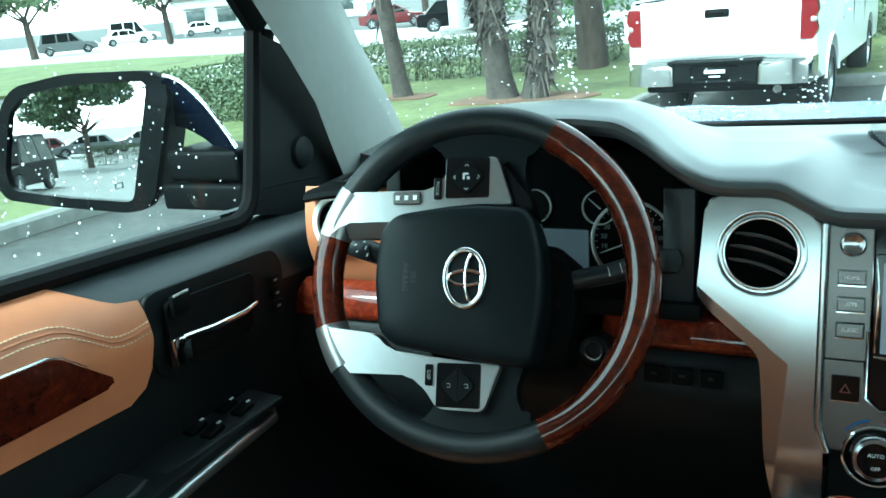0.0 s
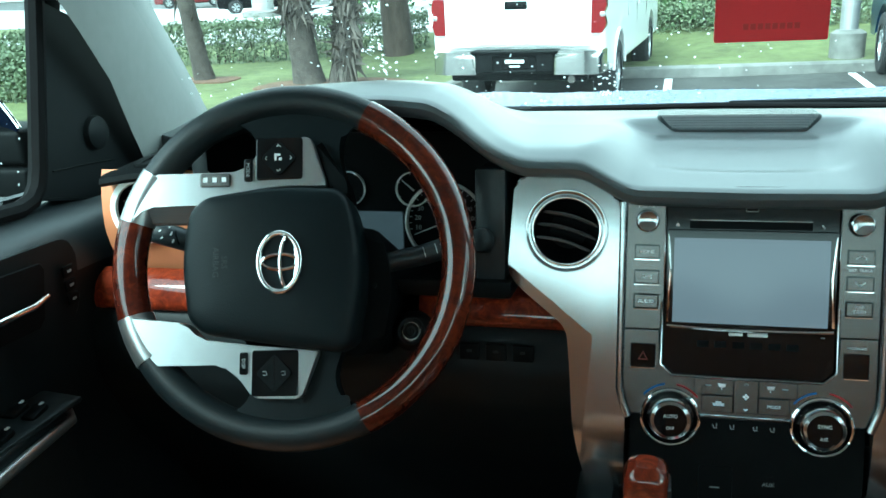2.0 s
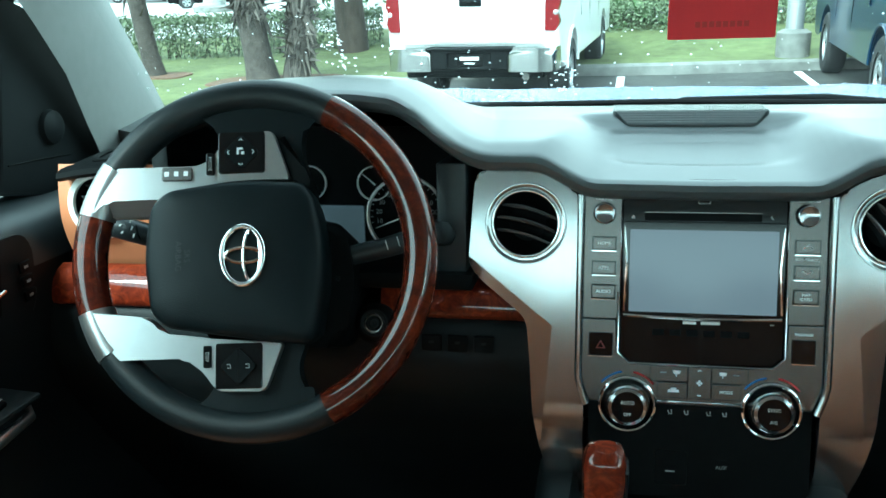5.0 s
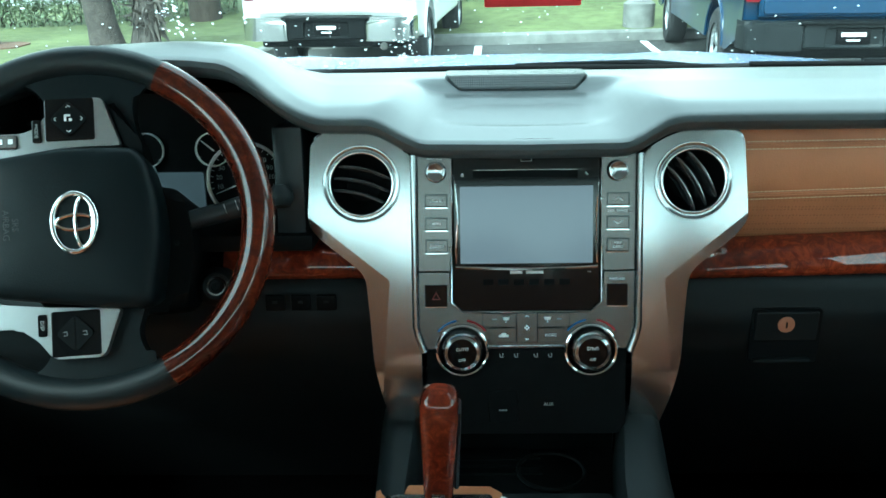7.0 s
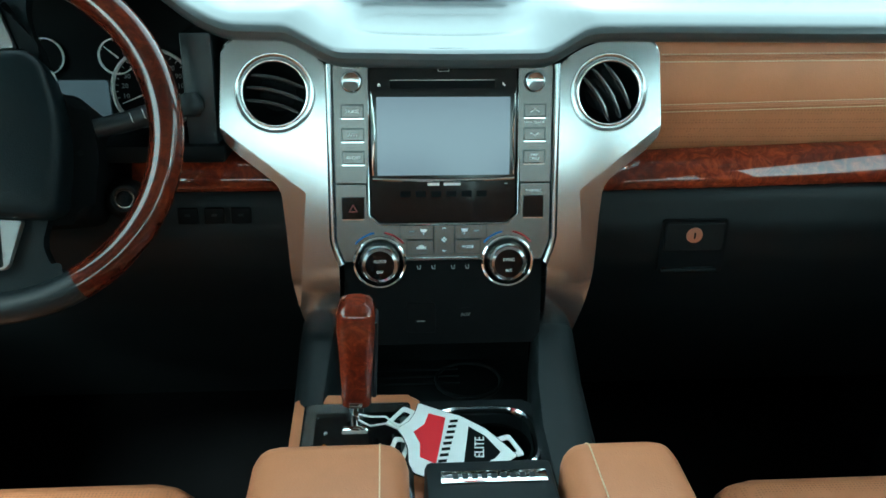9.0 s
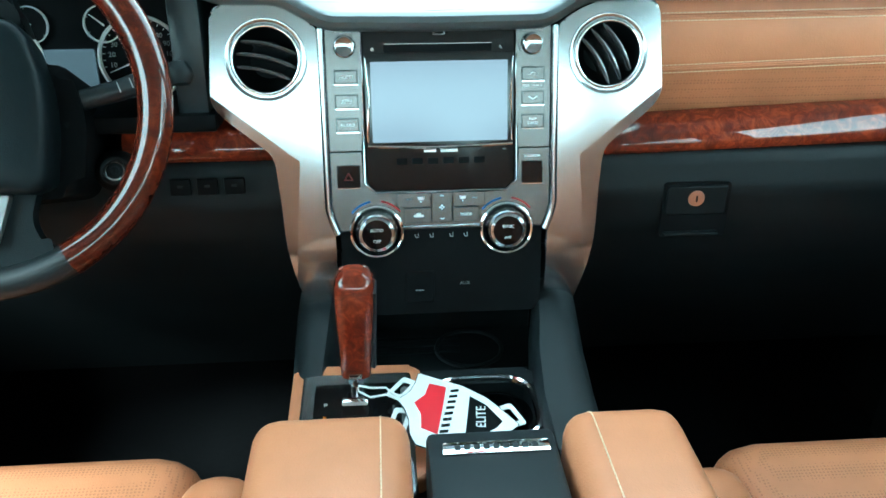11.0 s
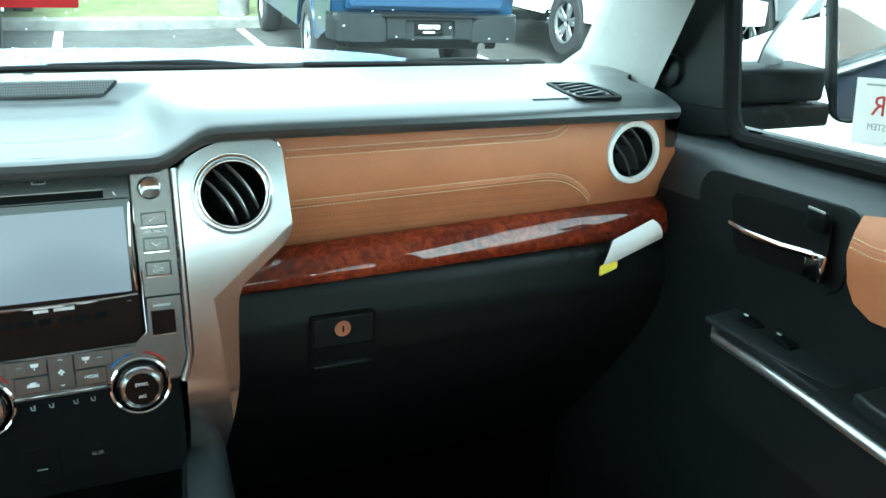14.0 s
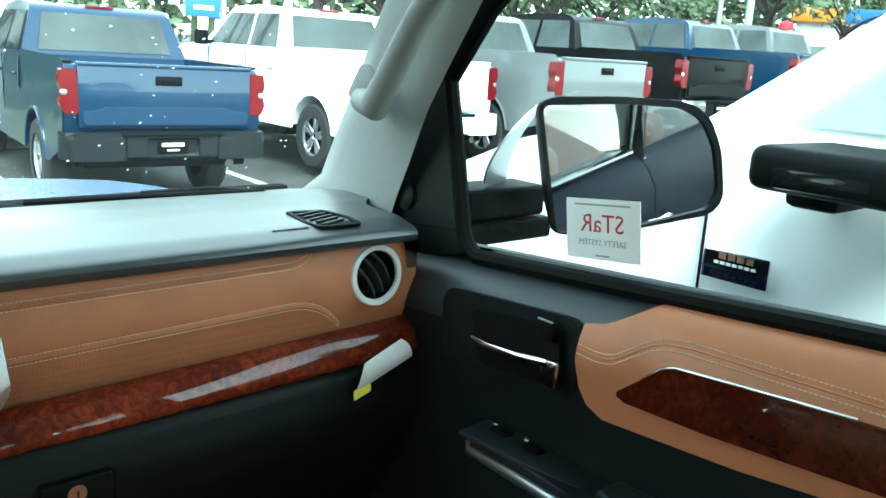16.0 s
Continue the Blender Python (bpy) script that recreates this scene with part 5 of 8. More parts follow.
    fr += [W(-0.31, 1.466, 0.851), W(-0.62, 1.491, 0.851), W(-1.15, 1.535, 0.851)]
    wpart("window_rubber", tube(fr, 0.0115, 8), M["rubber"], d, "black window rubber")
    top = [W(0.012, 1.700, 0.855), W(-0.075, 1.800, 0.845), W(-0.20, 1.88, 0.82), W(-0.40, 1.935, 0.80), W(-1.15, 1.95, 0.79)]
    wpart("window_frame", tube(top, 0.016, 10, flat=1.6), M["black"], d, "black upper window frame")
    wpart("window_frame", tube([W(0.03, 1.69, 0.858), W(0.0, 1.60, 0.862), W(-0.03, 1.44, 0.866)], 0.010, 8, flat=1.5), M["black"], d)
    pane = bmesh.new()
    vs = [pane.verts.new(W(*c)) for c in ((-0.04, 1.44, 0.870), (0.0, 1.70, 0.858), (-0.2, 1.89, 0.825), (-0.4, 1.95, 0.81), (-1.15, 1.96, 0.80), (-1.15, 1.49, 0.872))]
    pane.faces.new(vs)
    g = wpart("window_pane", pane, M["sidepane"], d, "rain-spotted side glass")
    g.visible_shadow = False
    wpart("trim_joint", tube([W(-0.045, 1.482, 0.8435), W(0.02, 1.476, 0.8435), W(0.085, 1.468, 0.8435)], 0.0012, 6), M["black"], d)
    if s < 0:
        for k in range(3):
            wpart("memory_switch", moved(box(0.004, 0.020, 0.014, 0.0015), Matrix.Translation(P(-0.093, 1.374 - 0.018 * k, 0.796))), M["black"], d)
            wpart("switch_mark", moved(box(0.0005, 0.007, 0.003), Matrix.Translation(P(-0.093, 1.374 - 0.018 * k, 0.7937))), M["dimmark"], d)
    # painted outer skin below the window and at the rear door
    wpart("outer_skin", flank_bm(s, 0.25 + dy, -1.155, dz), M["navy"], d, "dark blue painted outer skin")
    wpart("belt_moulding", tube([P(0.02, 1.447, 0.876), P(-0.62, 1.492, 0.876), P(-1.15, 1.530, 0.876)], 0.008, 8), M["gloss"], d, "black belt moulding")
    return d


door(1, 0.0, 0.0, "passenger door with tan leather and chrome handle, closed")
door(-1, 0.040, -0.020, "driver door with tan leather and chrome handle, closed")


# ---- pillars, windscreen, roof and rear of the cab ----
def pillar(s, inner, outer, label):
    p = thing("pillar_1" if s > 0 else "pillar_2", pose(s * 0.85, 0.2, 1.5), label, "pillar", kind="structure")
    bm = bmesh.new()
    rows_p = []
    for a, b in zip(inner, outer):
        a, b = Vector(a), Vector(b)
        c = (a + b) / 2 + Vector((-s * 0.030, -0.02, 0.0))
        pts = [a + (Vector((s * 0.03, 0.03, 0))), a]
        for t in (0.2, 0.4, 0.6, 0.8):
            pts.append(a * (1 - t) ** 2 + c * 2 * t * (1 - t) + b * t * t)
        pts += [b, b + Vector((s * 0.012, 0.02, 0))]
        rows_p.append([bm.verts.new(q) for q in pts])
    for a, b in zip(rows_p, rows_p[1:]):
        for i in range(len(a) - 1):
            bm.faces.new((a[i], a[i + 1], b[i + 1], b[i]))
    wpart("cover", bm, M["pillar"], p, "pale grey pillar cover")
    return p


pillar(1, [(0.930, 0.545, 1.412), (0.912, 0.490, 1.448), (0.913, 0.420, 1.490), (0.891, 0.350, 1.562), (0.866, 0.270, 1.638), (0.838, 0.195, 1.703), (0.806, 0.130, 1.747), (0.787, 0.080, 1.789), (0.780, -0.10, 1.960)],
       [(0.838, 0.120, 1.43), (0.831, 0.100, 1.474), (0.826, 0.080, 1.510), (0.819, 0.050, 1.556), (0.814, 0.025, 1.600), (0.809, 0.000, 1.643), (0.804, -0.045, 1.706), (0.799, -0.100, 1.780), (0.79, -0.20, 1.93)], "pale grey windscreen pillar with a grab handle")
pillar(-1, [(-0.886, 0.515, 1.437), (-0.885, 0.505, 1.449), (-0.874, 0.450, 1.508), (-0.865, 0.400, 1.560), (-0.850, 0.325, 1.630), (-0.825, 0.240, 1.701), (-0.800, 0.130, 1.80), (-0.76, -0.03, 1.95)],
       [(-0.826, 0.195, 1.425), (-0.823, 0.180, 1.454), (-0.819, 0.160, 1.487), (-0.811, 0.120, 1.562), (-0.802, 0.060, 1.632), (-0.803, 0.000, 1.711), (-0.80, -0.06, 1.79), (-0.79, -0.18, 1.93)], "pale grey windscreen pillar")
grab = thing("grab_handle", pose(0.74, 0.02, 1.70), "pale grey moulded grab handle on the pillar", "grab handle")
wpart("grip", tube([(0.775, 0.105, 1.652), (0.752, 0.045, 1.648), (0.742, 0.005, 1.688), (0.735, -0.06, 1.765), (0.73, -0.13, 1.83), (0.765, -0.13, 1.88)], [0.019, 0.021, 0.019, 0.018, 0.018, 0.018], 14), M["pillar"], grab, "rounded grip")
wpart("cap", moved(box(0.02, 0.05, 0.06, 0.008), Matrix.Translation((0.775, 0.10, 1.668)) @ pose(0, 0, 0, 35, 0, 0)), M["pillar"], grab)

ws = thing("windscreen", pose(0, 0.3, 1.6), "rain-spotted windscreen", "windscreen", kind="structure")


def ws_pt(x, z):
    return (x, 2.173 - 1.15 * z - 0.14 * (x / 0.9) ** 2 + 0.06, z)


wg = wpart("pane", sheet(lambda u, v: ws_pt(-0.93 + 1.86 * u, 1.42 + 0.58 * v), span(0, 1, 16), span(0, 1, 10)), M["wetpane"], ws, "rain-wet glass")
wg.visible_shadow = False
wpart("black_border", sheet(lambda u, v: ws_pt(-0.93 + 1.86 * u, 1.415 + 0.016 * v), span(0, 1, 16), (0, 1), 0.002), M["gloss"], ws)
# raindrops on the windscreen, thicker towards the driver's side
rng = random.Random(5)
dm = bmesh.new()


def drop(bm, p, n, r):
    n = Vector(n).normalized()
    u = n.orthogonal().normalized()
    w = n.cross(u)
    ring = [bm.verts.new(Vector(p) + r * (math.cos(a) * u * rng.uniform(0.8, 1.2) + math.sin(a) * w * rng.uniform(0.8, 1.2))) for a in span(0, 2 * math.pi, 8)[:-1]]
    topv = bm.verts.new(Vector(p) + n * r * 0.5)
    mid = [bm.verts.new(Vector(p) + (v.co - Vector(p)) * 0.65 + n * r * 0.38) for v in ring]
    k = len(ring)
    for i in range(k):
        j = (i + 1) % k
        bm.faces.new((ring[i], ring[j], mid[j], mid[i]))
        bm.faces.new((mid[i], mid[j], topv))


for i in range(420):
    x = rng.uniform(-0.86, 0.80)
    z = rng.uniform(1.45, 1.75)
    if x > 0.1 and rng.random() < 0.5:
        continue
    drop(dm, Vector(ws_pt(x, z)) + Vector((0, 0.002, 0.002)), (0, 0.65, 0.75), rng.choice((0.0008, 0.001, 0.0013, 0.0018, 0.0022)))
for i in range(40):
    drop(dm, Vector(ws_pt(-0.52 + rng.gauss(0, 0.012), 1.515 + 0.03 * rng.random() + 0.06 * rng.random())), (0, 0.65, 0.75), rng.uniform(0.001, 0.0028))
for i in range(36):
    drop(dm, Vector(ws_pt(-0.17 + rng.gauss(0, 0.008), 1.47 + 0.06 * rng.random())), (0, 0.65, 0.75), rng.uniform(0.001, 0.0024))
rd = part("raindrops", dm, M["drop"], None, "", None)
tagged(rd, "scattered raindrops on the windscreen", "raindrops", kind="stuff")
rd.visible_shadow = False
dm = bmesh.new()
for i in range(150):
    y = rng.uniform(-0.5, 0.02)
    z = rng.uniform(1.43, 1.68)
    drop(dm, (-0.868, y + 0.045, z), (-1, 0, 0), rng.choice((0.0007, 0.001, 0.0014, 0.0018)))
rd = part("raindrops", dm, M["drop"], None)
tagged(rd, "scattered raindrops on the driver's window", "raindrops", kind="stuff")
rd.visible_shadow = False

cab = thing("cab_shell", pose(0, -1.0, 0.6), "cab with cloth headliner and black floor carpet", "cab", kind="structure")
wpart("headliner", box(1.72, 2.35, 0.03, 0.01, c=(0, -1.22, 1.985)), M["roof"], cab, "cloth headliner, unseen and whitened to bounce light")
wpart("roof_skin", box(1.80, 2.45, 0.02, 0.01, c=(0, -1.22, 2.02)), M["navy"], cab)
wpart("floor", box(1.88, 3.2, 0.03, 0, c=(0, -0.98, 0.62)), M["carpet"], cab, "black carpet")
wpart("firewall", box(1.88, 0.03, 0.88, 0, c=(0, 0.60, 1.0)), M["carpet"], cab)
# rear wall round the back window
wpart("rear_wall", cut(box(1.76, 0.04, 1.38, 0, c=(0, -2.42, 1.31)), box(1.50, 0.2, 0.38, 0, c=(0, -2.42, 1.75))), M["pillar"], cab, "rear wall with window opening")
wpart("back_pane", box(1.52, 0.006, 0.40, 0, c=(0, -2.42, 1.75)), M["privacy"], cab, "unseen rear glass, tinted to set the cabin light")
for s in (-1, 1):
    wpart("rear_door_panel", box(0.06, 1.30, 0.90, 0.01, c=(s * 0.85, -1.80, 1.03)), M["door"], cab, "rear door panel")
    wpart("centre_pillar", box(0.06, 0.14, 0.60, 0.01, c=(s * 0.82, -1.22, 1.70)), M["pillar"], cab)
    wpart("rear_pillar", box(0.05, 0.12, 0.60, 0.01, c=(s * 0.82, -2.33, 1.70)), M["pillar"], cab)
    wpart("roof_rail", box(0.08, 2.0, 0.05, 0.01, c=(s * 0.80, -1.35, 1.955)), M["pillar"], cab)
    rp2 = wpart("rear_pane", box(0.006, 0.98, 0.44, 0, c=(s * 0.862, -1.75, 1.71)), M["privacy"], cab, "unseen rear glass, tinted to set the cabin light")
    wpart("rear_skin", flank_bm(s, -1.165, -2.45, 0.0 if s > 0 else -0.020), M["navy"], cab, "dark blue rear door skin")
    wpart("pillar_skin", box(0.012, 0.16, 0.46, 0.004, c=(s * 0.868, -1.20, 1.73)), M["gloss"], cab, "black outer pillar")
    wpart("rear_window_frame", tube([(s * 0.885, -1.18, 1.50), (s * 0.865, -1.18, 1.93), (s * 0.865, -2.2, 1.93), (s * 0.885, -2.3, 1.52)], 0.018, 8, closed=True), M["gloss"], cab)
    wpart("outer_handle", tube([(s * 0.985, -0.95, 1.36), (s * 1.005, -0.98, 1.365), (s * 1.005, -1.10, 1.37), (s * 0.985, -1.13, 1.37)], 0.011, 8), M["chrome"], cab, "chrome outside handle")
    wpart("outer_handle", tube([(s * 0.985, -2.0, 1.38), (s * 1.005, -2.03, 1.385), (s * 1.005, -2.15, 1.39), (s * 0.985, -2.18, 1.39)], 0.011, 8), M["chrome"], cab)
    wpart("bed_side", box(0.05, 2.1, 0.80, 0.02, c=(s * 0.935, -3.53, 1.05)), M["navy"], cab, "dark blue bed side")

wpart("bed_floor", box(1.84, 2.12, 0.04, 0.01, c=(0, -3.53, 0.92)), M["black"], cab, "black bed liner")
wpart("bed_front", box(1.84, 0.04, 0.62, 0.01, c=(0, -2.50, 1.14)), M["navy"], cab)
wpart("own_tailgate", box(1.82, 0.06, 0.62, 0.02, c=(0, -4.56, 1.14)), M["navy"], cab, "dark blue tailgate")
wpart("rear_bumper", box(1.86, 0.18, 0.20, 0.04, 3, c=(0, -4.66, 0.70)), M["chrome"], cab, "chrome rear bumper")


# ---- seats ----
def seat(x, label, z=0.70):
    s = thing("front_seat", pose(x, -0.70, z), label, "seat", "front seats")
    part("cushion", moved(box(0.46, 0.62, 0.24, 0.06, 4), pose(0, 0.22, 0.19, 6)), M["tanperf"], s, "perforated tan leather cushion")
    for k in (-1, 1):
        part("bolster", moved(box(0.09, 0.60, 0.25, 0.04, 4), pose(k * 0.25, 0.17, 0.200, 6)), M["tan"], s, "tan leather side bolster")
    part("backrest", moved(box(0.46, 0.15, 0.52, 0.06, 4), pose(0, -0.30, 0.47, -20)), M["tanperf"], s, "perforated tan leather backrest")
    for k in (-1, 1):
        part("back_bolster", moved(box(0.09, 0.18, 0.48, 0.04, 4), pose(k * 0.23, -0.27, 0.45, -20)), M["tan"], s)
    part("headrest", moved(box(0.27, 0.10, 0.15, 0.045, 4), pose(0, -0.42, 0.79, -16)), M["tan"], s, "tan leather headrest")
    part("base", box(0.44, 0.50, 0.10, 0.02, c=(0, 0.15, 0.03)), M["black"], s)
    return s


seat(-0.50, "driver seat in saddle-tan leather beside the console", 0.688)
seat(0.53, "passenger seat in saddle-tan leather beside the console", 0.665)
rs = thing("rear_bench", pose(0, -2.1, 0.70), "saddle-tan leather rear bench seat", "bench seat")
part("bench_cushion", moved(box(1.45, 0.52, 0.22, 0.05, 3), pose(0, 0.25, 0.22, 5)), M["tan"], rs)
for k in (-1, 0, 1):
    part("bench_back", moved(box(0.48, 0.14, 0.62, 0.05, 3), pose(k * 0.49, -0.08, 0.62, -10)), M["tan"], rs)
    part("bench_headrest", moved(box(0.26, 0.09, 0.15, 0.04, 3), pose(k * 0.49, -0.17, 0.93, -8)), M["tan"], rs)
part("bench_base", box(1.40, 0.42, 0.14, 0.02, c=(0, 0.25, 0.03)), M["black"], rs)

# ---- console ----
con = thing("centre_console", pose(0, -0.2, 0.64), "charcoal centre console with shifter plate, cup holders and split lid", "console")


def loft(rows_c, material, name, label=""):
    bm = bmesh.new()
    rr = [[bm.verts.new(p) for p in r] for r in rows_c]
    for a, b in zip(rr, rr[1:]):
        for i in range(len(a) - 1):
            bm.faces.new((a[i], a[i + 1], b[i + 1], b[i]))
    return wpart(name, bm, material, con, label)


# rails running down from the stack to the lid
def rail(rows_r):
    out = []
    for xi, xo, y, z in rows_r:
        sg = 1 if xo > 0 else -1
        out.append([(xi - sg * 0.002, y, z - 0.10), (xi, y, z - 0.008), (xi + sg * 0.006, y, z), (xi * 0.5 + xo * 0.5, y, z + 0.003), (xo - sg * 0.010, y, z - 0.001), (xo - sg * 0.002, y, z - 0.010), (xo + sg * 0.004, y, z - 0.06), (xo + sg * 0.016, y, 0.64)])
    loft(out, M["console"], "rail", "charcoal console rail")


rail([(0.118, 0.166, -0.030, 1.128), (0.112, 0.164, -0.070, 1.124), (0.107, 0.162, -0.105, 1.116), (0.100, 0.160, -0.150, 1.103), (0.096, 0.160, -0.210, 1.088), (0.0965, 0.159, -0.280, 1.080), (0.098, 0.158, -0.400, 1.078)])
rail([(-0.126, -0.176, -0.030, 1.126), (-0.130, -0.178, -0.070, 1.118), (-0.134, -0.179, -0.105, 1.102), (-0.138, -0.180, -0.145, 1.085), (-0.140, -0.180, -0.250, 1.060), (-0.140, -0.180, -0.400, 1.058)])
wpart("bin_floor", box(0.25, 0.17, 0.02, 0.004, c=(0, -0.055, 1.012)), M["glovebox"], con, "charcoal tray floor")
for k in range(3):
    wpart("tray_rib", box(0.12, 0.004, 0.003, 0.001, c=(-0.035, -0.005 - 0.016 * k, 1.0235)), M["glovebox"], con)
wpart("bin_back", box(0.25, 0.02, 0.14, 0.004, c=(0, 0.03, 1.07)), M["glovebox"], con)
wpart("cup_ring", tube([(0.037 + 0.043 * math.cos(a), -0.032 + 0.040 * math.sin(a), 1.0235) for a in span(0, 2 * math.pi, 33)[:-1]], 0.0028, 8, closed=True), M["console"], con, "raised ring round a cup recess")
deckp = rounded([(-0.178, -0.134), (0.100, -0.134), (0.100, -0.30), (0.156, -0.34), (0.156, -0.60), (-0.178, -0.60)], 0.008)
wpart("deck", cut(prism(deckp, 1.02, 1.066, 0.006), box(0.115, 0.10, 0.2, 0.02, c=(0.035, -0.212, 1.06))), M["console"], con, "charcoal console deck")
wpart("cup_well", box(0.118, 0.104, 0.01, 0.0, c=(0.035, -0.212, 0.985)), M["black"], con, "black cup holder well")
wpart("cup_rim", tube([(0.035 + 0.060 * math.copysign(abs(math.cos(a)) ** 0.6, math.cos(a)), -0.208 + 0.053 * math.copysign(abs(math.sin(a)) ** 0.6, math.sin(a)), 1.068) for a in span(0, 2 * math.pi, 37)[:-1]], 0.0045, 8, closed=True), M["chrome"], con, "chrome cup holder rim")
wpart("cup_insert", moved(lathe([(0.036, 0), (0.038, 0.05), (0.041, 0.05)], 32), pose(0.050, -0.205, 1.005)), M["gloss"], con)
# shifter plate: tan collar, silver frame, gloss gate
wpart("shift_collar", cut(prism(rounded([(-0.176, -0.138), (-0.033, -0.142), (-0.033, -0.33), (-0.176, -0.33)], 0.012), 1.05, 1.082, 0.006, 3), prism(rrect(-0.162, -0.35, -0.046, -0.158, 0.006), 1.0, 1.2)), M["tan"], con, "tan leather collar")
wpart("shift_frame", cut(prism(rrect(-0.165, -0.35, -0.043, -0.156, 0.008), 1.05, 1.084, 0.003), prism(rrect(-0.150, -0.36, -0.056, -0.176, 0.004), 1.0, 1.2)), M["silver"], con, "satin silver shifter frame")
wpart("shift_gate", prism(rrect(-0.152, -0.36, -0.054, -0.174, 0.003), 1.05, 1.078, 0.001), M["gloss"], con, "gloss black shifter gate")
for w, yy, mt in (("P", -0.205, "white"), ("R", -0.226, "amber"), ("N", -0.247, "white"), ("D", -0.268, "white")):
    lt = letters(w, 0.008, M[mt], con, Matrix.Translation((-0.138, yy, 1.0785)), "gear_letter")
    lt.matrix_parent_inverse = con.matrix_basis.inverted()
wpart("gate_line", box(0.0025, 0.05, 0.001, c=(-0.064, -0.235, 1.0788)), M["silver"], con)
# split lid: two tan pads with a black bin between
wpart("lid_pad", moved(box(0.148, 0.40, 0.09, 0.026, 4), pose(-0.124, -0.500, 1.117, -3)), M["tan"], con, "tan leather armrest pad")
wpart("lid_pad", moved(box(0.115, 0.40, 0.09, 0.026, 4), pose(0.152, -0.508, 1.117, -3)), M["tan"], con, "tan leather armrest pad")
for x, dy in ((-0.0770, 0.008), (0.1215, 0.0)):
    pth = polyline([(x, dy + p, q) for p, q in ((-0.3075, 1.118), (-0.3085, 1.130), (-0.3145, 1.145), (-0.324, 1.1522), (-0.336, 1.1542), (-0.55, 1.1655))])
    stitches(pth, 0.0055, 0.0015, 0.0008, (0, 0, 0.0005), "stitching", con)
wpart("centre_bin", moved(box(0.122, 0.40, 0.085, 0.006, 2), pose(0.026, -0.520, 1.098, -2)), M["console"], con, "charcoal bin lid between the pads")
wpart("bin_plate", moved(box(0.100, 0.017, 0.003, 0.001), pose(0.029, -0.346, 1.1350, -2)), M["chrome"], con, "chrome name plate")
for i in range(9):
    wpart("plate_bar", moved(box(0.0055, 0.007, 0.0006), pose(-0.007 + 0.009 * i, -0.346, 1.1366, -2)), M["console"], con)

# ---- gear lever ----
lev = thing("gear_lever", axes((-0.104, -0.178, 1.078), (1, 0, 0), (0, 1, 0.10)), "burl wood gear lever on a chrome shaft", "gear lever")
part("shaft", tube([(0.002, -0.014, -0.012), (0, -0.006, 0.008), (-0.001, 0.0, 0.026), (-0.001, 0.002, 0.034)], [0.0088, 0.0082, 0.0086, 0.0095], 16), M["chrome"], lev, "chrome shaft")
hp = []
for h, wx, wy2 in ((0.026, 0.014, 0.014), (0.029, 0.0165, 0.0165), (0.040, 0.0172, 0.0175), (0.065, 0.0180, 0.019), (0.11, 0.0205, 0.021), (0.132, 0.0212, 0.022), (0.145, 0.0205, 0.0205), (0.153, 0.017, 0.0165), (0.158, 0.010, 0.010)):
    hp.append([(wx * math.copysign(abs(math.cos(a)) ** 0.55, math.cos(a)) + 0.003 * smooth(h / 0.15), wy2 * math.copysign(abs(math.sin(a)) ** 0.55, math.sin(a)) + 0.06 * h, h) for a in span(0, 2 * math.pi, 29)[:-1]])
bm = bmesh.new()
rr = [[bm.verts.new(p) for p in r] for r in hp]
for a, b in zip(rr, rr[1:]):
    for i in range(28):
        bm.faces.new((a[i], a[(i + 1) % 28], b[(i + 1) % 28], b[i]))
bm.faces.new(rr[0][::-1])
bm.faces.new(rr[-1])
part("grip", bm, M["wood"], lev, "glossy burl wood grip")
part("grip_side", moved(box(0.006, 0.030, 0.10, 0.003), pose(0.0215, 0.006, 0.088, -3, 2)), M["rimleather"], lev)
part("grip_ferrule", box(0.014, 0.003, 0.006, 0.001, c=(0, -0.0150, 0.034)), M["chrome"], lev)
part("gate_boot", moved(box(0.030, 0.012, 0.014, 0.003), pose(-0.002, -0.030, 0.006, 12)), M["chrome"], lev, "bright selector block")

# ---- hang tag tied to the lever, leaning over the cup holders ----
tag = thing("hang_tag", pose(0.0, -0.24, 1.09), "white shield-shaped hang tag with red and black panels", "hang tag")


def tagp(poly, z0, z1):
    """A flat shape of the tag, leaning slightly up to the rear."""
    bm = prism([(x, y + 0.24) for x, y in poly], z0, z1)
    for v in bm.verts:
        v.co.z += 0.004 - 0.06 * v.co.y
    return bm


shield = [(-0.035, -0.170), (-0.010, -0.186), (0.012, -0.199), (0.036, -0.223), (0.053, -0.252), (0.064, -0.273), (0.047, -0.288), (0.026, -0.300), (-0.019, -0.310), (-0.044, -0.296), (-0.049, -0.279), (-0.049, -0.255), (-0.053, -0.235), (-0.060, -0.219), (-0.046, -0.205), (-0.039, -0.188)]
part("card", tagp(rounded(shield, 0.003), 0, 0.0012), M["card"], tag, "white card")
part("card_edge", tube([(x, y + 0.24, 0.0045 - 0.06 * (y + 0.24)) for x, y in rounded(shield, 0.003)], 0.0008, 5, closed=True), M["black"], tag)
part("red_panel", tagp([(-0.024, -0.192), (-0.006, -0.201), (-0.013, -0.240), (-0.021, -0.282), (-0.037, -0.270), (-0.036, -0.246), (-0.042, -0.226), (-0.030, -0.213)], 0.0010, 0.0017), M["red"], tag, "red panel")
part("black_panel", tagp([(0.018, -0.219), (0.034, -0.237), (0.047, -0.266), (0.040, -0.276), (0.022, -0.288), (0.006, -0.290)], 0.0010, 0.0017), M["black"], tag, "black panel")
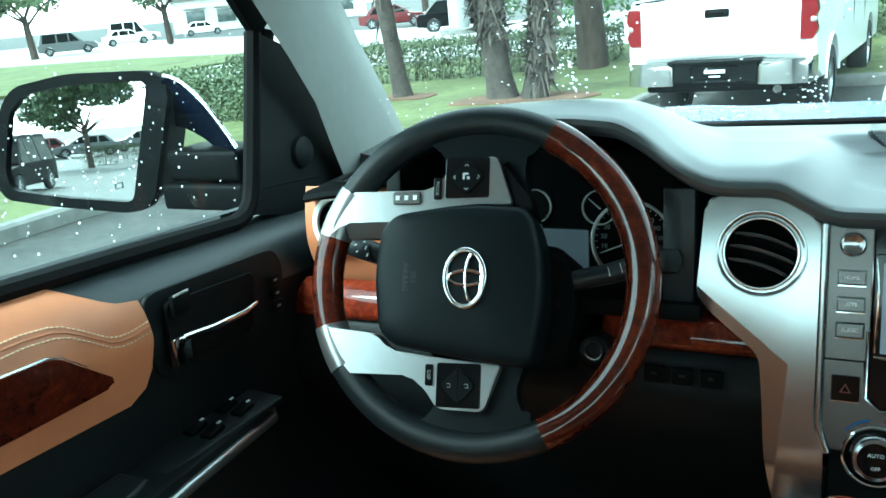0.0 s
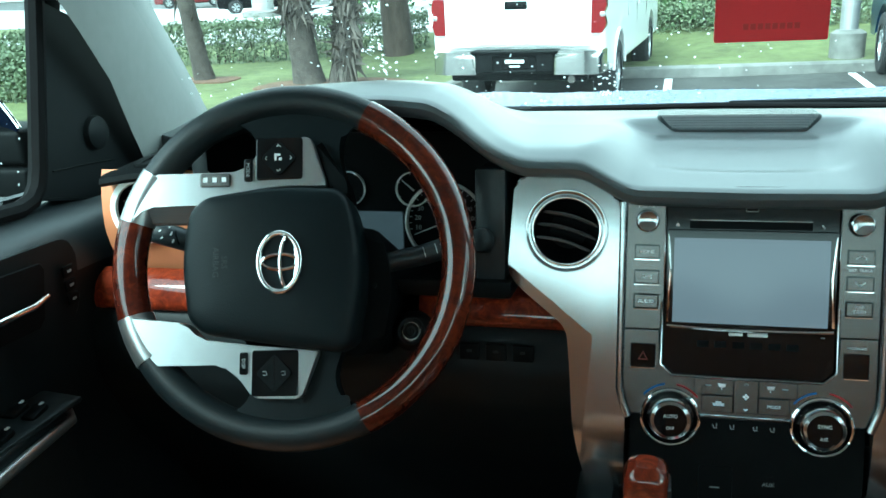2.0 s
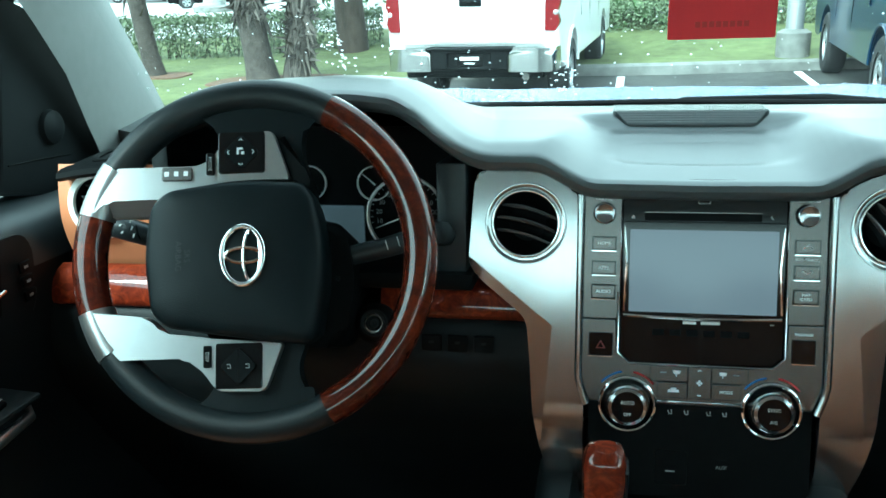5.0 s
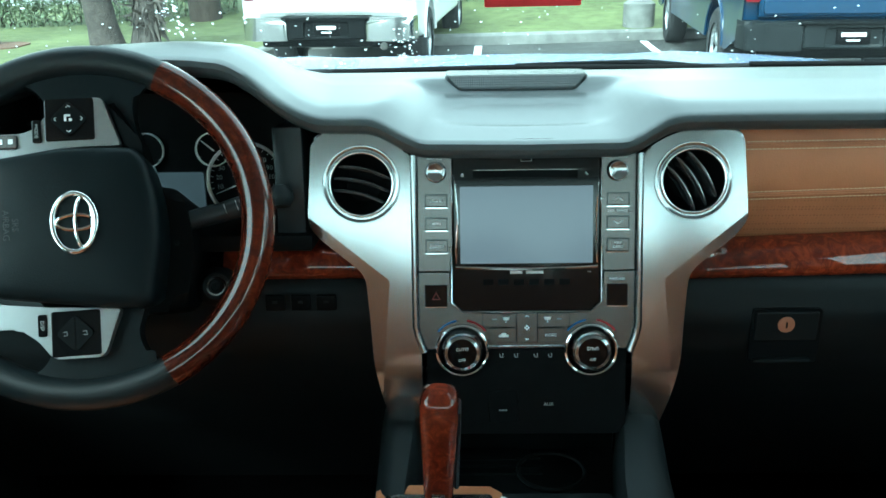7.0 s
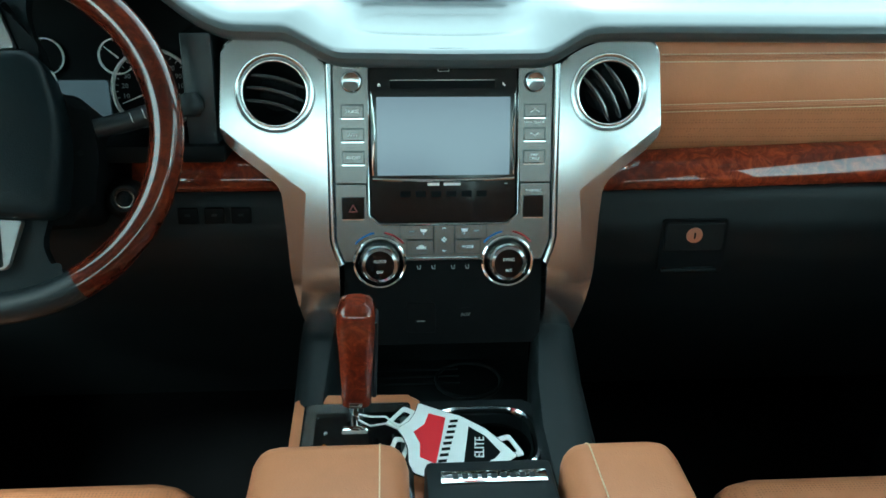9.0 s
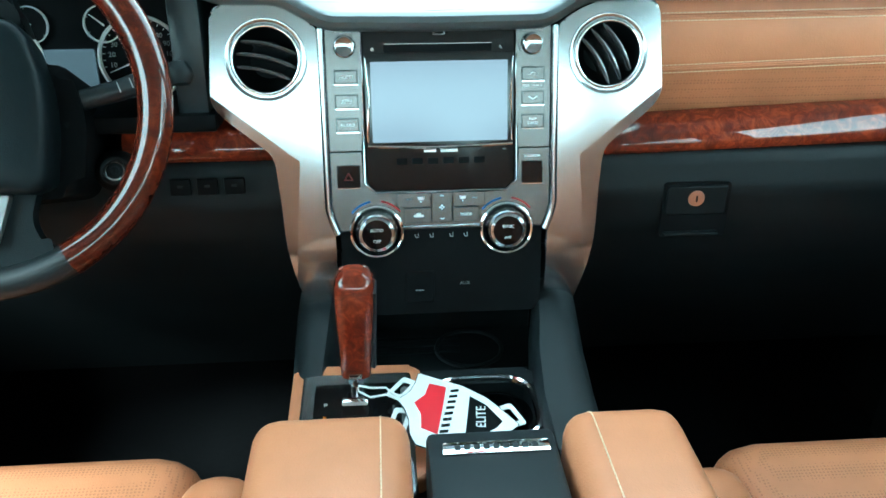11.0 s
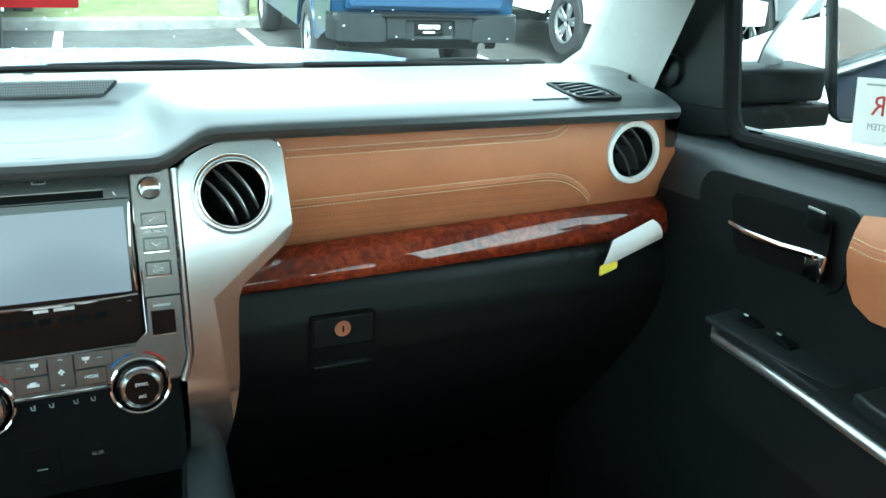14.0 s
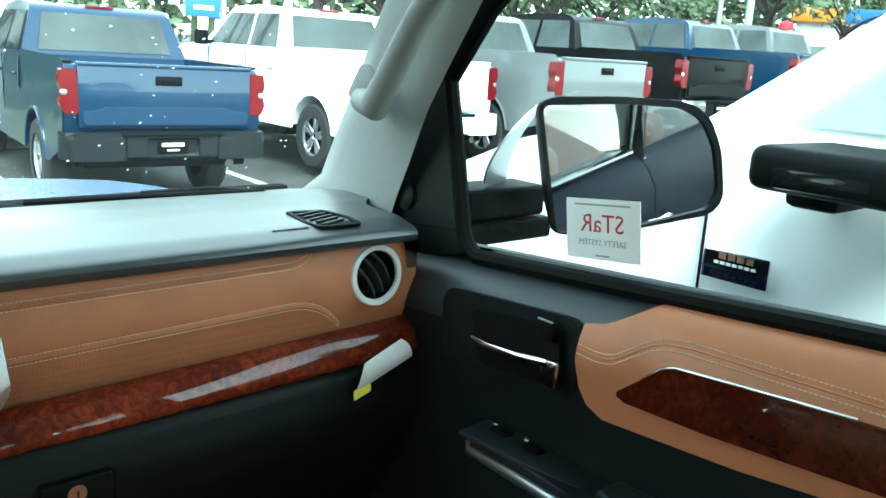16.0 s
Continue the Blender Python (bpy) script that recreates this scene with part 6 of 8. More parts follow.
for i in range(8):
    x, y = 0.0045 - 0.0024 * i, -0.208 - 0.0100 * i
    part("text_bar", tagp([(x - 0.006, y + 0.0022), (x + 0.003, y + 0.0028), (x + 0.0024, y - 0.0018), (x - 0.0066, y - 0.0024)], 0.0010, 0.0016), M["black"], tag)
letters("ELITE", 0.0145, M["white"], tag, Matrix.Translation((0.0262, -0.018, 0.0077)) @ pose(0, 0, 0, -3.4, 0, 84))
for px, py, rot in ((-0.054, -0.196, -35), (-0.058, -0.248, -15), (0.058, -0.250, 20)):
    part("second_card", moved(cut(prism(rrect(-0.010, -0.018, 0.010, 0.018, 0.004), -0.002, -0.001), prism(rrect(-0.005, -0.011, 0.005, 0.011, 0.003), -0.01, 0.01)), pose(px, py + 0.24, 0.002, 0, 0, rot)), M["card"], tag)
for k in (0, 1):
    part("elastic_loop", tube([(-0.058, 0.021 - 0.002 * k, 0.005), (-0.072, 0.032 - 0.012 * k, 0.012), (-0.088, 0.030 - 0.016 * k, 0.014), (-0.101, 0.045 - 0.01 * k, 0.006)], 0.0011, 6), M["card"], tag, "white elastic loop")

# ---- red card hanging from the inside mirror ----
rt = thing("hanging_card", axes((0.001, -0.020, 1.665), (1, 0.06, 0), (0, 0, 1)), "red rectangular card hanging before the windscreen", "hanging card")
part("card", prism(rrect(-0.0505, -0.0615, 0.0525, 0.090, 0.002), -0.001, 0.001), M["red"], rt, "red card")
for i in range(8):
    part("text_bar", box(0.0048, 0.0055, 0.0004, c=(-0.022 + 0.0066 * i, -0.0475, 0.0012)), M["redmark"], rt)
mi = thing("inside_mirror", pose(0.0, 0.02, 1.86), "black inside mirror on a stalk", "inside mirror")
wpart("shell", moved(box(0.24, 0.035, 0.065, 0.015, 3), pose(0, 0.0, 1.86, -8)), M["black"], mi)
wpart("stalk", tube([(0, 0.01, 1.87), (0, 0.06, 1.90), (0, 0.10, 1.91)], 0.008, 8), M["black"], mi)
wpart("cord", tube([(0.0, -0.020, 1.755), (0.0, -0.012, 1.83)], 0.0008, 5), M["rubber"], mi)

# ---- peeling sticker on the passenger's wood strip ----
stk = thing("peeling_sticker", pose(0.73, -0.04, 1.29), "white peeling sticker with a yellow corner", "sticker")


def curl(u, v):
    k = v * 2.3
    a = Vector((0.705, -0.020, 1.300)) + Vector((0.060, -0.003, 0.026)) * u
    return a + Vector((0.012 * v - 0.030 * v * (1 - u), -0.016 * math.sin(k) * (0.4 + 0.6 * u), -0.015 * (1 - math.cos(k)) - 0.014 * v * (1 - u)))


wpart("paper", sheet(curl, span(0, 1, 12), span(0, 1, 12), 0.0004), M["card"], stk, "curled white paper")
wpart("yellow_corner", moved(prism(rounded([(-0.016, -0.007), (0.014, -0.002), (0.017, 0.008), (-0.012, 0.006)], 0.003), -0.0004, 0.0004), axes((0.684, -0.045, 1.270), (1, 0, 0.10), (0.0, 0.4, 1))), M["yellow"], stk, "yellow corner")
wpart("clear_film", moved(prism(rrect(-0.035, -0.014, 0.035, 0.014, 0.004), 0, 0.0006), axes((0.690, -0.0135, 1.297), (1, 0, 0.05), (0, 0.1, 1))), M["pane"], stk)

# ---- sign on the passenger's window ----
sg = thing("window_sign", axes((0.862, -0.282, 1.528), (0, 1, -0.12), (-0.03, 0.02, 1)), "white safety notice stuck to the passenger window, seen from behind", "sign")
part("sheet", prism(rrect(-0.056, -0.038, 0.056, 0.037, 0.001), -0.0006, 0.0006), M["card"], sg, "white paper sheet")
for side in (-1, 1):
    letters("STaR", 0.032, M["redmark"], sg, Matrix.Translation((0, 0.006, 0.0008 * side)))
    letters("SAFETY SYSTEM", 0.0105, M["dimmark"], sg, Matrix.Translation((0, -0.017, 0.0008 * side)))
    part("text_bar", box(0.085, 0.0022, 0.0002, c=(0, 0.030, 0.0008 * side)), M["dimmark"], sg)
    part("text_bar", box(0.022, 0.0022, 0.0002, c=(0, -0.033, 0.0008 * side)), M["dimmark"], sg)


# ---- our own bonnet, wipers and outside mirrors ----
bon = thing("bonnet", pose(0, 1.2, 1.2), "blue bonnet beaded with rain", "bonnet")


def bonnet_z(x, y):
    return interp(y, [(0.6, 1.418), (0.75, 1.405), (1.2, 1.372), (1.5, 1.340), (1.7, 1.30), (1.85, 1.22), (1.92, 1.05)]) - 0.035 * abs(x / 0.9) ** 2.5 + 0.012 * smooth((abs(x) - 0.35) / 0.2) - 0.006


wpart("panel", sheet(lambda u, v: (-0.92 + 1.84 * u, 0.62 + 1.30 * v, bonnet_z(-0.92 + 1.84 * u, 0.62 + 1.30 * v)), span(0, 1, 33), span(0, 1, 25)), M["bonnet"], bon, "painted panel, its blue lightened for reflected sky")
for s in (-1, 1):
    wpart("wing", sheet(lambda u, v: (s * (0.92 + 0.06 * v), 0.45 + 1.45 * u, bonnet_z(0.92, 0.62 + 1.25 * u) - 0.6 * v * v - 0.02), span(0, 1, 14), span(0, 1, 6)), M["blue"], bon)
wpart("cowl", sheet(lambda u, v: (-0.93 + 1.86 * u, 0.52 + 0.14 * v, 1.425 - 0.02 * v), span(0, 1, 12), span(0, 1, 4)), M["black"], bon, "black cowl")
dm = bmesh.new()
rng = random.Random(8)
for i in range(1100):
    x, y = rng.uniform(-0.9, 0.9), 0.64 + 1.1 * rng.random() ** 1.2
    drop(dm, (x, y, bonnet_z(x, y) + 0.001), (0, 0, 1), rng.choice((0.002, 0.0025, 0.003, 0.004)))
rd = part("raindrops", dm, M["bead"], None)
tagged(rd, "beads of rain on the bonnet", "raindrops", kind="stuff")
wip = thing("wiper", pose(0.2, 0.55, 1.44), "black windscreen wiper lying on the cowl", "wiper", "windscreen wipers")
wpart("blade", tube([(-0.30, 0.535, 1.447), (0.0, 0.548, 1.449), (0.36, 0.525, 1.448)], 0.005, 8), M["rubber"], wip)
wpart("arm", tube([(0.45, 0.585, 1.43), (0.25, 0.56, 1.452), (0.02, 0.55, 1.450)], 0.006, 8), M["black"], wip)
wip = thing("wiper", pose(0.7, 0.5, 1.44), "black windscreen wiper lying on the cowl", "wiper", "windscreen wipers")
wpart("blade", tube([(0.42, 0.525, 1.452), (0.58, 0.50, 1.455), (0.80, 0.43, 1.462)], 0.005, 8), M["rubber"], wip)
wpart("arm", tube([(0.86, 0.52, 1.44), (0.72, 0.485, 1.462), (0.60, 0.497, 1.458)], 0.006, 8), M["black"], wip)


def side_mirror(o, n, glass_poly, house_poly, s, label, arm):
    n = Vector(n).normalized()
    u = Vector((0, 0, 1)).cross(n).normalized()
    m = axes(o, u, n.cross(u))
    t = thing("side_mirror", m, label, "side mirror", "outside mirrors")
    house = rounded(house_poly, 0.02, 4)
    bm = prism(house, -0.10, -0.002, 0.0)
    c = Vector((sum(p[0] for p in house) / len(house), sum(p[1] for p in house) / len(house), 0))
    for v in bm.verts:
        if v.co.z < -0.05:
            v.co.x = c.x + (v.co.x - c.x) * 0.72 + (0.03 if s < 0 else -0.03)
            v.co.y = c.y + (v.co.y - c.y) * 0.78
    bmesh.ops.bevel(bm, geom=[e for e in bm.edges if e.is_manifold and e.calc_face_angle(0) > 0.5], offset=0.012, segments=3, affect="EDGES", profile=0.5)
    part("housing", bm, M["black"], t, "black mirror housing")
    part("rim", cut(prism(house, -0.012, 0.006, 0.003), prism(rounded(glass_poly, 0.014, 4), -0.05, 0.05)), M["black"], t, "black mirror rim")
    part("mirror_glass", prism(rounded(glass_poly, 0.014, 4), -0.004, -0.001), M["mirror"], t, "mirror glass")
    wp = wpart("arm", arm, M["black"], t, "black mirror arm")
    return t, m


def arm_bm(sg, x0, x1, y0, z_up, z_mid, z_low):
    """A mirror's arm: an upper block and a wider foot with a joint between them."""
    bm = box(abs(x1 - x0) - 0.010, 0.085, z_up - z_mid - 0.003, 0.008, 3, c=(sg * ((x0 + x1) / 2 - 0.003), y0 + 0.045, (z_up + z_mid + 0.003) / 2))
    foot = box(abs(x1 - x0) + 0.010, 0.095, z_mid - z_low, 0.007, 3, c=(sg * ((x0 + x1) / 2 + 0.003), y0 + 0.044, (z_mid + z_low) / 2))
    me = bpy.data.meshes.new("foot")
    foot.to_mesh(me)
    bm.from_mesh(me)
    return bm


side_mirror((1.15, -0.12, 1.57), (-0.561, -0.827, 0.022), [(a * 1.06, b * 1.05) for a, b in [(-0.155, 0.083), (-0.034, 0.091), (0.054, 0.090), (0.088, 0.074), (0.112, 0.033), (0.126, -0.029), (0.116, -0.058), (0.007, -0.089), (-0.118, -0.105)]],
            [(-0.172, 0.088), (-0.147, 0.101), (-0.04, 0.107), (0.063, 0.105), (0.102, 0.089), (0.130, 0.033), (0.143, -0.042), (0.129, -0.070), (0.008, -0.098), (-0.132, -0.114)], 1,
            "black outside mirror reflecting the dark blue flank", arm_bm(1, 0.945, 1.135, 0.045, 1.516, 1.461, 1.424))
rsh = thing("mirror_cap", pose(1.05, 0.05, 1.58), "satin grey cap on the passenger's mirror", "mirror cap")
wpart("shell", sheet(lambda u, v: (0.985 + 0.105 * u ** 1.4 + 0.05 * v * (1 - u) + 0.05 * v, 0.06 - 0.02 * u + 0.05 * v, 1.525 + 0.135 * u ** 0.75 - 0.015 * v), span(0, 1, 12), span(0, 1, 6), 0.004), M["alloy"], rsh, "satin grey shell")
tL, mL = side_mirror((-1.2, 0.03, 1.52), (0.30, -0.95, 0.06), [(0.130, 0.092), (0.075, -0.092), (-0.039, -0.078), (-0.132, -0.060), (-0.134, -0.027), (-0.108, 0.061), (-0.077, 0.087), (-0.003, 0.096)][::-1],
                     [(0.139, 0.107), (0.165, 0.083), (0.108, -0.101), (0.067, -0.109), (-0.061, -0.091), (-0.148, -0.074), (-0.153, -0.044), (-0.122, 0.071), (-0.094, 0.100), (0.0, 0.113)][::-1], -1,
                     "black outside mirror beaded with rain reflecting a tree", arm_bm(-1, 0.925, 1.075, 0.065, 1.504, 1.453, 1.412))
part("heater_mark", tube([(0.045, -0.070, 0.0), (0.058, -0.068, 0.0), (0.058, -0.060, 0.0), (0.046, -0.062, 0.0)], 0.0007, 6, closed=True), M["black"], tL)
cap = thing("mirror_cap", pose(-1.0, 0.12, 1.55), "dark glossy cap on the driver's mirror", "mirror cap")
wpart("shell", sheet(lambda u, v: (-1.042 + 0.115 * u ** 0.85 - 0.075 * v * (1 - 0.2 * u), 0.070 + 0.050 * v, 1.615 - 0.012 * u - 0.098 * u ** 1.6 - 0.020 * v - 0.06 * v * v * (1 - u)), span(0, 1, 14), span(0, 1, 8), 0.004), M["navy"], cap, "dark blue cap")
wpart("chrome_line", tube([(-1.040 + 0.115 * u ** 0.85, 0.068, 1.618 - 0.012 * u - 0.098 * u ** 1.6) for u in span(0, 1, 14)], 0.0032, 8), M["chrome"], cap)
dm = bmesh.new()
rng = random.Random(11)
for i in range(80):
    drop(dm, mL @ Vector((rng.uniform(-0.12, 0.09), rng.uniform(-0.08, 0.08), 0.0)), mL.to_3x3() @ Vector((0, 0, 1)), rng.choice((0.0007, 0.001, 0.0014, 0.002)))
rd = part("raindrops", dm, M["drop"], None)
tagged(rd, "raindrops on the driver's mirror", "raindrops", kind="stuff")


# ---- ground ----
def ground_z(x, y):
    """The lot falls gently away before us and climbs to the far row."""
    fall = -0.0072 + 0.0045 * smooth((x - 0.5) / 3.5) if y > 0 else 0.012
    return fall * max(-30.0, min(22.0, y)) + 0.048 * max(0.0, min(20.0, x - 4.5)) * smooth((y - 1) / 4)


gx = [-1500, -300, -120, -60, -30, -15, -8, 0, 0.5, 1.2, 2, 3, 4, 4.5, 7, 10, 15, 20, 24.5, 40, 90, 300, 1500]
gy = [-1500, -300, -80, -30, -10, 0, 1, 2, 3, 4, 5, 8, 14, 22, 40, 90, 300, 1500]
bm = bmesh.new()
gg = [[bm.verts.new((x, y, ground_z(x, y))) for y in gy] for x in gx]
for i in range(len(gx) - 1):
    for j in range(len(gy) - 1):
        bm.faces.new((gg[i][j], gg[i + 1][j], gg[i + 1][j + 1], gg[i][j + 1]))
gr = part("ground", bm, M["asphalt"])
tagged(gr, "wet grey asphalt of the parking lot", "ground", kind="structure")


def patch(name, poly, h, material, label, category="lawn"):
    """A raised bed with a sloped top that follows the ground."""
    bm = prism(poly, 0, h, 0.02)
    for v in bm.verts:
        v.co.z += ground_z(v.co.x, v.co.y) - (0.05 if v.co.z < h * 0.5 else 0)
    return tagged(part(name, bm, material), label, category, kind="structure")


def kerb_line(pts, label):
    bm = bmesh.new()
    rr = []
    P = [Vector((x, y, 0)) for x, y in pts]
    for i, p in enumerate(P):
        d = (P[min(i + 1, len(P) - 1)] - P[max(i - 1, 0)]).normalized()
        s = Vector((-d.y, d.x, 0))
        g = ground_z(p.x, p.y)
        rr.append([bm.verts.new(p + s * a + Vector((0, 0, g + b))) for a, b in ((-0.09, -0.05), (-0.08, 0.12), (-0.05, 0.15), (0.08, 0.15), (0.09, -0.05))])
    for a, b in zip(rr, rr[1:]):
        for i in range(4):
            bm.faces.new((a[i], a[i + 1], b[i + 1], b[i]))
    return tagged(part("kerb", bm, M["kerb"]), label, "kerb", kind="structure")


front_kerb = [(-6.9, 3.0), (-6.85, 4.6), (-6.4, 6.4), (-5.2, 7.7), (-4.0, 8.4), (-3.45, 9.1), (-3.0, 10.2), (-2.85, 11.4), (-2.4, 12.2), (-1.0, 12.45), (4.0, 12.4), (14.0, 12.2), (26.0, 12.2)]
kerb_line(front_kerb, "weathered concrete kerb round the lawn")
kerb_line([(-6.9, 3.0), (-7.2, 1.5), (-8.2, 0.6), (-12, 0.2), (-22, 0.0)], "weathered concrete kerb beside the lane")
lawn = front_kerb + [(26.0, 16.5), (-2.0, 18.0), (-16, 18.0), (-22, 12.0), (-22, 0.1), (-12, 0.3), (-8.2, 0.7), (-7.2, 1.6)]
patch("lawn", lawn, 0.13, M["grass"], "short green lawn")
patch("lawn", [(-24, 16), (-22, 30), (-36, 34), (-60, 36), (-60, 16)], 0.10, M["grass"], "green verge beside the road")
patch("road", [(-22, 18.6), (26, 17.2), (40, 40), (-20, 44), (-110, 90), (-110, 30), (-61, 36.5), (-36, 34.5), (-23, 30.6)], 0.03, M["concrete"], "wet road beyond the lawn, paled for sky glare", "road")
patch("mulch_bed", rounded([(-5.9, 10.7), (-3.9, 10.8), (-3.5, 11.5), (-4.4, 12.0), (-5.8, 11.7)], 0.3), 0.15, M["mulch"], "brown mulch round the trunks", "mulch")
patch("mulch_bed", rounded([(-7.8, 11.7), (-6.7, 11.6), (-6.7, 12.4), (-7.8, 12.5)], 0.25), 0.15, M["mulch"], "brown mulch round the trunk", "mulch")


def stripe(x0, y0, x1, y1, w=0.11):
    d = Vector((x1 - x0, y1 - y0, 0)).normalized()
    s = Vector((-d.y, d.x, 0)) * w / 2
    bm = bmesh.new()
    vs = []
    n = 8
    for t in span(0, 1, n):
        p = Vector((x0 + (x1 - x0) * t, y0 + (y1 - y0) * t, 0))
        vs.append([bm.verts.new(q + Vector((0, 0, ground_z(q.x, q.y) + 0.006))) for q in (p - s, p + s)])
    for a, b in zip(vs, vs[1:]):
        bm.faces.new((a[0], a[1], b[1], b[0]))
    return tagged(part("bay_line", bm, M["line"]), "worn white parking bay line", "road marking", "parking bay lines", "structure")


for x in (-2.75, -0.05, 2.45, 5.05, 8.0, 10.5, 13.4):
    stripe(x, 6.2, x + 0.25, 12.2)
for x in (-1.35, 1.32, 4.1):
    stripe(x, -3.5, x, 2.0)


# ---- vehicles ----
def wheel_part(parent, x, y, z, r=0.40, w=0.26, rim=None):
    t = part("wheel", moved(lathe([(r * 0.60, -w / 2), (r * 0.90, -w / 2), (r * 0.98, -w / 2 + 0.03), (r, -w / 4), (r, w / 4), (r * 0.98, w / 2 - 0.03), (r * 0.90, w / 2), (r * 0.60, w / 2)], 28), pose(0, 0, 0, 0, 90, 0)), M["tyre"], parent, "black tyre", pose(x, y, z))
    sg = 1 if x > 0 else -1
    part("rim", moved(lathe([(r * 0.62, -w / 2 + 0.02), (r * 0.60, w / 2 - 0.05), (r * 0.5, w / 2 - 0.09), (0, w / 2 - 0.08)], 24), pose(0, 0, 0, 0, 90 * sg, 0)), M["black"], t)
    for k in range(5):
        a = 72 * k
        part("spoke", moved(box(0.03, r * 0.13, r * 0.52, 0.01, 1, c=(sg * (w / 2 - 0.05), 0, r * 0.33)), pose(0, 0, 0, a, 0, 0)), rim or M["alloy"], t)
        part("spoke", moved(box(0.03, r * 0.13, r * 0.52, 0.01, 1, c=(sg * (w / 2 - 0.05), 0, r * 0.33)), pose(0, 0, 0, a + 20, 0, 0)), rim or M["alloy"], t)
    part("rim_edge", moved(lathe([(r * 0.62, w / 2 - 0.035), (r * 0.63, w / 2 - 0.015), (r * 0.57, w / 2 - 0.02), (r * 0.56, w / 2 - 0.05)], 28), pose(0, 0, 0, 0, 90 * sg, 0)), rim or M["alloy"], t)


def pickup(x, y, z, colour, label, bumper, plate=True, turn=0.0, side=None):
    """A full-size pickup, its tail at the origin and its nose along y."""
    p = thing("pickup_truck", pose(x, y, z, 0, 0, turn) @ Matrix.Diagonal((1, 1, 1.055 if side is None else 1.0, 1)), label, "pickup truck", "parked pickups")
    prof = [(0.05, 0.72), (0.02, 0.90), (0.02, 1.33), (0.06, 1.37), (1.98, 1.39), (2.02, 1.36), (2.04, 0.98), (2.06, 1.36), (4.35, 1.37), (4.6, 1.36), (5.45, 1.26), (5.72, 1.12), (5.80, 0.75), (5.70, 0.50), (0.6, 0.50), (0.25, 0.62)]
    if side is not None:
        prof[8:13] = [(4.35, 1.37), (4.60, 1.35), (4.85, 1.30), (5.10, 1.19), (5.40, 1.10), (5.62, 0.98), (5.68, 0.75)]
    bm = prism(rounded(prof, 0.05, 3), -0.98, 0.98, 0)
    moved(bm, Matrix(((0, 0, 1, 0), (1, 0, 0, 0), (0, 1, 0, 0), (0, 0, 0, 1))))
    for v in bm.verts:
        if v.co.z > 1.1:
            v.co.x *= 1 - 0.10 * (v.co.z - 1.1)
    tools = [moved(cyl(0.47, -1.4, 1.4), Matrix.Translation((0, yy, 0.42)) @ pose(0, 0, 0, 0, 90, 0)) for yy in (1.25, 4.85)]
    tools.append(box(1.66, 1.72, 0.60, 0.02, c=(0, 1.02, 1.33)))
    bmesh.ops.bevel(bm, geom=[e for e in bm.edges if e.is_manifold and e.calc_face_angle(0) > 1.0], offset=0.045 if side is None else 0.012, segments=3, affect="EDGES", profile=0.5)
    bmesh.ops.triangulate(bm, faces=bm.faces[:])
    part("body", cut(bm, *tools), colour, p, "painted body and bed")
    green = [(2.08, 1.35), (2.28, 1.84), (2.42, 1.91), (3.0, 1.935), (3.7, 1.90), (4.42, 1.36)]
    cb = prism(rounded(green, 0.06, 3), -0.93, 0.93, 0)
    moved(cb, Matrix(((0, 0, 1, 0), (1, 0, 0, 0), (0, 1, 0, 0), (0, 0, 0, 1))))
    for v in cb.verts:
        v.co.x *= 1 - 0.34 * max(0.0, v.co.z - 1.36)
    bmesh.ops.bevel(cb, geom=[e for e in cb.edges if e.is_manifold and e.calc_face_angle(0) > 1.0], offset=0.018, segments=2, affect="EDGES", profile=0.5, clamp_overlap=True)
    bmesh.ops.triangulate(cb, faces=cb.faces[:])
    part("cab", cb, colour, p, "painted cab")

    def pane4(name, pts, off):
        bm2 = bmesh.new()
        bm2.faces.new([bm2.verts.new(q) for q in pts])
        bmesh.ops.solidify(bm2, geom=bm2.faces[:], thickness=off)
        return part(name, bm2, M["dkglass"] if side is None else M["sideglass"], p)
    pane4("rear_window", [(-0.74, 2.10, 1.43), (0.74, 2.10, 1.43), (0.66, 2.27, 1.82), (-0.66, 2.27, 1.82)], 0.03)
    pane4("windscreen", [(-0.78, 4.36, 1.42), (0.78, 4.36, 1.42), (0.68, 3.80, 1.83), (-0.68, 3.80, 1.83)], 0.03)
    for s in (-1, 1):
        xs2 = lambda zz: s * (0.945 * (1 - 0.34 * max(0.0, zz - 1.36)))
        for y0, y1, y2, y3 in ((2.22, 2.95, 2.95, 2.36), (3.02, 4.18, 3.72, 3.02)):
            pane4("side_window", [(xs2(1.41), y0, 1.41), (xs2(1.41), y1, 1.41), (xs2(1.83), y2, 1.83), (xs2(1.83), y3, 1.83)], 0.012)
        part("door_gap", box(0.008, 0.008, 0.85, c=(s * 0.968, 2.98, 0.93)), M["black"], p)
        part("door_gap", box(0.008, 0.008 if side is None else 0.003, 0.80, c=(s * 0.968, 4.12 if side is None else 4.315, 0.95)), M["black"], p)
        for yy in (2.30, 3.15):
            part("door_handle", box(0.03, 0.17, 0.035, 0.012, c=(s * 0.975, yy, 1.17)), colour if side is None else M["chrome"], p)
        tl = part("tail_lamp", rounded_box_lamp(s), M["taillight"], p, "red tail lamp")
        part("lamp_window", moved(lathe([(0.036, 0.0), (0.031, 0.008), (0.018, 0.013), (0, 0.014)], 16), Matrix.Translation((s * 0.955, -0.022, 1.13)) @ pose(0, 0, 0, 90, 0, 0)), M["alloy"], tl, "clear reversing lamp")
        if side is None:
            part("mirror", box(0.20, 0.10, 0.20, 0.03, c=(s * 1.13, 4.02, 1.48)), M["black"], p, "black door mirror")
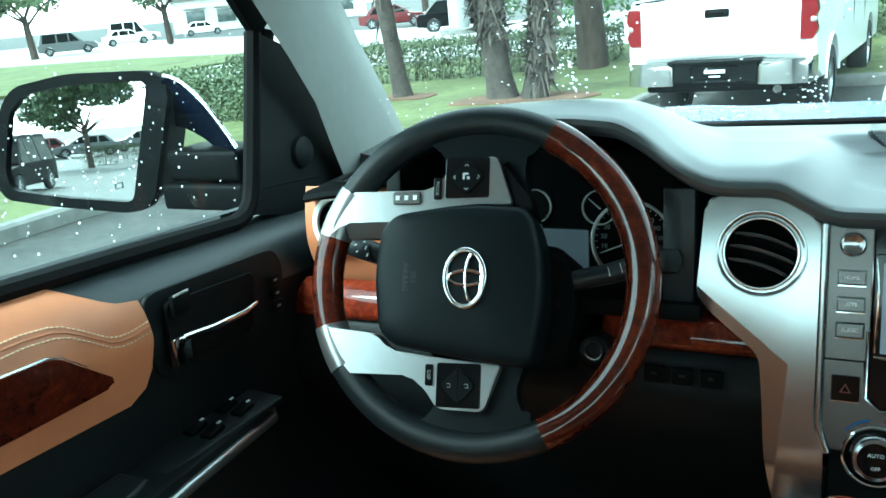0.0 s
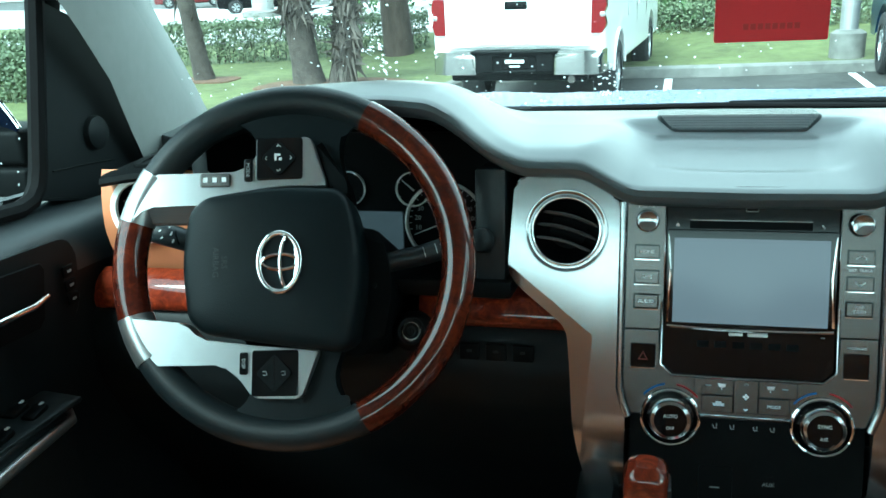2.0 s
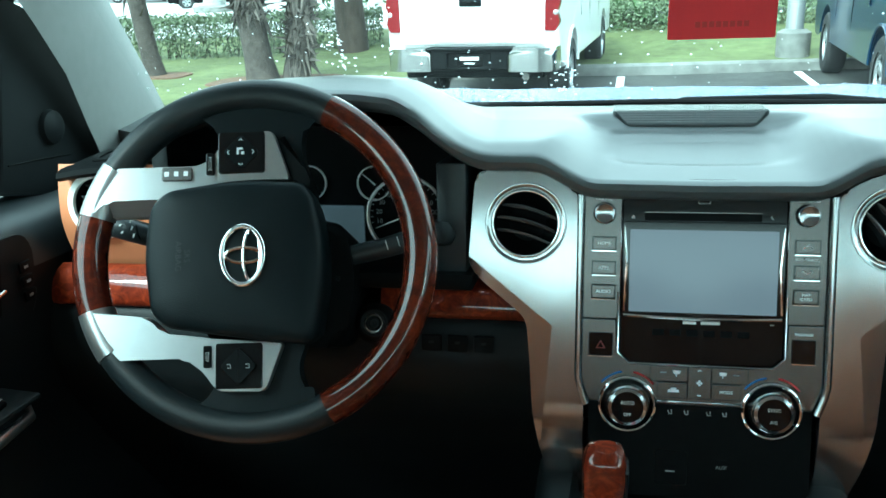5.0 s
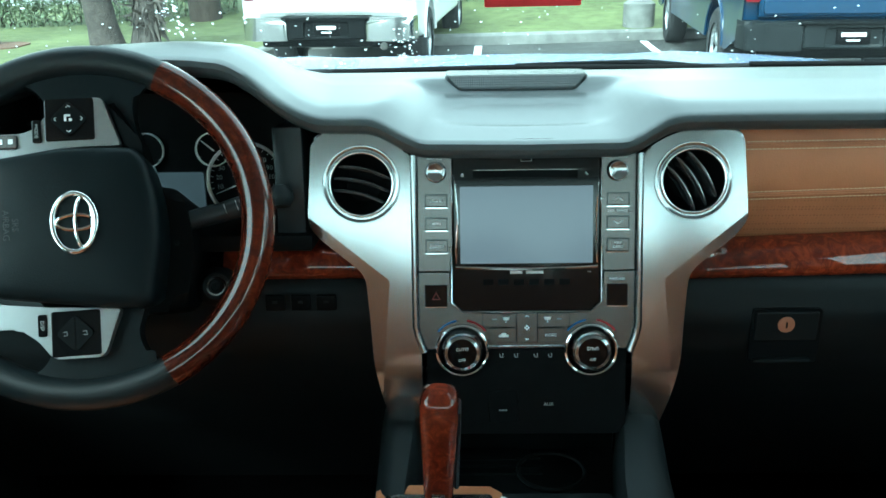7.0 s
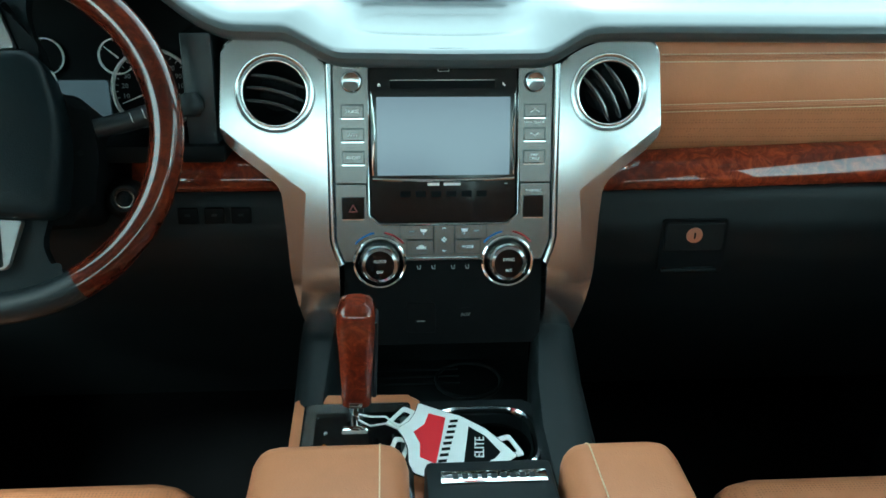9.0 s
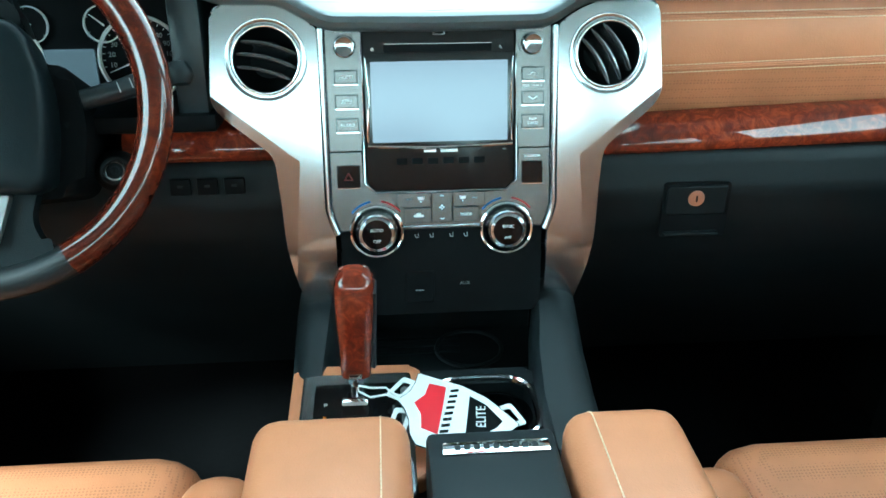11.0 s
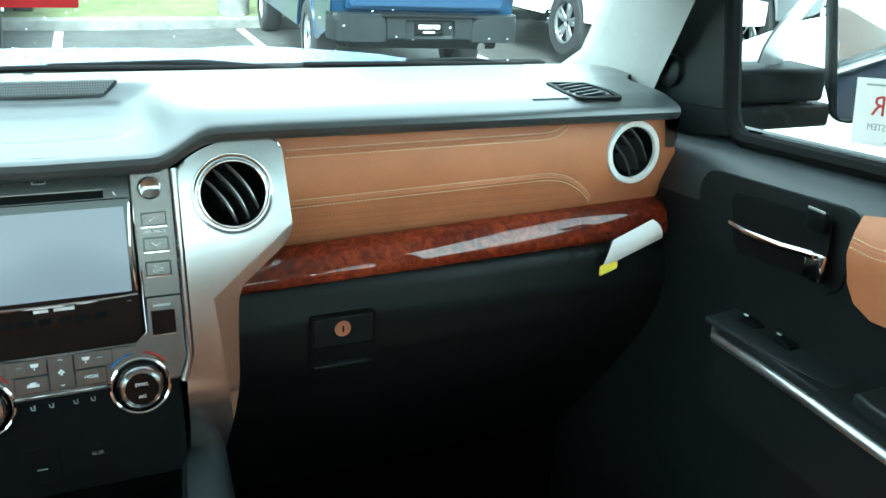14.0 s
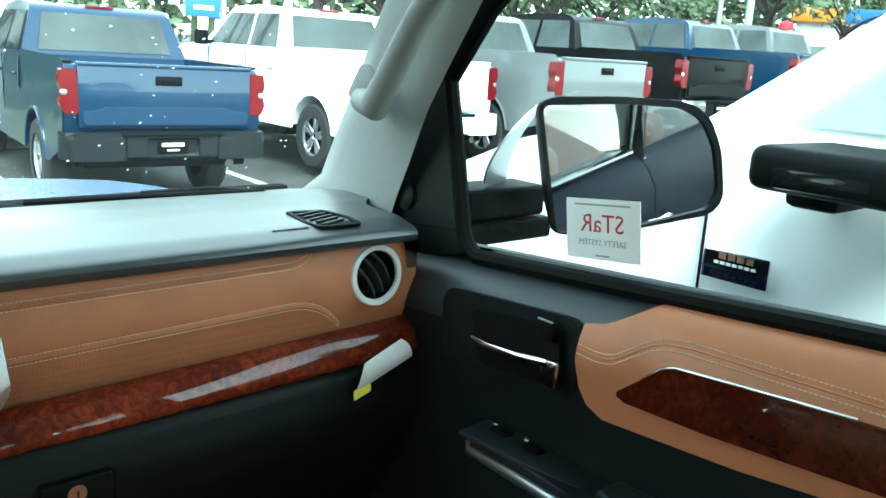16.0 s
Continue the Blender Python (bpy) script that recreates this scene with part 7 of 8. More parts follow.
            part("mirror_arm", box(0.16, 0.06, 0.05, 0.01, c=(s * 1.00, 4.05, 1.42)), M["black"], p)
        else:
            mr = part("mirror", moved(box(0.24, 0.30, 0.074, 0.022, 3), pose(s * 1.12, 3.945, 1.356, 0, 0, s * 4)), M["black"], p, "black towing mirror folded out")
            part("mirror_foot", box(0.14, 0.10, 0.05, 0.015, c=(s * 1.04, 4.04, 1.306)), M["black"], mr)
            part("mirror_lamp", box(0.02, 0.16, 0.035, 0.008, c=(s * 1.235, 3.97, 1.345)), M["gloss"], mr)
        wheel_part(p, s * 0.84, 1.25, 0.40)
        wheel_part(p, s * 0.84, 4.85, 0.40)
        part("rail_cap", box(0.10, 1.90, 0.025, 0.01, c=(s * 0.90, 1.03, 1.385)), M["black"], p)
        part("arch", tube([(s * 0.975, 1.25 + 0.475 * math.cos(a), 0.42 + 0.475 * math.sin(a)) for a in span(0.1, math.pi - 0.1, 14)], 0.018, 6), colour, p)
    tg = part("tailgate", box(1.68, 0.06, 0.56, 0.018, 2, c=(0, -0.005, 1.095)), colour, p, "painted tailgate")
    part("tailgate_ledge", box(1.68, 0.09, 0.035, 0.012, 2, c=(0, -0.005, 1.375)), colour if colour is not M["blackpaint"] else M["black"], tg)
    part("tailgate_crease", prism(rounded([(-0.80, 0.0), (0.80, 0.0), (0.80, 0.115), (0.66, 0.125), (0.60, 0.155), (-0.60, 0.155), (-0.66, 0.125), (-0.80, 0.115)], 0.02), 0, 0.028, 0.014, 2), colour, tg, "", axes((0, -0.03, 0.85), (1, 0, 0), (0, 0, 1)))
    for k in range(6):
        part("tailgate_bar", box(0.055, 0.006, 0.040, 0.002, 1, c=(0.36 + 0.072 * k, -0.037, 1.075)), colour, tg)
    hd = part("tailgate_handle", box(0.26, 0.02, 0.085, 0.012, 2, c=(0, -0.038, 1.245)), M["black"], tg, "black tailgate handle")
    part("lever", box(0.15, 0.02, 0.035, 0.008, c=(0, -0.048, 1.25)), M["blackpaint"], hd)
    for s in (-1, 1):
        part("bumper_end", prism(rounded([(s * 0.44, -0.175), (s * 0.80, -0.20), (s * 0.96, -0.13), (s * 1.0, 0.14), (s * 0.93, 0.14), (s * 0.86, -0.02), (s * 0.44, -0.04)][::int(s)], 0.05, 4), 0.54, 0.785, 0.075, 5), bumper, p, "bumper end")
    bc = part("bumper_centre", cut(box(0.90, 0.17, 0.22, 0.02, 2, c=(0, -0.085, 0.665)), box(0.52, 0.10, 0.17, 0.02, 1, c=(0, -0.175, 0.655))), M["black"] if bumper in (M["chrome"], M["bumper"]) else bumper, p, "bumper centre with a recessed plate")
    part("bumper_step", box(1.0, 0.22, 0.03, 0.01, c=(0, -0.09, 0.775)), M["black"], p)
    part("valance", box(1.6, 0.10, 0.14, 0.03, c=(0, 0.05, 0.52)), M["black"], p)
    if plate:
        pl2 = part("number_plate", box(0.30, 0.012, 0.13, 0.004, c=(0, -0.132, 0.658)), M["blackpaint"], bc, "dark plate with white bars")
        part("plate_bar", box(0.22, 0.004, 0.035, c=(0, -0.140, 0.675)), M["white"], pl2)
        part("plate_bar", box(0.12, 0.004, 0.014, c=(0, -0.140, 0.625)), M["white"], pl2)
    part("brake_lamp", box(0.32, 0.04, 0.035, 0.01, c=(0, 2.40, 1.905)), M["taillight"], p, "high brake lamp")
    part("exhaust", tube([(0.62, -0.02, 0.47), (0.62, 0.5, 0.47)], 0.045, 10), M["brushed"], p)
    part("axle", tube([(-0.8, 1.25, 0.40), (0.8, 1.25, 0.40)], 0.07, 10), M["black"], p)
    part("underbody", box(1.5, 4.6, 0.16, 0.03, c=(0, 2.8, 0.47)), M["black"], p)
    return p


def rounded_box_lamp(s):
    bm = prism(rounded([(0, 0), (0.125, 0), (0.165, 0.09), (0.135, 0.19), (0.168, 0.27), (0.145, 0.385), (0.01, 0.385)], 0.02), -0.01, 0.12, 0)
    m = Matrix(((s, 0, 0, s * 0.835), (0, 0, 1, -0.022), (0, 1, 0, 0.945), (0, 0, 0, 1)))
    return moved(bm, m)


for s in (-1, 1):
    for yy in (1.55, -3.35):
        wheel_part(cab, s * 0.80, yy + 1.0, 0.40 - 0.6)
pickup(-1.55, 8.80, -0.095, M["whitepaint"], "white pickup with chrome bumper parked tail towards us", M["bumper"], turn=-6.0)
pickup(3.53, 7.15, -0.045, M["blue"], "blue pickup with grey bumper parked tail towards us", M["door"], turn=-5.0)
pickup(6.85, 7.0, 0.14, M["whitepaint"], "white crew-cab pickup parked in the row", M["whitepaint"])
pickup(9.05, 6.2, 0.27, M["silverpaint"], "silver pickup parked in the row", M["chrome"])
pickup(11.9, 6.3, 0.40, M["blackpaint"], "black pickup with chrome bumper parked in the row", M["chrome"])
pickup(14.9, 6.1, 0.54, M["blue"], "deep blue pickup parked in the row", M["chrome"])
pickup(17.9, 6.1, 0.60, M["silverpaint"], "grey pickup at the end of the row", M["chrome"])
nb = pickup(2.56, -4.30, 0.22, M["whitepaint"], "white pickup parked close beside the passenger door", M["chrome"], side=1)
bd = part("door_badge", box(0.006, 0.145, 0.062, 0.002, c=(-0.988, 4.225, 1.122)), M["chrome"], nb, "chrome and black door badge")
part("badge_field", box(0.003, 0.135, 0.030, c=(-0.9915, 4.225, 1.134)), M["gloss"], bd)
part("badge_line", box(0.002, 0.140, 0.004, c=(-0.9925, 4.225, 1.117)), M["chrome"], bd)
part("badge_base", box(0.002, 0.132, 0.020, 0.001, c=(-0.9920, 4.225, 1.103)), M["navy"], bd, "dark blue lower field")
for i in range(4):
    part("badge_bar", box(0.002, 0.015, 0.012, c=(-0.9935, 4.252 - 0.020 * i, 1.141)), M["copper"], bd)
for i in range(7):
    part("badge_bar", box(0.002, 0.010, 0.006, c=(-0.9935, 4.264 - 0.0135 * i, 1.127)), M["card"], bd)
    part("badge_bar", box(0.002, 0.012, 0.009, c=(-0.9935, 4.270 - 0.0155 * i, 1.103)), M["chrome"], bd)


def car(x, y, turn, colour, label, kind="car", h=1.45, L=4.5, W=1.8, boxy=False):
    """A parked car, its tail at the origin and its nose along y."""
    c = thing("parked_car", pose(x, y, ground_z(x, y) + (0.03 if y > 0 else 0.0), 0, 0, turn), label, kind, "far parked cars")
    k = L / 4.5
    belt = 0.95 if boxy else 0.90
    S = Matrix(((0, 0, 1, 0), (1, 0, 0, 0), (0, 1, 0, 0), (0, 0, 0, 1)))
    body = [(0.02, 0.30), (0.0, 0.72), (0.10, belt), (1.0, belt + 0.03), (3.15, belt + 0.02), (4.15, belt - 0.10), (4.42, 0.66), (4.5, 0.32)]
    bm = moved(prism(rounded([(a * k, b) for a, b in body], 0.10, 4), -W / 2, W / 2), S)
    for v in bm.verts:
        v.co.x *= 1 - 0.10 * max(0.0, (abs(v.co.y / L - 0.5) - 0.36) / 0.14) ** 2
    tools = [moved(cyl(0.37, -1.4, 1.4, seg=24), Matrix.Translation((0, yy, 0.33)) @ pose(0, 0, 0, 0, 90, 0)) for yy in (0.85, L - 0.85)]
    bmesh.ops.triangulate(bm, faces=bm.faces[:])
    part("body", cut(bm, *tools), colour, c, "painted body")
    part("underbody", box(W * 0.8, L * 0.85, 0.2, 0.03, c=(0, L / 2, 0.36)), M["black"], c)
    roof = [(0.12 if boxy else 0.45, belt), (0.42 if boxy else 1.05, h), (2.55, h), (3.45, belt)]
    cb = moved(prism(rounded([(a * k, b) for a, b in roof], 0.12, 4), -W / 2 + 0.05, W / 2 - 0.05), S)
    for v in cb.verts:
        v.co.x *= 1 - 0.30 * max(0.0, v.co.z - belt)
    part("cabin", cb, colour, c, "painted cabin")
    lo, hi = belt + 0.04, h - 0.10
    for s in (-1, 1):
        xs2 = lambda zz: s * (W / 2 - 0.045) * (1 - 0.30 * (zz - belt))
        edges = ((0.38 if boxy else 0.75, 1.45, 1.45, 0.52 if boxy else 1.12), (1.55, 2.35, 2.35, 1.55), (2.42, 3.15, 2.62, 2.42))
        for y0, y1, y2, y3 in edges:
            wb2 = bmesh.new()
            wb2.faces.new([wb2.verts.new(q) for q in ((xs2(lo), y0 * k, lo), (xs2(lo), y1 * k, lo), (xs2(hi), y2 * k, hi), (xs2(hi), y3 * k, hi))])
            bmesh.ops.solidify(wb2, geom=wb2.faces[:], thickness=0.02)
            part("side_window", wb2, M["carglass"], c)
        for yy in (0.85, L - 0.85):
            wheel_part(c, s * (W / 2 - 0.1), yy, 0.33, 0.33, 0.2)
        part("head_lamp", box(0.30, 0.08, 0.14, 0.03, c=(s * (W / 2 - 0.27), L - 0.09, 0.70)), M["card"], c)
        part("tail_lamp", box(0.22, 0.06, 0.18, 0.02, c=(s * (W / 2 - 0.2), 0.02, 0.76)), M["taillight"], c)
    for y0, y1, sg in ((0.16 if boxy else 0.52, 0.40 if boxy else 0.98, -1), (3.36, 2.64, 1)):
        wb2 = bmesh.new()
        wb2.faces.new([wb2.verts.new(q) for q in ((-W * 0.40, y0 * k + 0.02 * sg, lo), (W * 0.40, y0 * k + 0.02 * sg, lo), (W * 0.34, y1 * k + 0.02 * sg, hi), (-W * 0.34, y1 * k + 0.02 * sg, hi))])
        bmesh.ops.solidify(wb2, geom=wb2.faces[:], thickness=0.03)
        part("windscreen" if sg > 0 else "rear_window", wb2, M["carglass"], c)
    return c


# far side of the road, seen past the driver's mirror and between the trunks
car(-60.0, 47.6, -38, M["silverpaint"], "grey sport utility parked across the road", "suv", 1.75, 4.6, 1.85, True)
car(-64.5, 58.5, -38, M["whitepaint"], "white car parked across the road")
car(-74.0, 68.0, -45, M["whitepaint"], "white van parked across the road", "van", 2.2, 5.6, 2.0, True)
car(-66.5, 71.5, -45, M["whitepaint"], "white car parked across the road")
car(-57.5, 78.0, -50, M["whitepaint"], "white sport utility parked across the road", "suv", 1.75, 4.6, 1.85, True)
car(-20.6, 38.2, -60, M["blackpaint"], "dark saloon on the road", "car", 1.5)
car(-30.5, 49.0, -60, M["redpaint"], "dark red car on the road")
car(-9.0, 45.0, -85, M["silverpaint"], "silver car on the road")
# behind us, seen in the driver's mirror
car(-10.5, -29.5, 4, M["rubber"], "dark boxy off-roader parked behind", "off-roader", 1.85, 4.2, 1.8, True)
car(-13.0, -40.0, 60, M["whitepaint"], "white car parked behind")
car(-17.8, -62.0, 70, M["redpaint"], "red car parked behind")
car(-14.0, -60.0, 75, M["silverpaint"], "silver car parked behind")
car(-11.5, -66.0, 75, M["silverpaint"], "silver car parked behind")
car(1.9, -21.0, 2, M["redpaint"], "red car parked behind in the next bay")


# ---- trees, hedges ----
def leaves(bm, c, spread, n, size, rng, flat=1.0):
    for i in range(n):
        d = Vector((rng.gauss(0, 1), rng.gauss(0, 1), rng.gauss(0, 1) * flat))
        d = d.normalized() * (rng.random() ** 0.4)
        p = Vector(c) + Vector((d.x * spread[0], d.y * spread[1], d.z * spread[2]))
        u = Vector((rng.gauss(0, 1), rng.gauss(0, 1), rng.gauss(0, 1))).normalized()
        w = u.orthogonal().normalized()
        k = size * rng.uniform(0.6, 1.4)
        vs = [bm.verts.new(p + u * k * a + w * k * b) for a, b in ((-0.5, 0), (0, -0.28), (0.6, 0), (0, 0.28))]
        bm.faces.new(vs)


def tree(x, y, h, r, label, seed, crown_z=None, limbs=7, n=2600, size=0.22, bark="bark", crown=None):
    rng = random.Random(seed)
    g = ground_z(x, y)
    t = thing("tree", pose(x, y, g), label, "tree")
    lean = Vector((rng.uniform(-0.06, 0.06), rng.uniform(-0.06, 0.06), 1))
    cz = crown_z or h * 0.55
    pts = [Vector((0, 0, -0.1)), Vector((0, 0, 0.15)), lean * (h * 0.25), lean * cz]
    bm = tube(pts, [r * 1.5, r * 1.15, r * 0.95, r * 0.7], 14)
    for k in range(limbs):
        a = 2 * math.pi * k / limbs + rng.uniform(-0.3, 0.3)
        b = lean * cz * rng.uniform(0.75, 1.0)
        e = b + Vector((math.cos(a) * h * 0.28, math.sin(a) * h * 0.28, h * rng.uniform(0.10, 0.3)))
        tube([b, (b + e) / 2 + Vector((0, 0, 0.2)), e], [r * 0.4, r * 0.25, r * 0.08], 7, bm=bm)
    part("trunk", bm, M[bark], t, "rough bark trunk with limbs")
    cb = bmesh.new()
    for k in range(14):
        a = rng.uniform(0, 2 * math.pi)
        q = rng.random() ** 0.5
        c = lean * (cz + h * 0.18) + Vector((math.cos(a) * h * 0.30 * q, math.sin(a) * h * 0.30 * q, rng.uniform(-0.12, 0.26) * h))
        leaves(cb, c, (h * 0.14, h * 0.14, h * 0.10), n // 14, size, rng)
    part("crown", cb, crown or M["leafa"], t, "uneven leafy crown", recalc=False)
    return t


def palm(x, y, top, r, label, seed, h=5.5, stubs=620, low=0.75):
    rng = random.Random(seed)
    g = ground_z(x, y)
    t = thing("palm_tree", pose(x, y, g), label, "palm tree")
    top = Vector(top)
    pts = [Vector((0, 0, -0.1)), Vector((0, 0, 0.1)), top * 0.25, top * 0.6, top, top * (h / top.z)]
    part("trunk", tube(pts, [r * 1.45, r * 1.25, r * 1.0, r * 0.95, r * 0.92, r * 0.85], 16), M["palmbark"], t, "shaggy palm trunk")
    bm = bmesh.new()
    for i in range(stubs):
        z = rng.uniform(low, 3.6)
        a = rng.uniform(0, 2 * math.pi)
        c = top * (z / top.z)
        d = Vector((math.cos(a), math.sin(a), 0))
        b0 = c + d * r * 0.9
        hang = rng.random() < 0.45
        tip = b0 + d * rng.uniform(0.05, 0.14 if hang else 0.24) + Vector((rng.gauss(0, 0.04), rng.gauss(0, 0.04), rng.uniform(-0.42, -0.12) if hang else rng.uniform(-0.05, 0.20)))
        side = Vector((-d.y, d.x, 0)) * rng.uniform(0.02, 0.06)
        vs = [bm.verts.new(q) for q in (b0 - side, b0 + side, tip)]
        bm.faces.new(vs)
        v2 = bm.verts.new(b0 + Vector((0, 0, 0.05)) + d * 0.03)
        bm.faces.new((vs[0], v2, vs[2]))
    part("frond_stubs", bm, M["palmstub"], t, "ragged dry frond stubs", recalc=False)
    fb = bmesh.new()
    for k in range(16):
        a = 2 * math.pi * k / 16
        d = Vector((math.cos(a), math.sin(a), 0))
        o = top * (h / top.z)
        for i in range(12):
            q = o + d * (0.2 * i) + Vector((0, 0, 0.5 + 0.10 * i - 0.02 * i * i))
            for s in (-1, 1):
                w = Vector((-d.y, d.x, -0.5)) * s * 0.5
                vs = [fb.verts.new(q), fb.verts.new(q + d * 0.10), fb.verts.new(q + w + d * 0.25)]
                fb.faces.new(vs)
    part("fronds", fb, M["leafa"], t, "green fronds", recalc=False)
    return t


palm(-5.15, 11.40, (-0.20, 0, 1.9), 0.21, "shaggy palm trunk in a mulch bed", 1, low=1.0)
palm(-4.58, 11.30, (0.20, 0.1, 1.9), 0.175, "leaning shaggy palm trunk in a mulch bed", 2, low=0.35)
palm(-7.30, 12.10, (-0.22, 0, 1.9), 0.15, "slim palm trunk on the lawn", 3, stubs=40)
tree(-4.80, 15.2, 8.0, 0.26, "tall tree with a dark trunk on the lawn", 4, 4.2)
tree(-11.6, 15.6, 7.5, 0.20, "tree beside the hedge", 6, 3.8)


def hedge(x0, y0, x1, y1, h, w, n, seed, label):
    rng = random.Random(seed)
    d = Vector((x1 - x0, y1 - y0, 0))
    L = d.length
    d.normalize()
    m = axes((x0, y0, ground_z(x0, y0)), d, (-d.y, d.x, 0))
    t = thing("hedge", m, label, "hedge")
    tw = bmesh.new()
    for i in range(int(L * 16)):
        u = rng.random() * L
        b = rng.uniform(-0.3, 0.3) * w
        tube([(u, b, 0), (u + rng.gauss(0, 0.06), b + rng.gauss(0, 0.05), h * 0.5), (u + rng.gauss(0, 0.12), b + rng.gauss(0, 0.1), h * 0.97)], [0.011, 0.008, 0.004], 4, bm=tw)
    part("twigs", tw, M["bark"], t, "bare twiggy stems")
    bm = bmesh.new()
    for i in range(n):
        u = rng.random() * L
        f = rng.random()
        if f < 0.5:
            p = Vector((u, -w / 2 + rng.gauss(0, 0.07), h * rng.random() ** 0.6))
        elif f < 0.85:
            p = Vector((u, rng.uniform(-0.5, 0.5) * w, h + rng.gauss(0, 0.05)))
        else:
            p = Vector((u, w / 2 + rng.gauss(0, 0.05), h * rng.random() ** 0.6))
        a = Vector((rng.gauss(0, 1), rng.gauss(0, 1), rng.gauss(0, 1))).normalized()
        b = a.orthogonal().normalized()
        k = rng.uniform(0.03, 0.065)
        bm.faces.new([bm.verts.new(p + a * k * s + b * k * r) for s, r in ((-0.6, 0), (0, -0.4), (0.7, 0), (0, 0.4))])
    part("foliage", bm, M["leafb"], t, "clipped small leaves", recalc=False)
    return t


hedge(-12.5, 13.9, -4.4, 16.0, 0.85, 0.6, 17000, 1, "clipped grey-green hedge along the lawn")
hedge(-4.2, 16.4, 12.0, 15.6, 0.85, 0.7, 22000, 2, "clipped green hedge along the lawn")
hedge(-11.0, 10.3, -8.5, 10.5, 0.85, 1.2, 9000, 3, "bright green clipped bush on the lawn")
hedge(-12.6, -44.0, -9.3, -44.2, 0.9, 0.8, 5000, 4, "low green bush behind the lane")
# this crown takes the haze-paled leaf too, to look less shaded
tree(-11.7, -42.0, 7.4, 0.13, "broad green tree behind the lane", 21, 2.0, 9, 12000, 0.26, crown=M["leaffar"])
tree(-19.0, -48.0, 8.0, 0.2, "green tree behind the lane", 22, 3.0)
tree(-9.0, -56.0, 9.0, 0.22, "green tree far behind", 23, 3.5)

# trees added out of direct view to block light through the driver's window
for k, (x, y, h) in enumerate(((-26, -14, 9), (-30, -4, 9.5), (-27, -24, 9), (-34, -32, 10), (-33, 3, 9))):
    tree(x, y, h, 0.24, "leafy green tree added out of view to screen the driver's window", 60 + k, h * 0.3, 7, 2600, 0.42)

# woodland beyond the hedge
rng = random.Random(31)
wb = bmesh.new()
for i in range(70):
    x = -13 + 17 * rng.random()
    y = 16.5 + 5 * rng.random() + (6 if x < -3 else 0) * 2
    if x < -3 and rng.random() < 0.75:
        continue
    for k in range(4):
        leaves(wb, (x + rng.gauss(0, 0.8), y, 0.5 + 1.9 * rng.random()), (1.3, 1.0, 0.8), 90, 0.22, rng)
tagged(part("woodland", wb, M["leafa"], recalc=False), "thin green scrub and trees beyond the hedge", "woodland", kind="stuff")
for i in range(22):
    x = -2 + 6.5 * rng.random()
    y = 15.5 + 4 * rng.random()
    rng2 = random.Random(i)
    tb = tube([(0, 0, 0), (rng2.uniform(-0.3, 0.3), 0, 2.0), (rng2.uniform(-0.5, 0.5), 0, 5.0)], [0.07, 0.05, 0.03], 7)
    sp = part("sapling", tb, M["bark"], None, "", Matrix.Translation((x, y, ground_z(x, y))))
    tagged(sp, "thin bare sapling trunk beyond the hedge", "sapling", "saplings")
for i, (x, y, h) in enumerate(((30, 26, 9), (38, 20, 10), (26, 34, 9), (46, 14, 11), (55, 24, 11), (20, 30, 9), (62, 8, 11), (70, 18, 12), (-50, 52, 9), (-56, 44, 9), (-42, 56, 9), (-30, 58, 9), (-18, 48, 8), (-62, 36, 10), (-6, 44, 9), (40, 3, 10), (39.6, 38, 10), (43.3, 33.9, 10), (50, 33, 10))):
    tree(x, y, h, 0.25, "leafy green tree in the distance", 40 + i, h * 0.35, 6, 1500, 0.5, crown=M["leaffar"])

# belt of trees beyond the lot, its height set to darken the dash's reflection
rng = random.Random(77)
wb = bmesh.new()
belt = polyline([(20, 66, 0), (36, 62, 0), (58, 50, 0), (88, 34, 0), (98, 8, 0), (100, -16, 0)])
for i in range(64):
    f = (i + rng.uniform(-0.4, 0.4)) / 64
    c = Vector(belt(max(0.0, min(1.0, f)) * belt(None)))
    g = ground_z(c.x, c.y)
    top = rng.uniform(14, 23)
    tube([(c.x, c.y, g), (c.x + rng.gauss(0, 0.4), c.y, g + top * 0.7)], [0.3, 0.12], 6, bm=wb)
    for k in range(4):
        z = g + 1.5 + (top - 3.0) * (k + rng.random()) / 4
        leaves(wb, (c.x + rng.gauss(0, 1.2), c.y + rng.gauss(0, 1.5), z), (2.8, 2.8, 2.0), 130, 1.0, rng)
tagged(part("far_woods", wb, M["leaffar"], recalc=False), "belt of tall green trees beyond the lot, leaf colour paled for haze", "trees", kind="stuff")

# left belt, added out of direct view to dim light on the passenger door
wb = bmesh.new()
belt = polyline([(-42, 10, 0), (-40, -8, 0), (-40, -24, 0), (-36, -40, 0)])
for i in range(30):
    c = Vector(belt(max(0.0, min(1.0, (i + rng.uniform(-0.4, 0.4)) / 30)) * belt(None)))
    g = ground_z(c.x, c.y)
    top = rng.uniform(10, 14)
    tube([(c.x, c.y, g), (c.x + rng.gauss(0, 0.4), c.y, g + top * 0.7)], [0.25, 0.10], 6, bm=wb)
    for k in range(4):
        leaves(wb, (c.x + rng.gauss(0, 1.0), c.y + rng.gauss(0, 1.2), g + 1.2 + (top - 2.4) * (k + rng.random()) / 4), (2.3, 2.3, 1.6), 130, 0.8, rng)
tagged(part("far_woods", wb, M["leaffar"], recalc=False), "belt of green trees added out of view to dim the left light", "trees", kind="stuff")

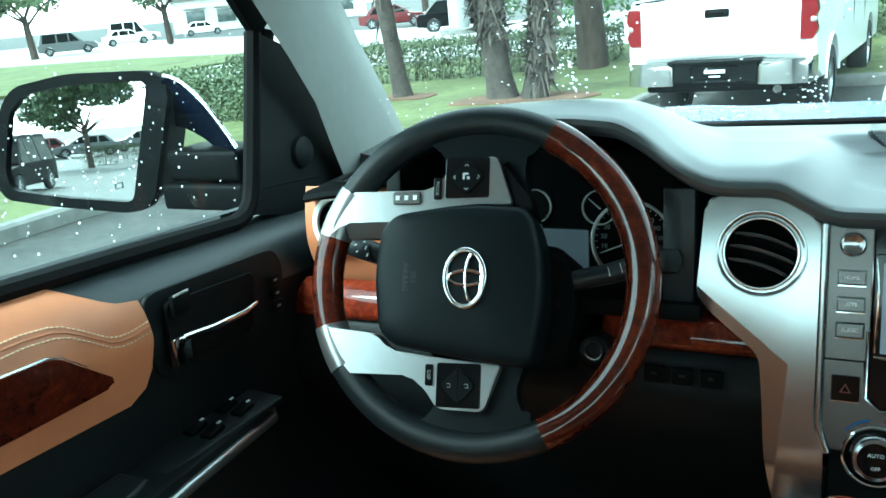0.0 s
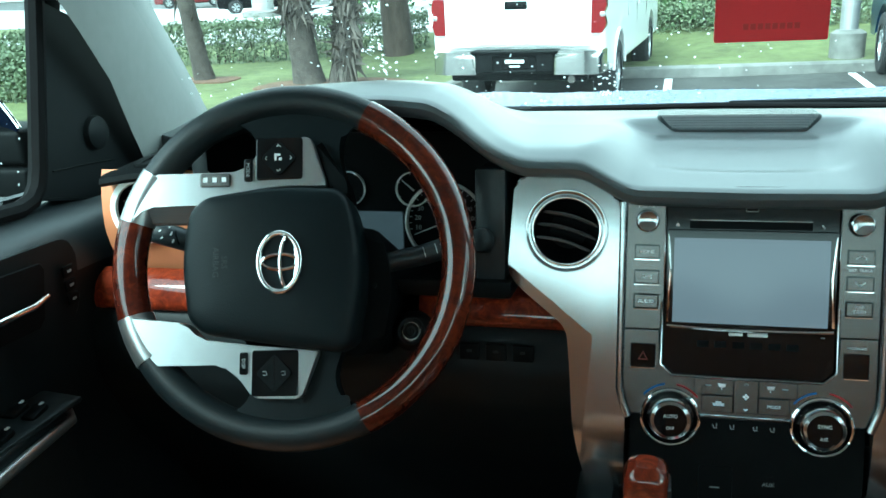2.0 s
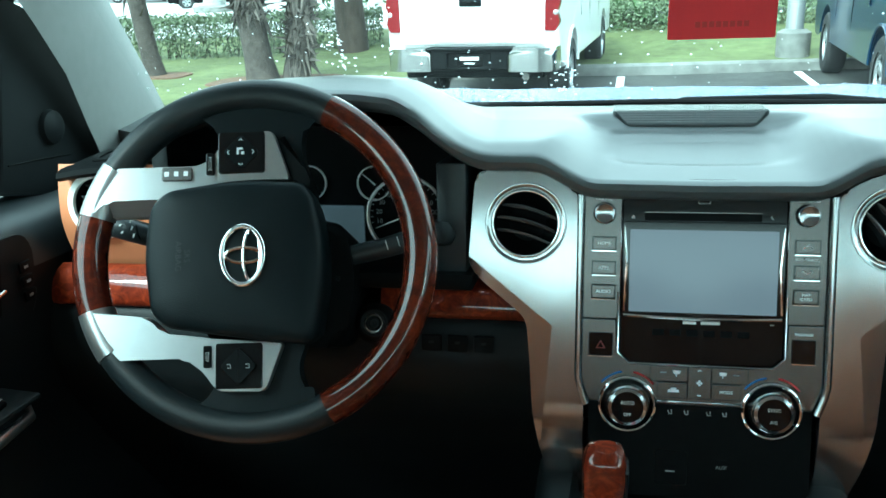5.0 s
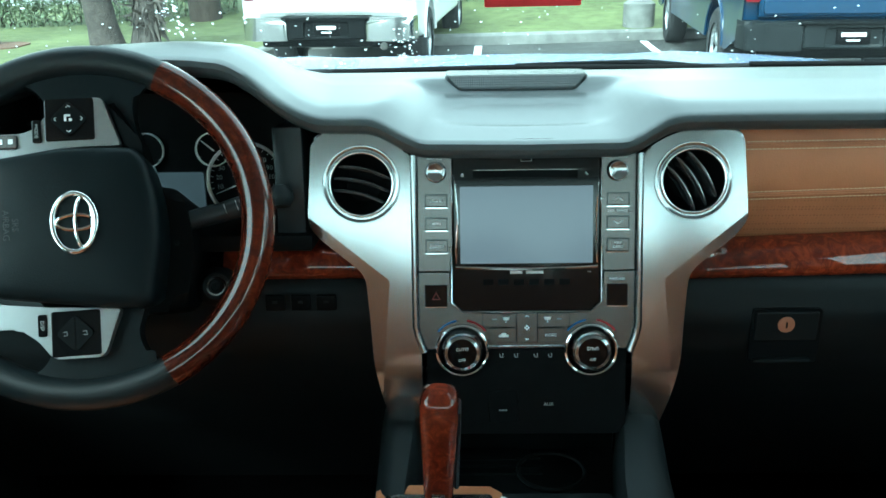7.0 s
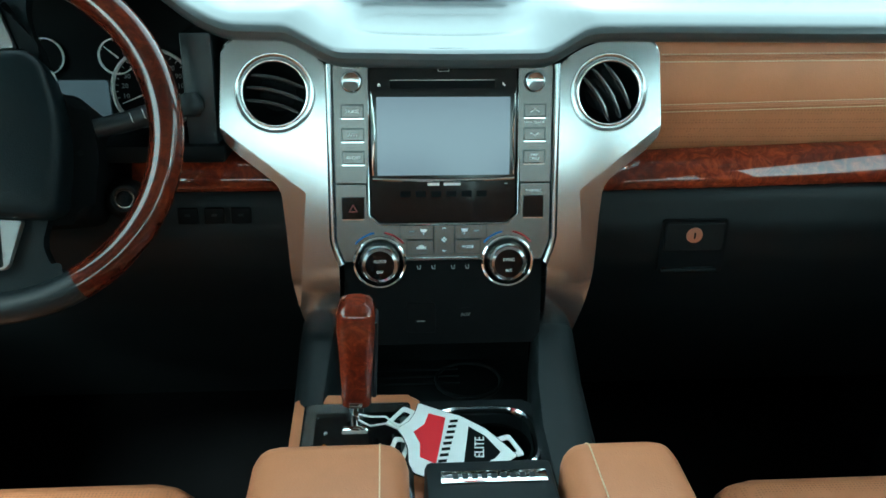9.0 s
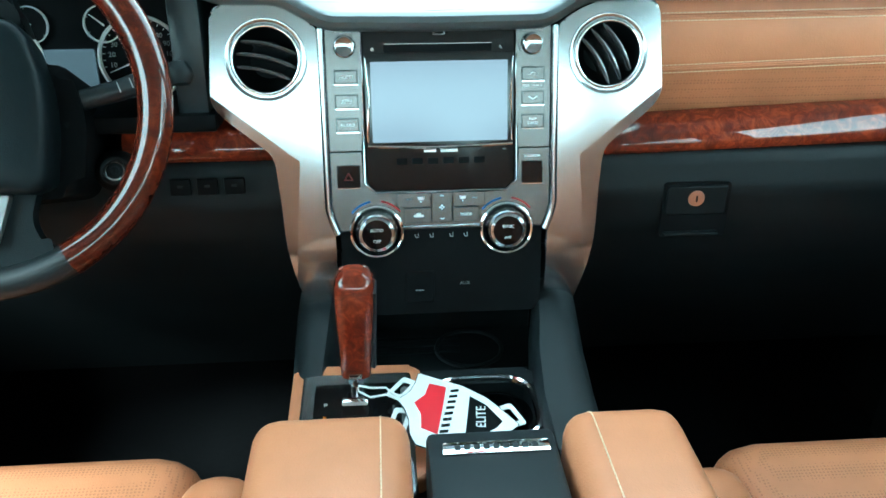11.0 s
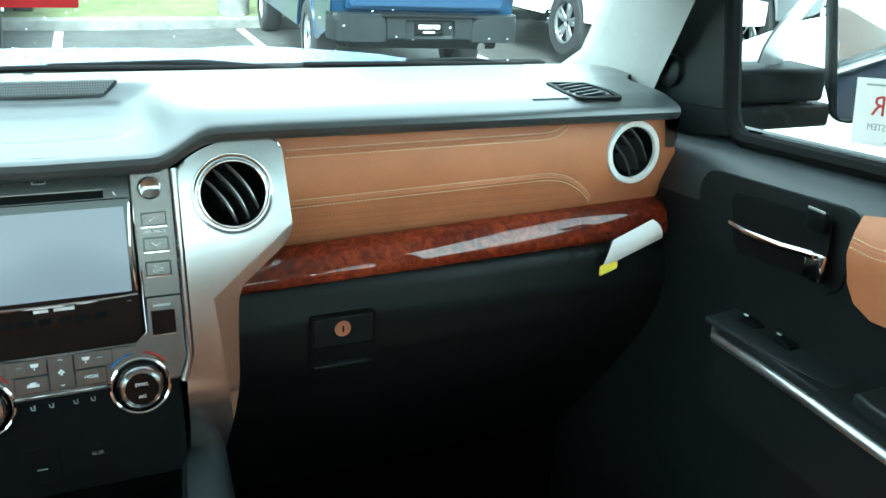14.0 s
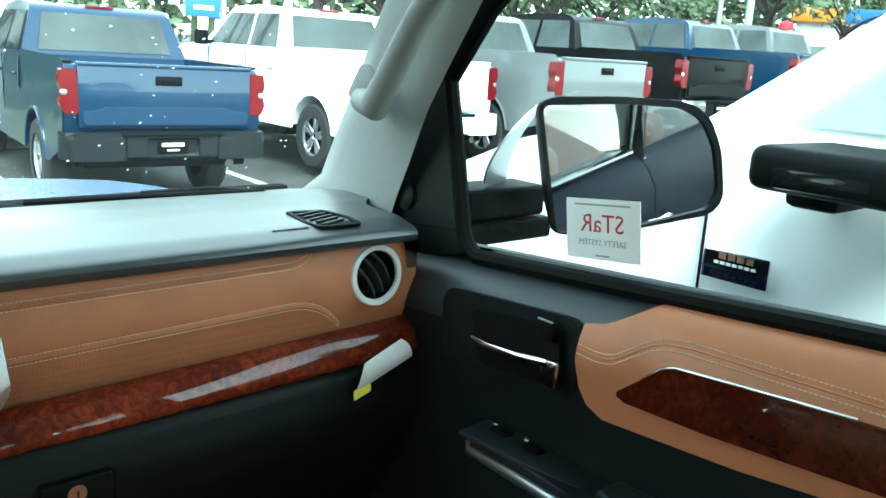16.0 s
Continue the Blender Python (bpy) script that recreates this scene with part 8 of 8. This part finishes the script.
# poles, far building, sign
def pole(x, y, h, r, label):
    t = thing("lamp_post", pose(x, y, ground_z(x, y)), label, "lamp post", "lamp posts")
    part("shaft", tube([(0, 0, 0), (0, 0, h)], [r, r * 0.75], 14), M["metalpole"], t)
    part("base", lathe([(r * 1.9, 0), (r * 1.9, 0.5), (r * 1.3, 0.55), (0, 0.55)], 20), M["kerb"], t, "concrete base")
    part("lantern", box(0.7, 0.35, 0.14, 0.04, c=(0.4, 0, h)), M["metalpole"], t)


pole(2.75, 12.9, 8.5, 0.13, "grey lamp post on the lawn")
pole(26.0, 14.0, 8.5, 0.13, "grey lamp post in the lot")
pole(13.0, 22.0, 8.5, 0.12, "grey lamp post in the lot")
pole(34.0, 20.0, 8.5, 0.12, "grey lamp post in the lot")
pole(45.0, 11.0, 8.5, 0.12, "grey lamp post in the lot")
pole(-27.0, 18.5, 8.5, 0.16, "grey post on the verge")
pole(-14.2, 29.6, 8.5, 0.42, "pale thick concrete post beside the road")

bld = thing("building", pose(-76, 100, -0.16, 0, 0, 40), "low pale building across the road", "building")
part("wall", box(26, 10, 4.2, 0.05, c=(0, 0, 2.1)), M["wall"], bld, "pale rendered wall")
part("roof", box(27, 11, 0.5, 0.05, c=(0, 0, 4.4)), M["kerb"], bld, "flat roof edge")
for i in range(6):
    w = part("window", box(2.4, 0.12, 1.7, 0.03, c=(-10 + 4 * i, -5.02, 1.9)), M["dkglass"], bld, "dark shop window")
    part("awning", box(3.0, 0.9, 0.12, 0.03, c=(-10 + 4 * i, -5.4, 3.1)), M["metalpole"], w)
bld = thing("building", pose(71.1, 22.9, 1.15, 0, 0, -66), "white showroom with blue and orange fascia in the distance", "building")
part("wall", box(22, 9, 4.3, 0.05, c=(0, 0, 2.15)), M["wall"], bld)
part("fascia", box(22.6, 9.4, 1.0, 0.05, c=(0, 0, 4.75)), M["bluemark"], bld, "blue fascia")
part("fascia", box(3.6, 0.5, 1.0, 0.05, c=(-9.5, -4.75, 4.74)), M["amber"], bld, "orange fascia")
for i in range(5):
    part("window", box(3.0, 0.12, 2.0, 0.03, c=(-8.4 + 4.2 * i, -4.52, 1.5)), M["dkglass"], bld)
bl = thing("balloon", pose(30.2, 14.9, 3.23), "round red balloon tied to a post", "balloon")
part("skin", moved(lathe([(0, -0.32), (0.06, -0.30), (0.18, -0.18), (0.26, 0.0), (0.22, 0.18), (0.10, 0.27), (0, 0.29)], 20), pose(0, 0, 0)), M["red"], bl)
part("string", tube([(0, 0, -0.3), (0.05, 0, -1.2), (0, 0, -2.2)], 0.01, 5), M["card"], bl)
sgn = thing("sign_board", pose(13.0, 26.2, 0.65), "blue and white sign board beyond the row", "sign")
part("post", tube([(0.75, 0, 0), (0.75, 0, 4.5)], 0.10, 10), M["metalpole"], sgn)
part("panel", box(1.2, 0.15, 0.9, 0.03, c=(0, 0, 2.1)), M["bluemark"], sgn, "blue panel")
part("text_bar", box(0.7, 0.02, 0.14, c=(0, -0.09, 1.95)), M["white"], sgn)
car(15.2, 18.6, 75, M["whitepaint"], "white van parked beyond the row", "van", 2.0, 5.6, 2.0, True)
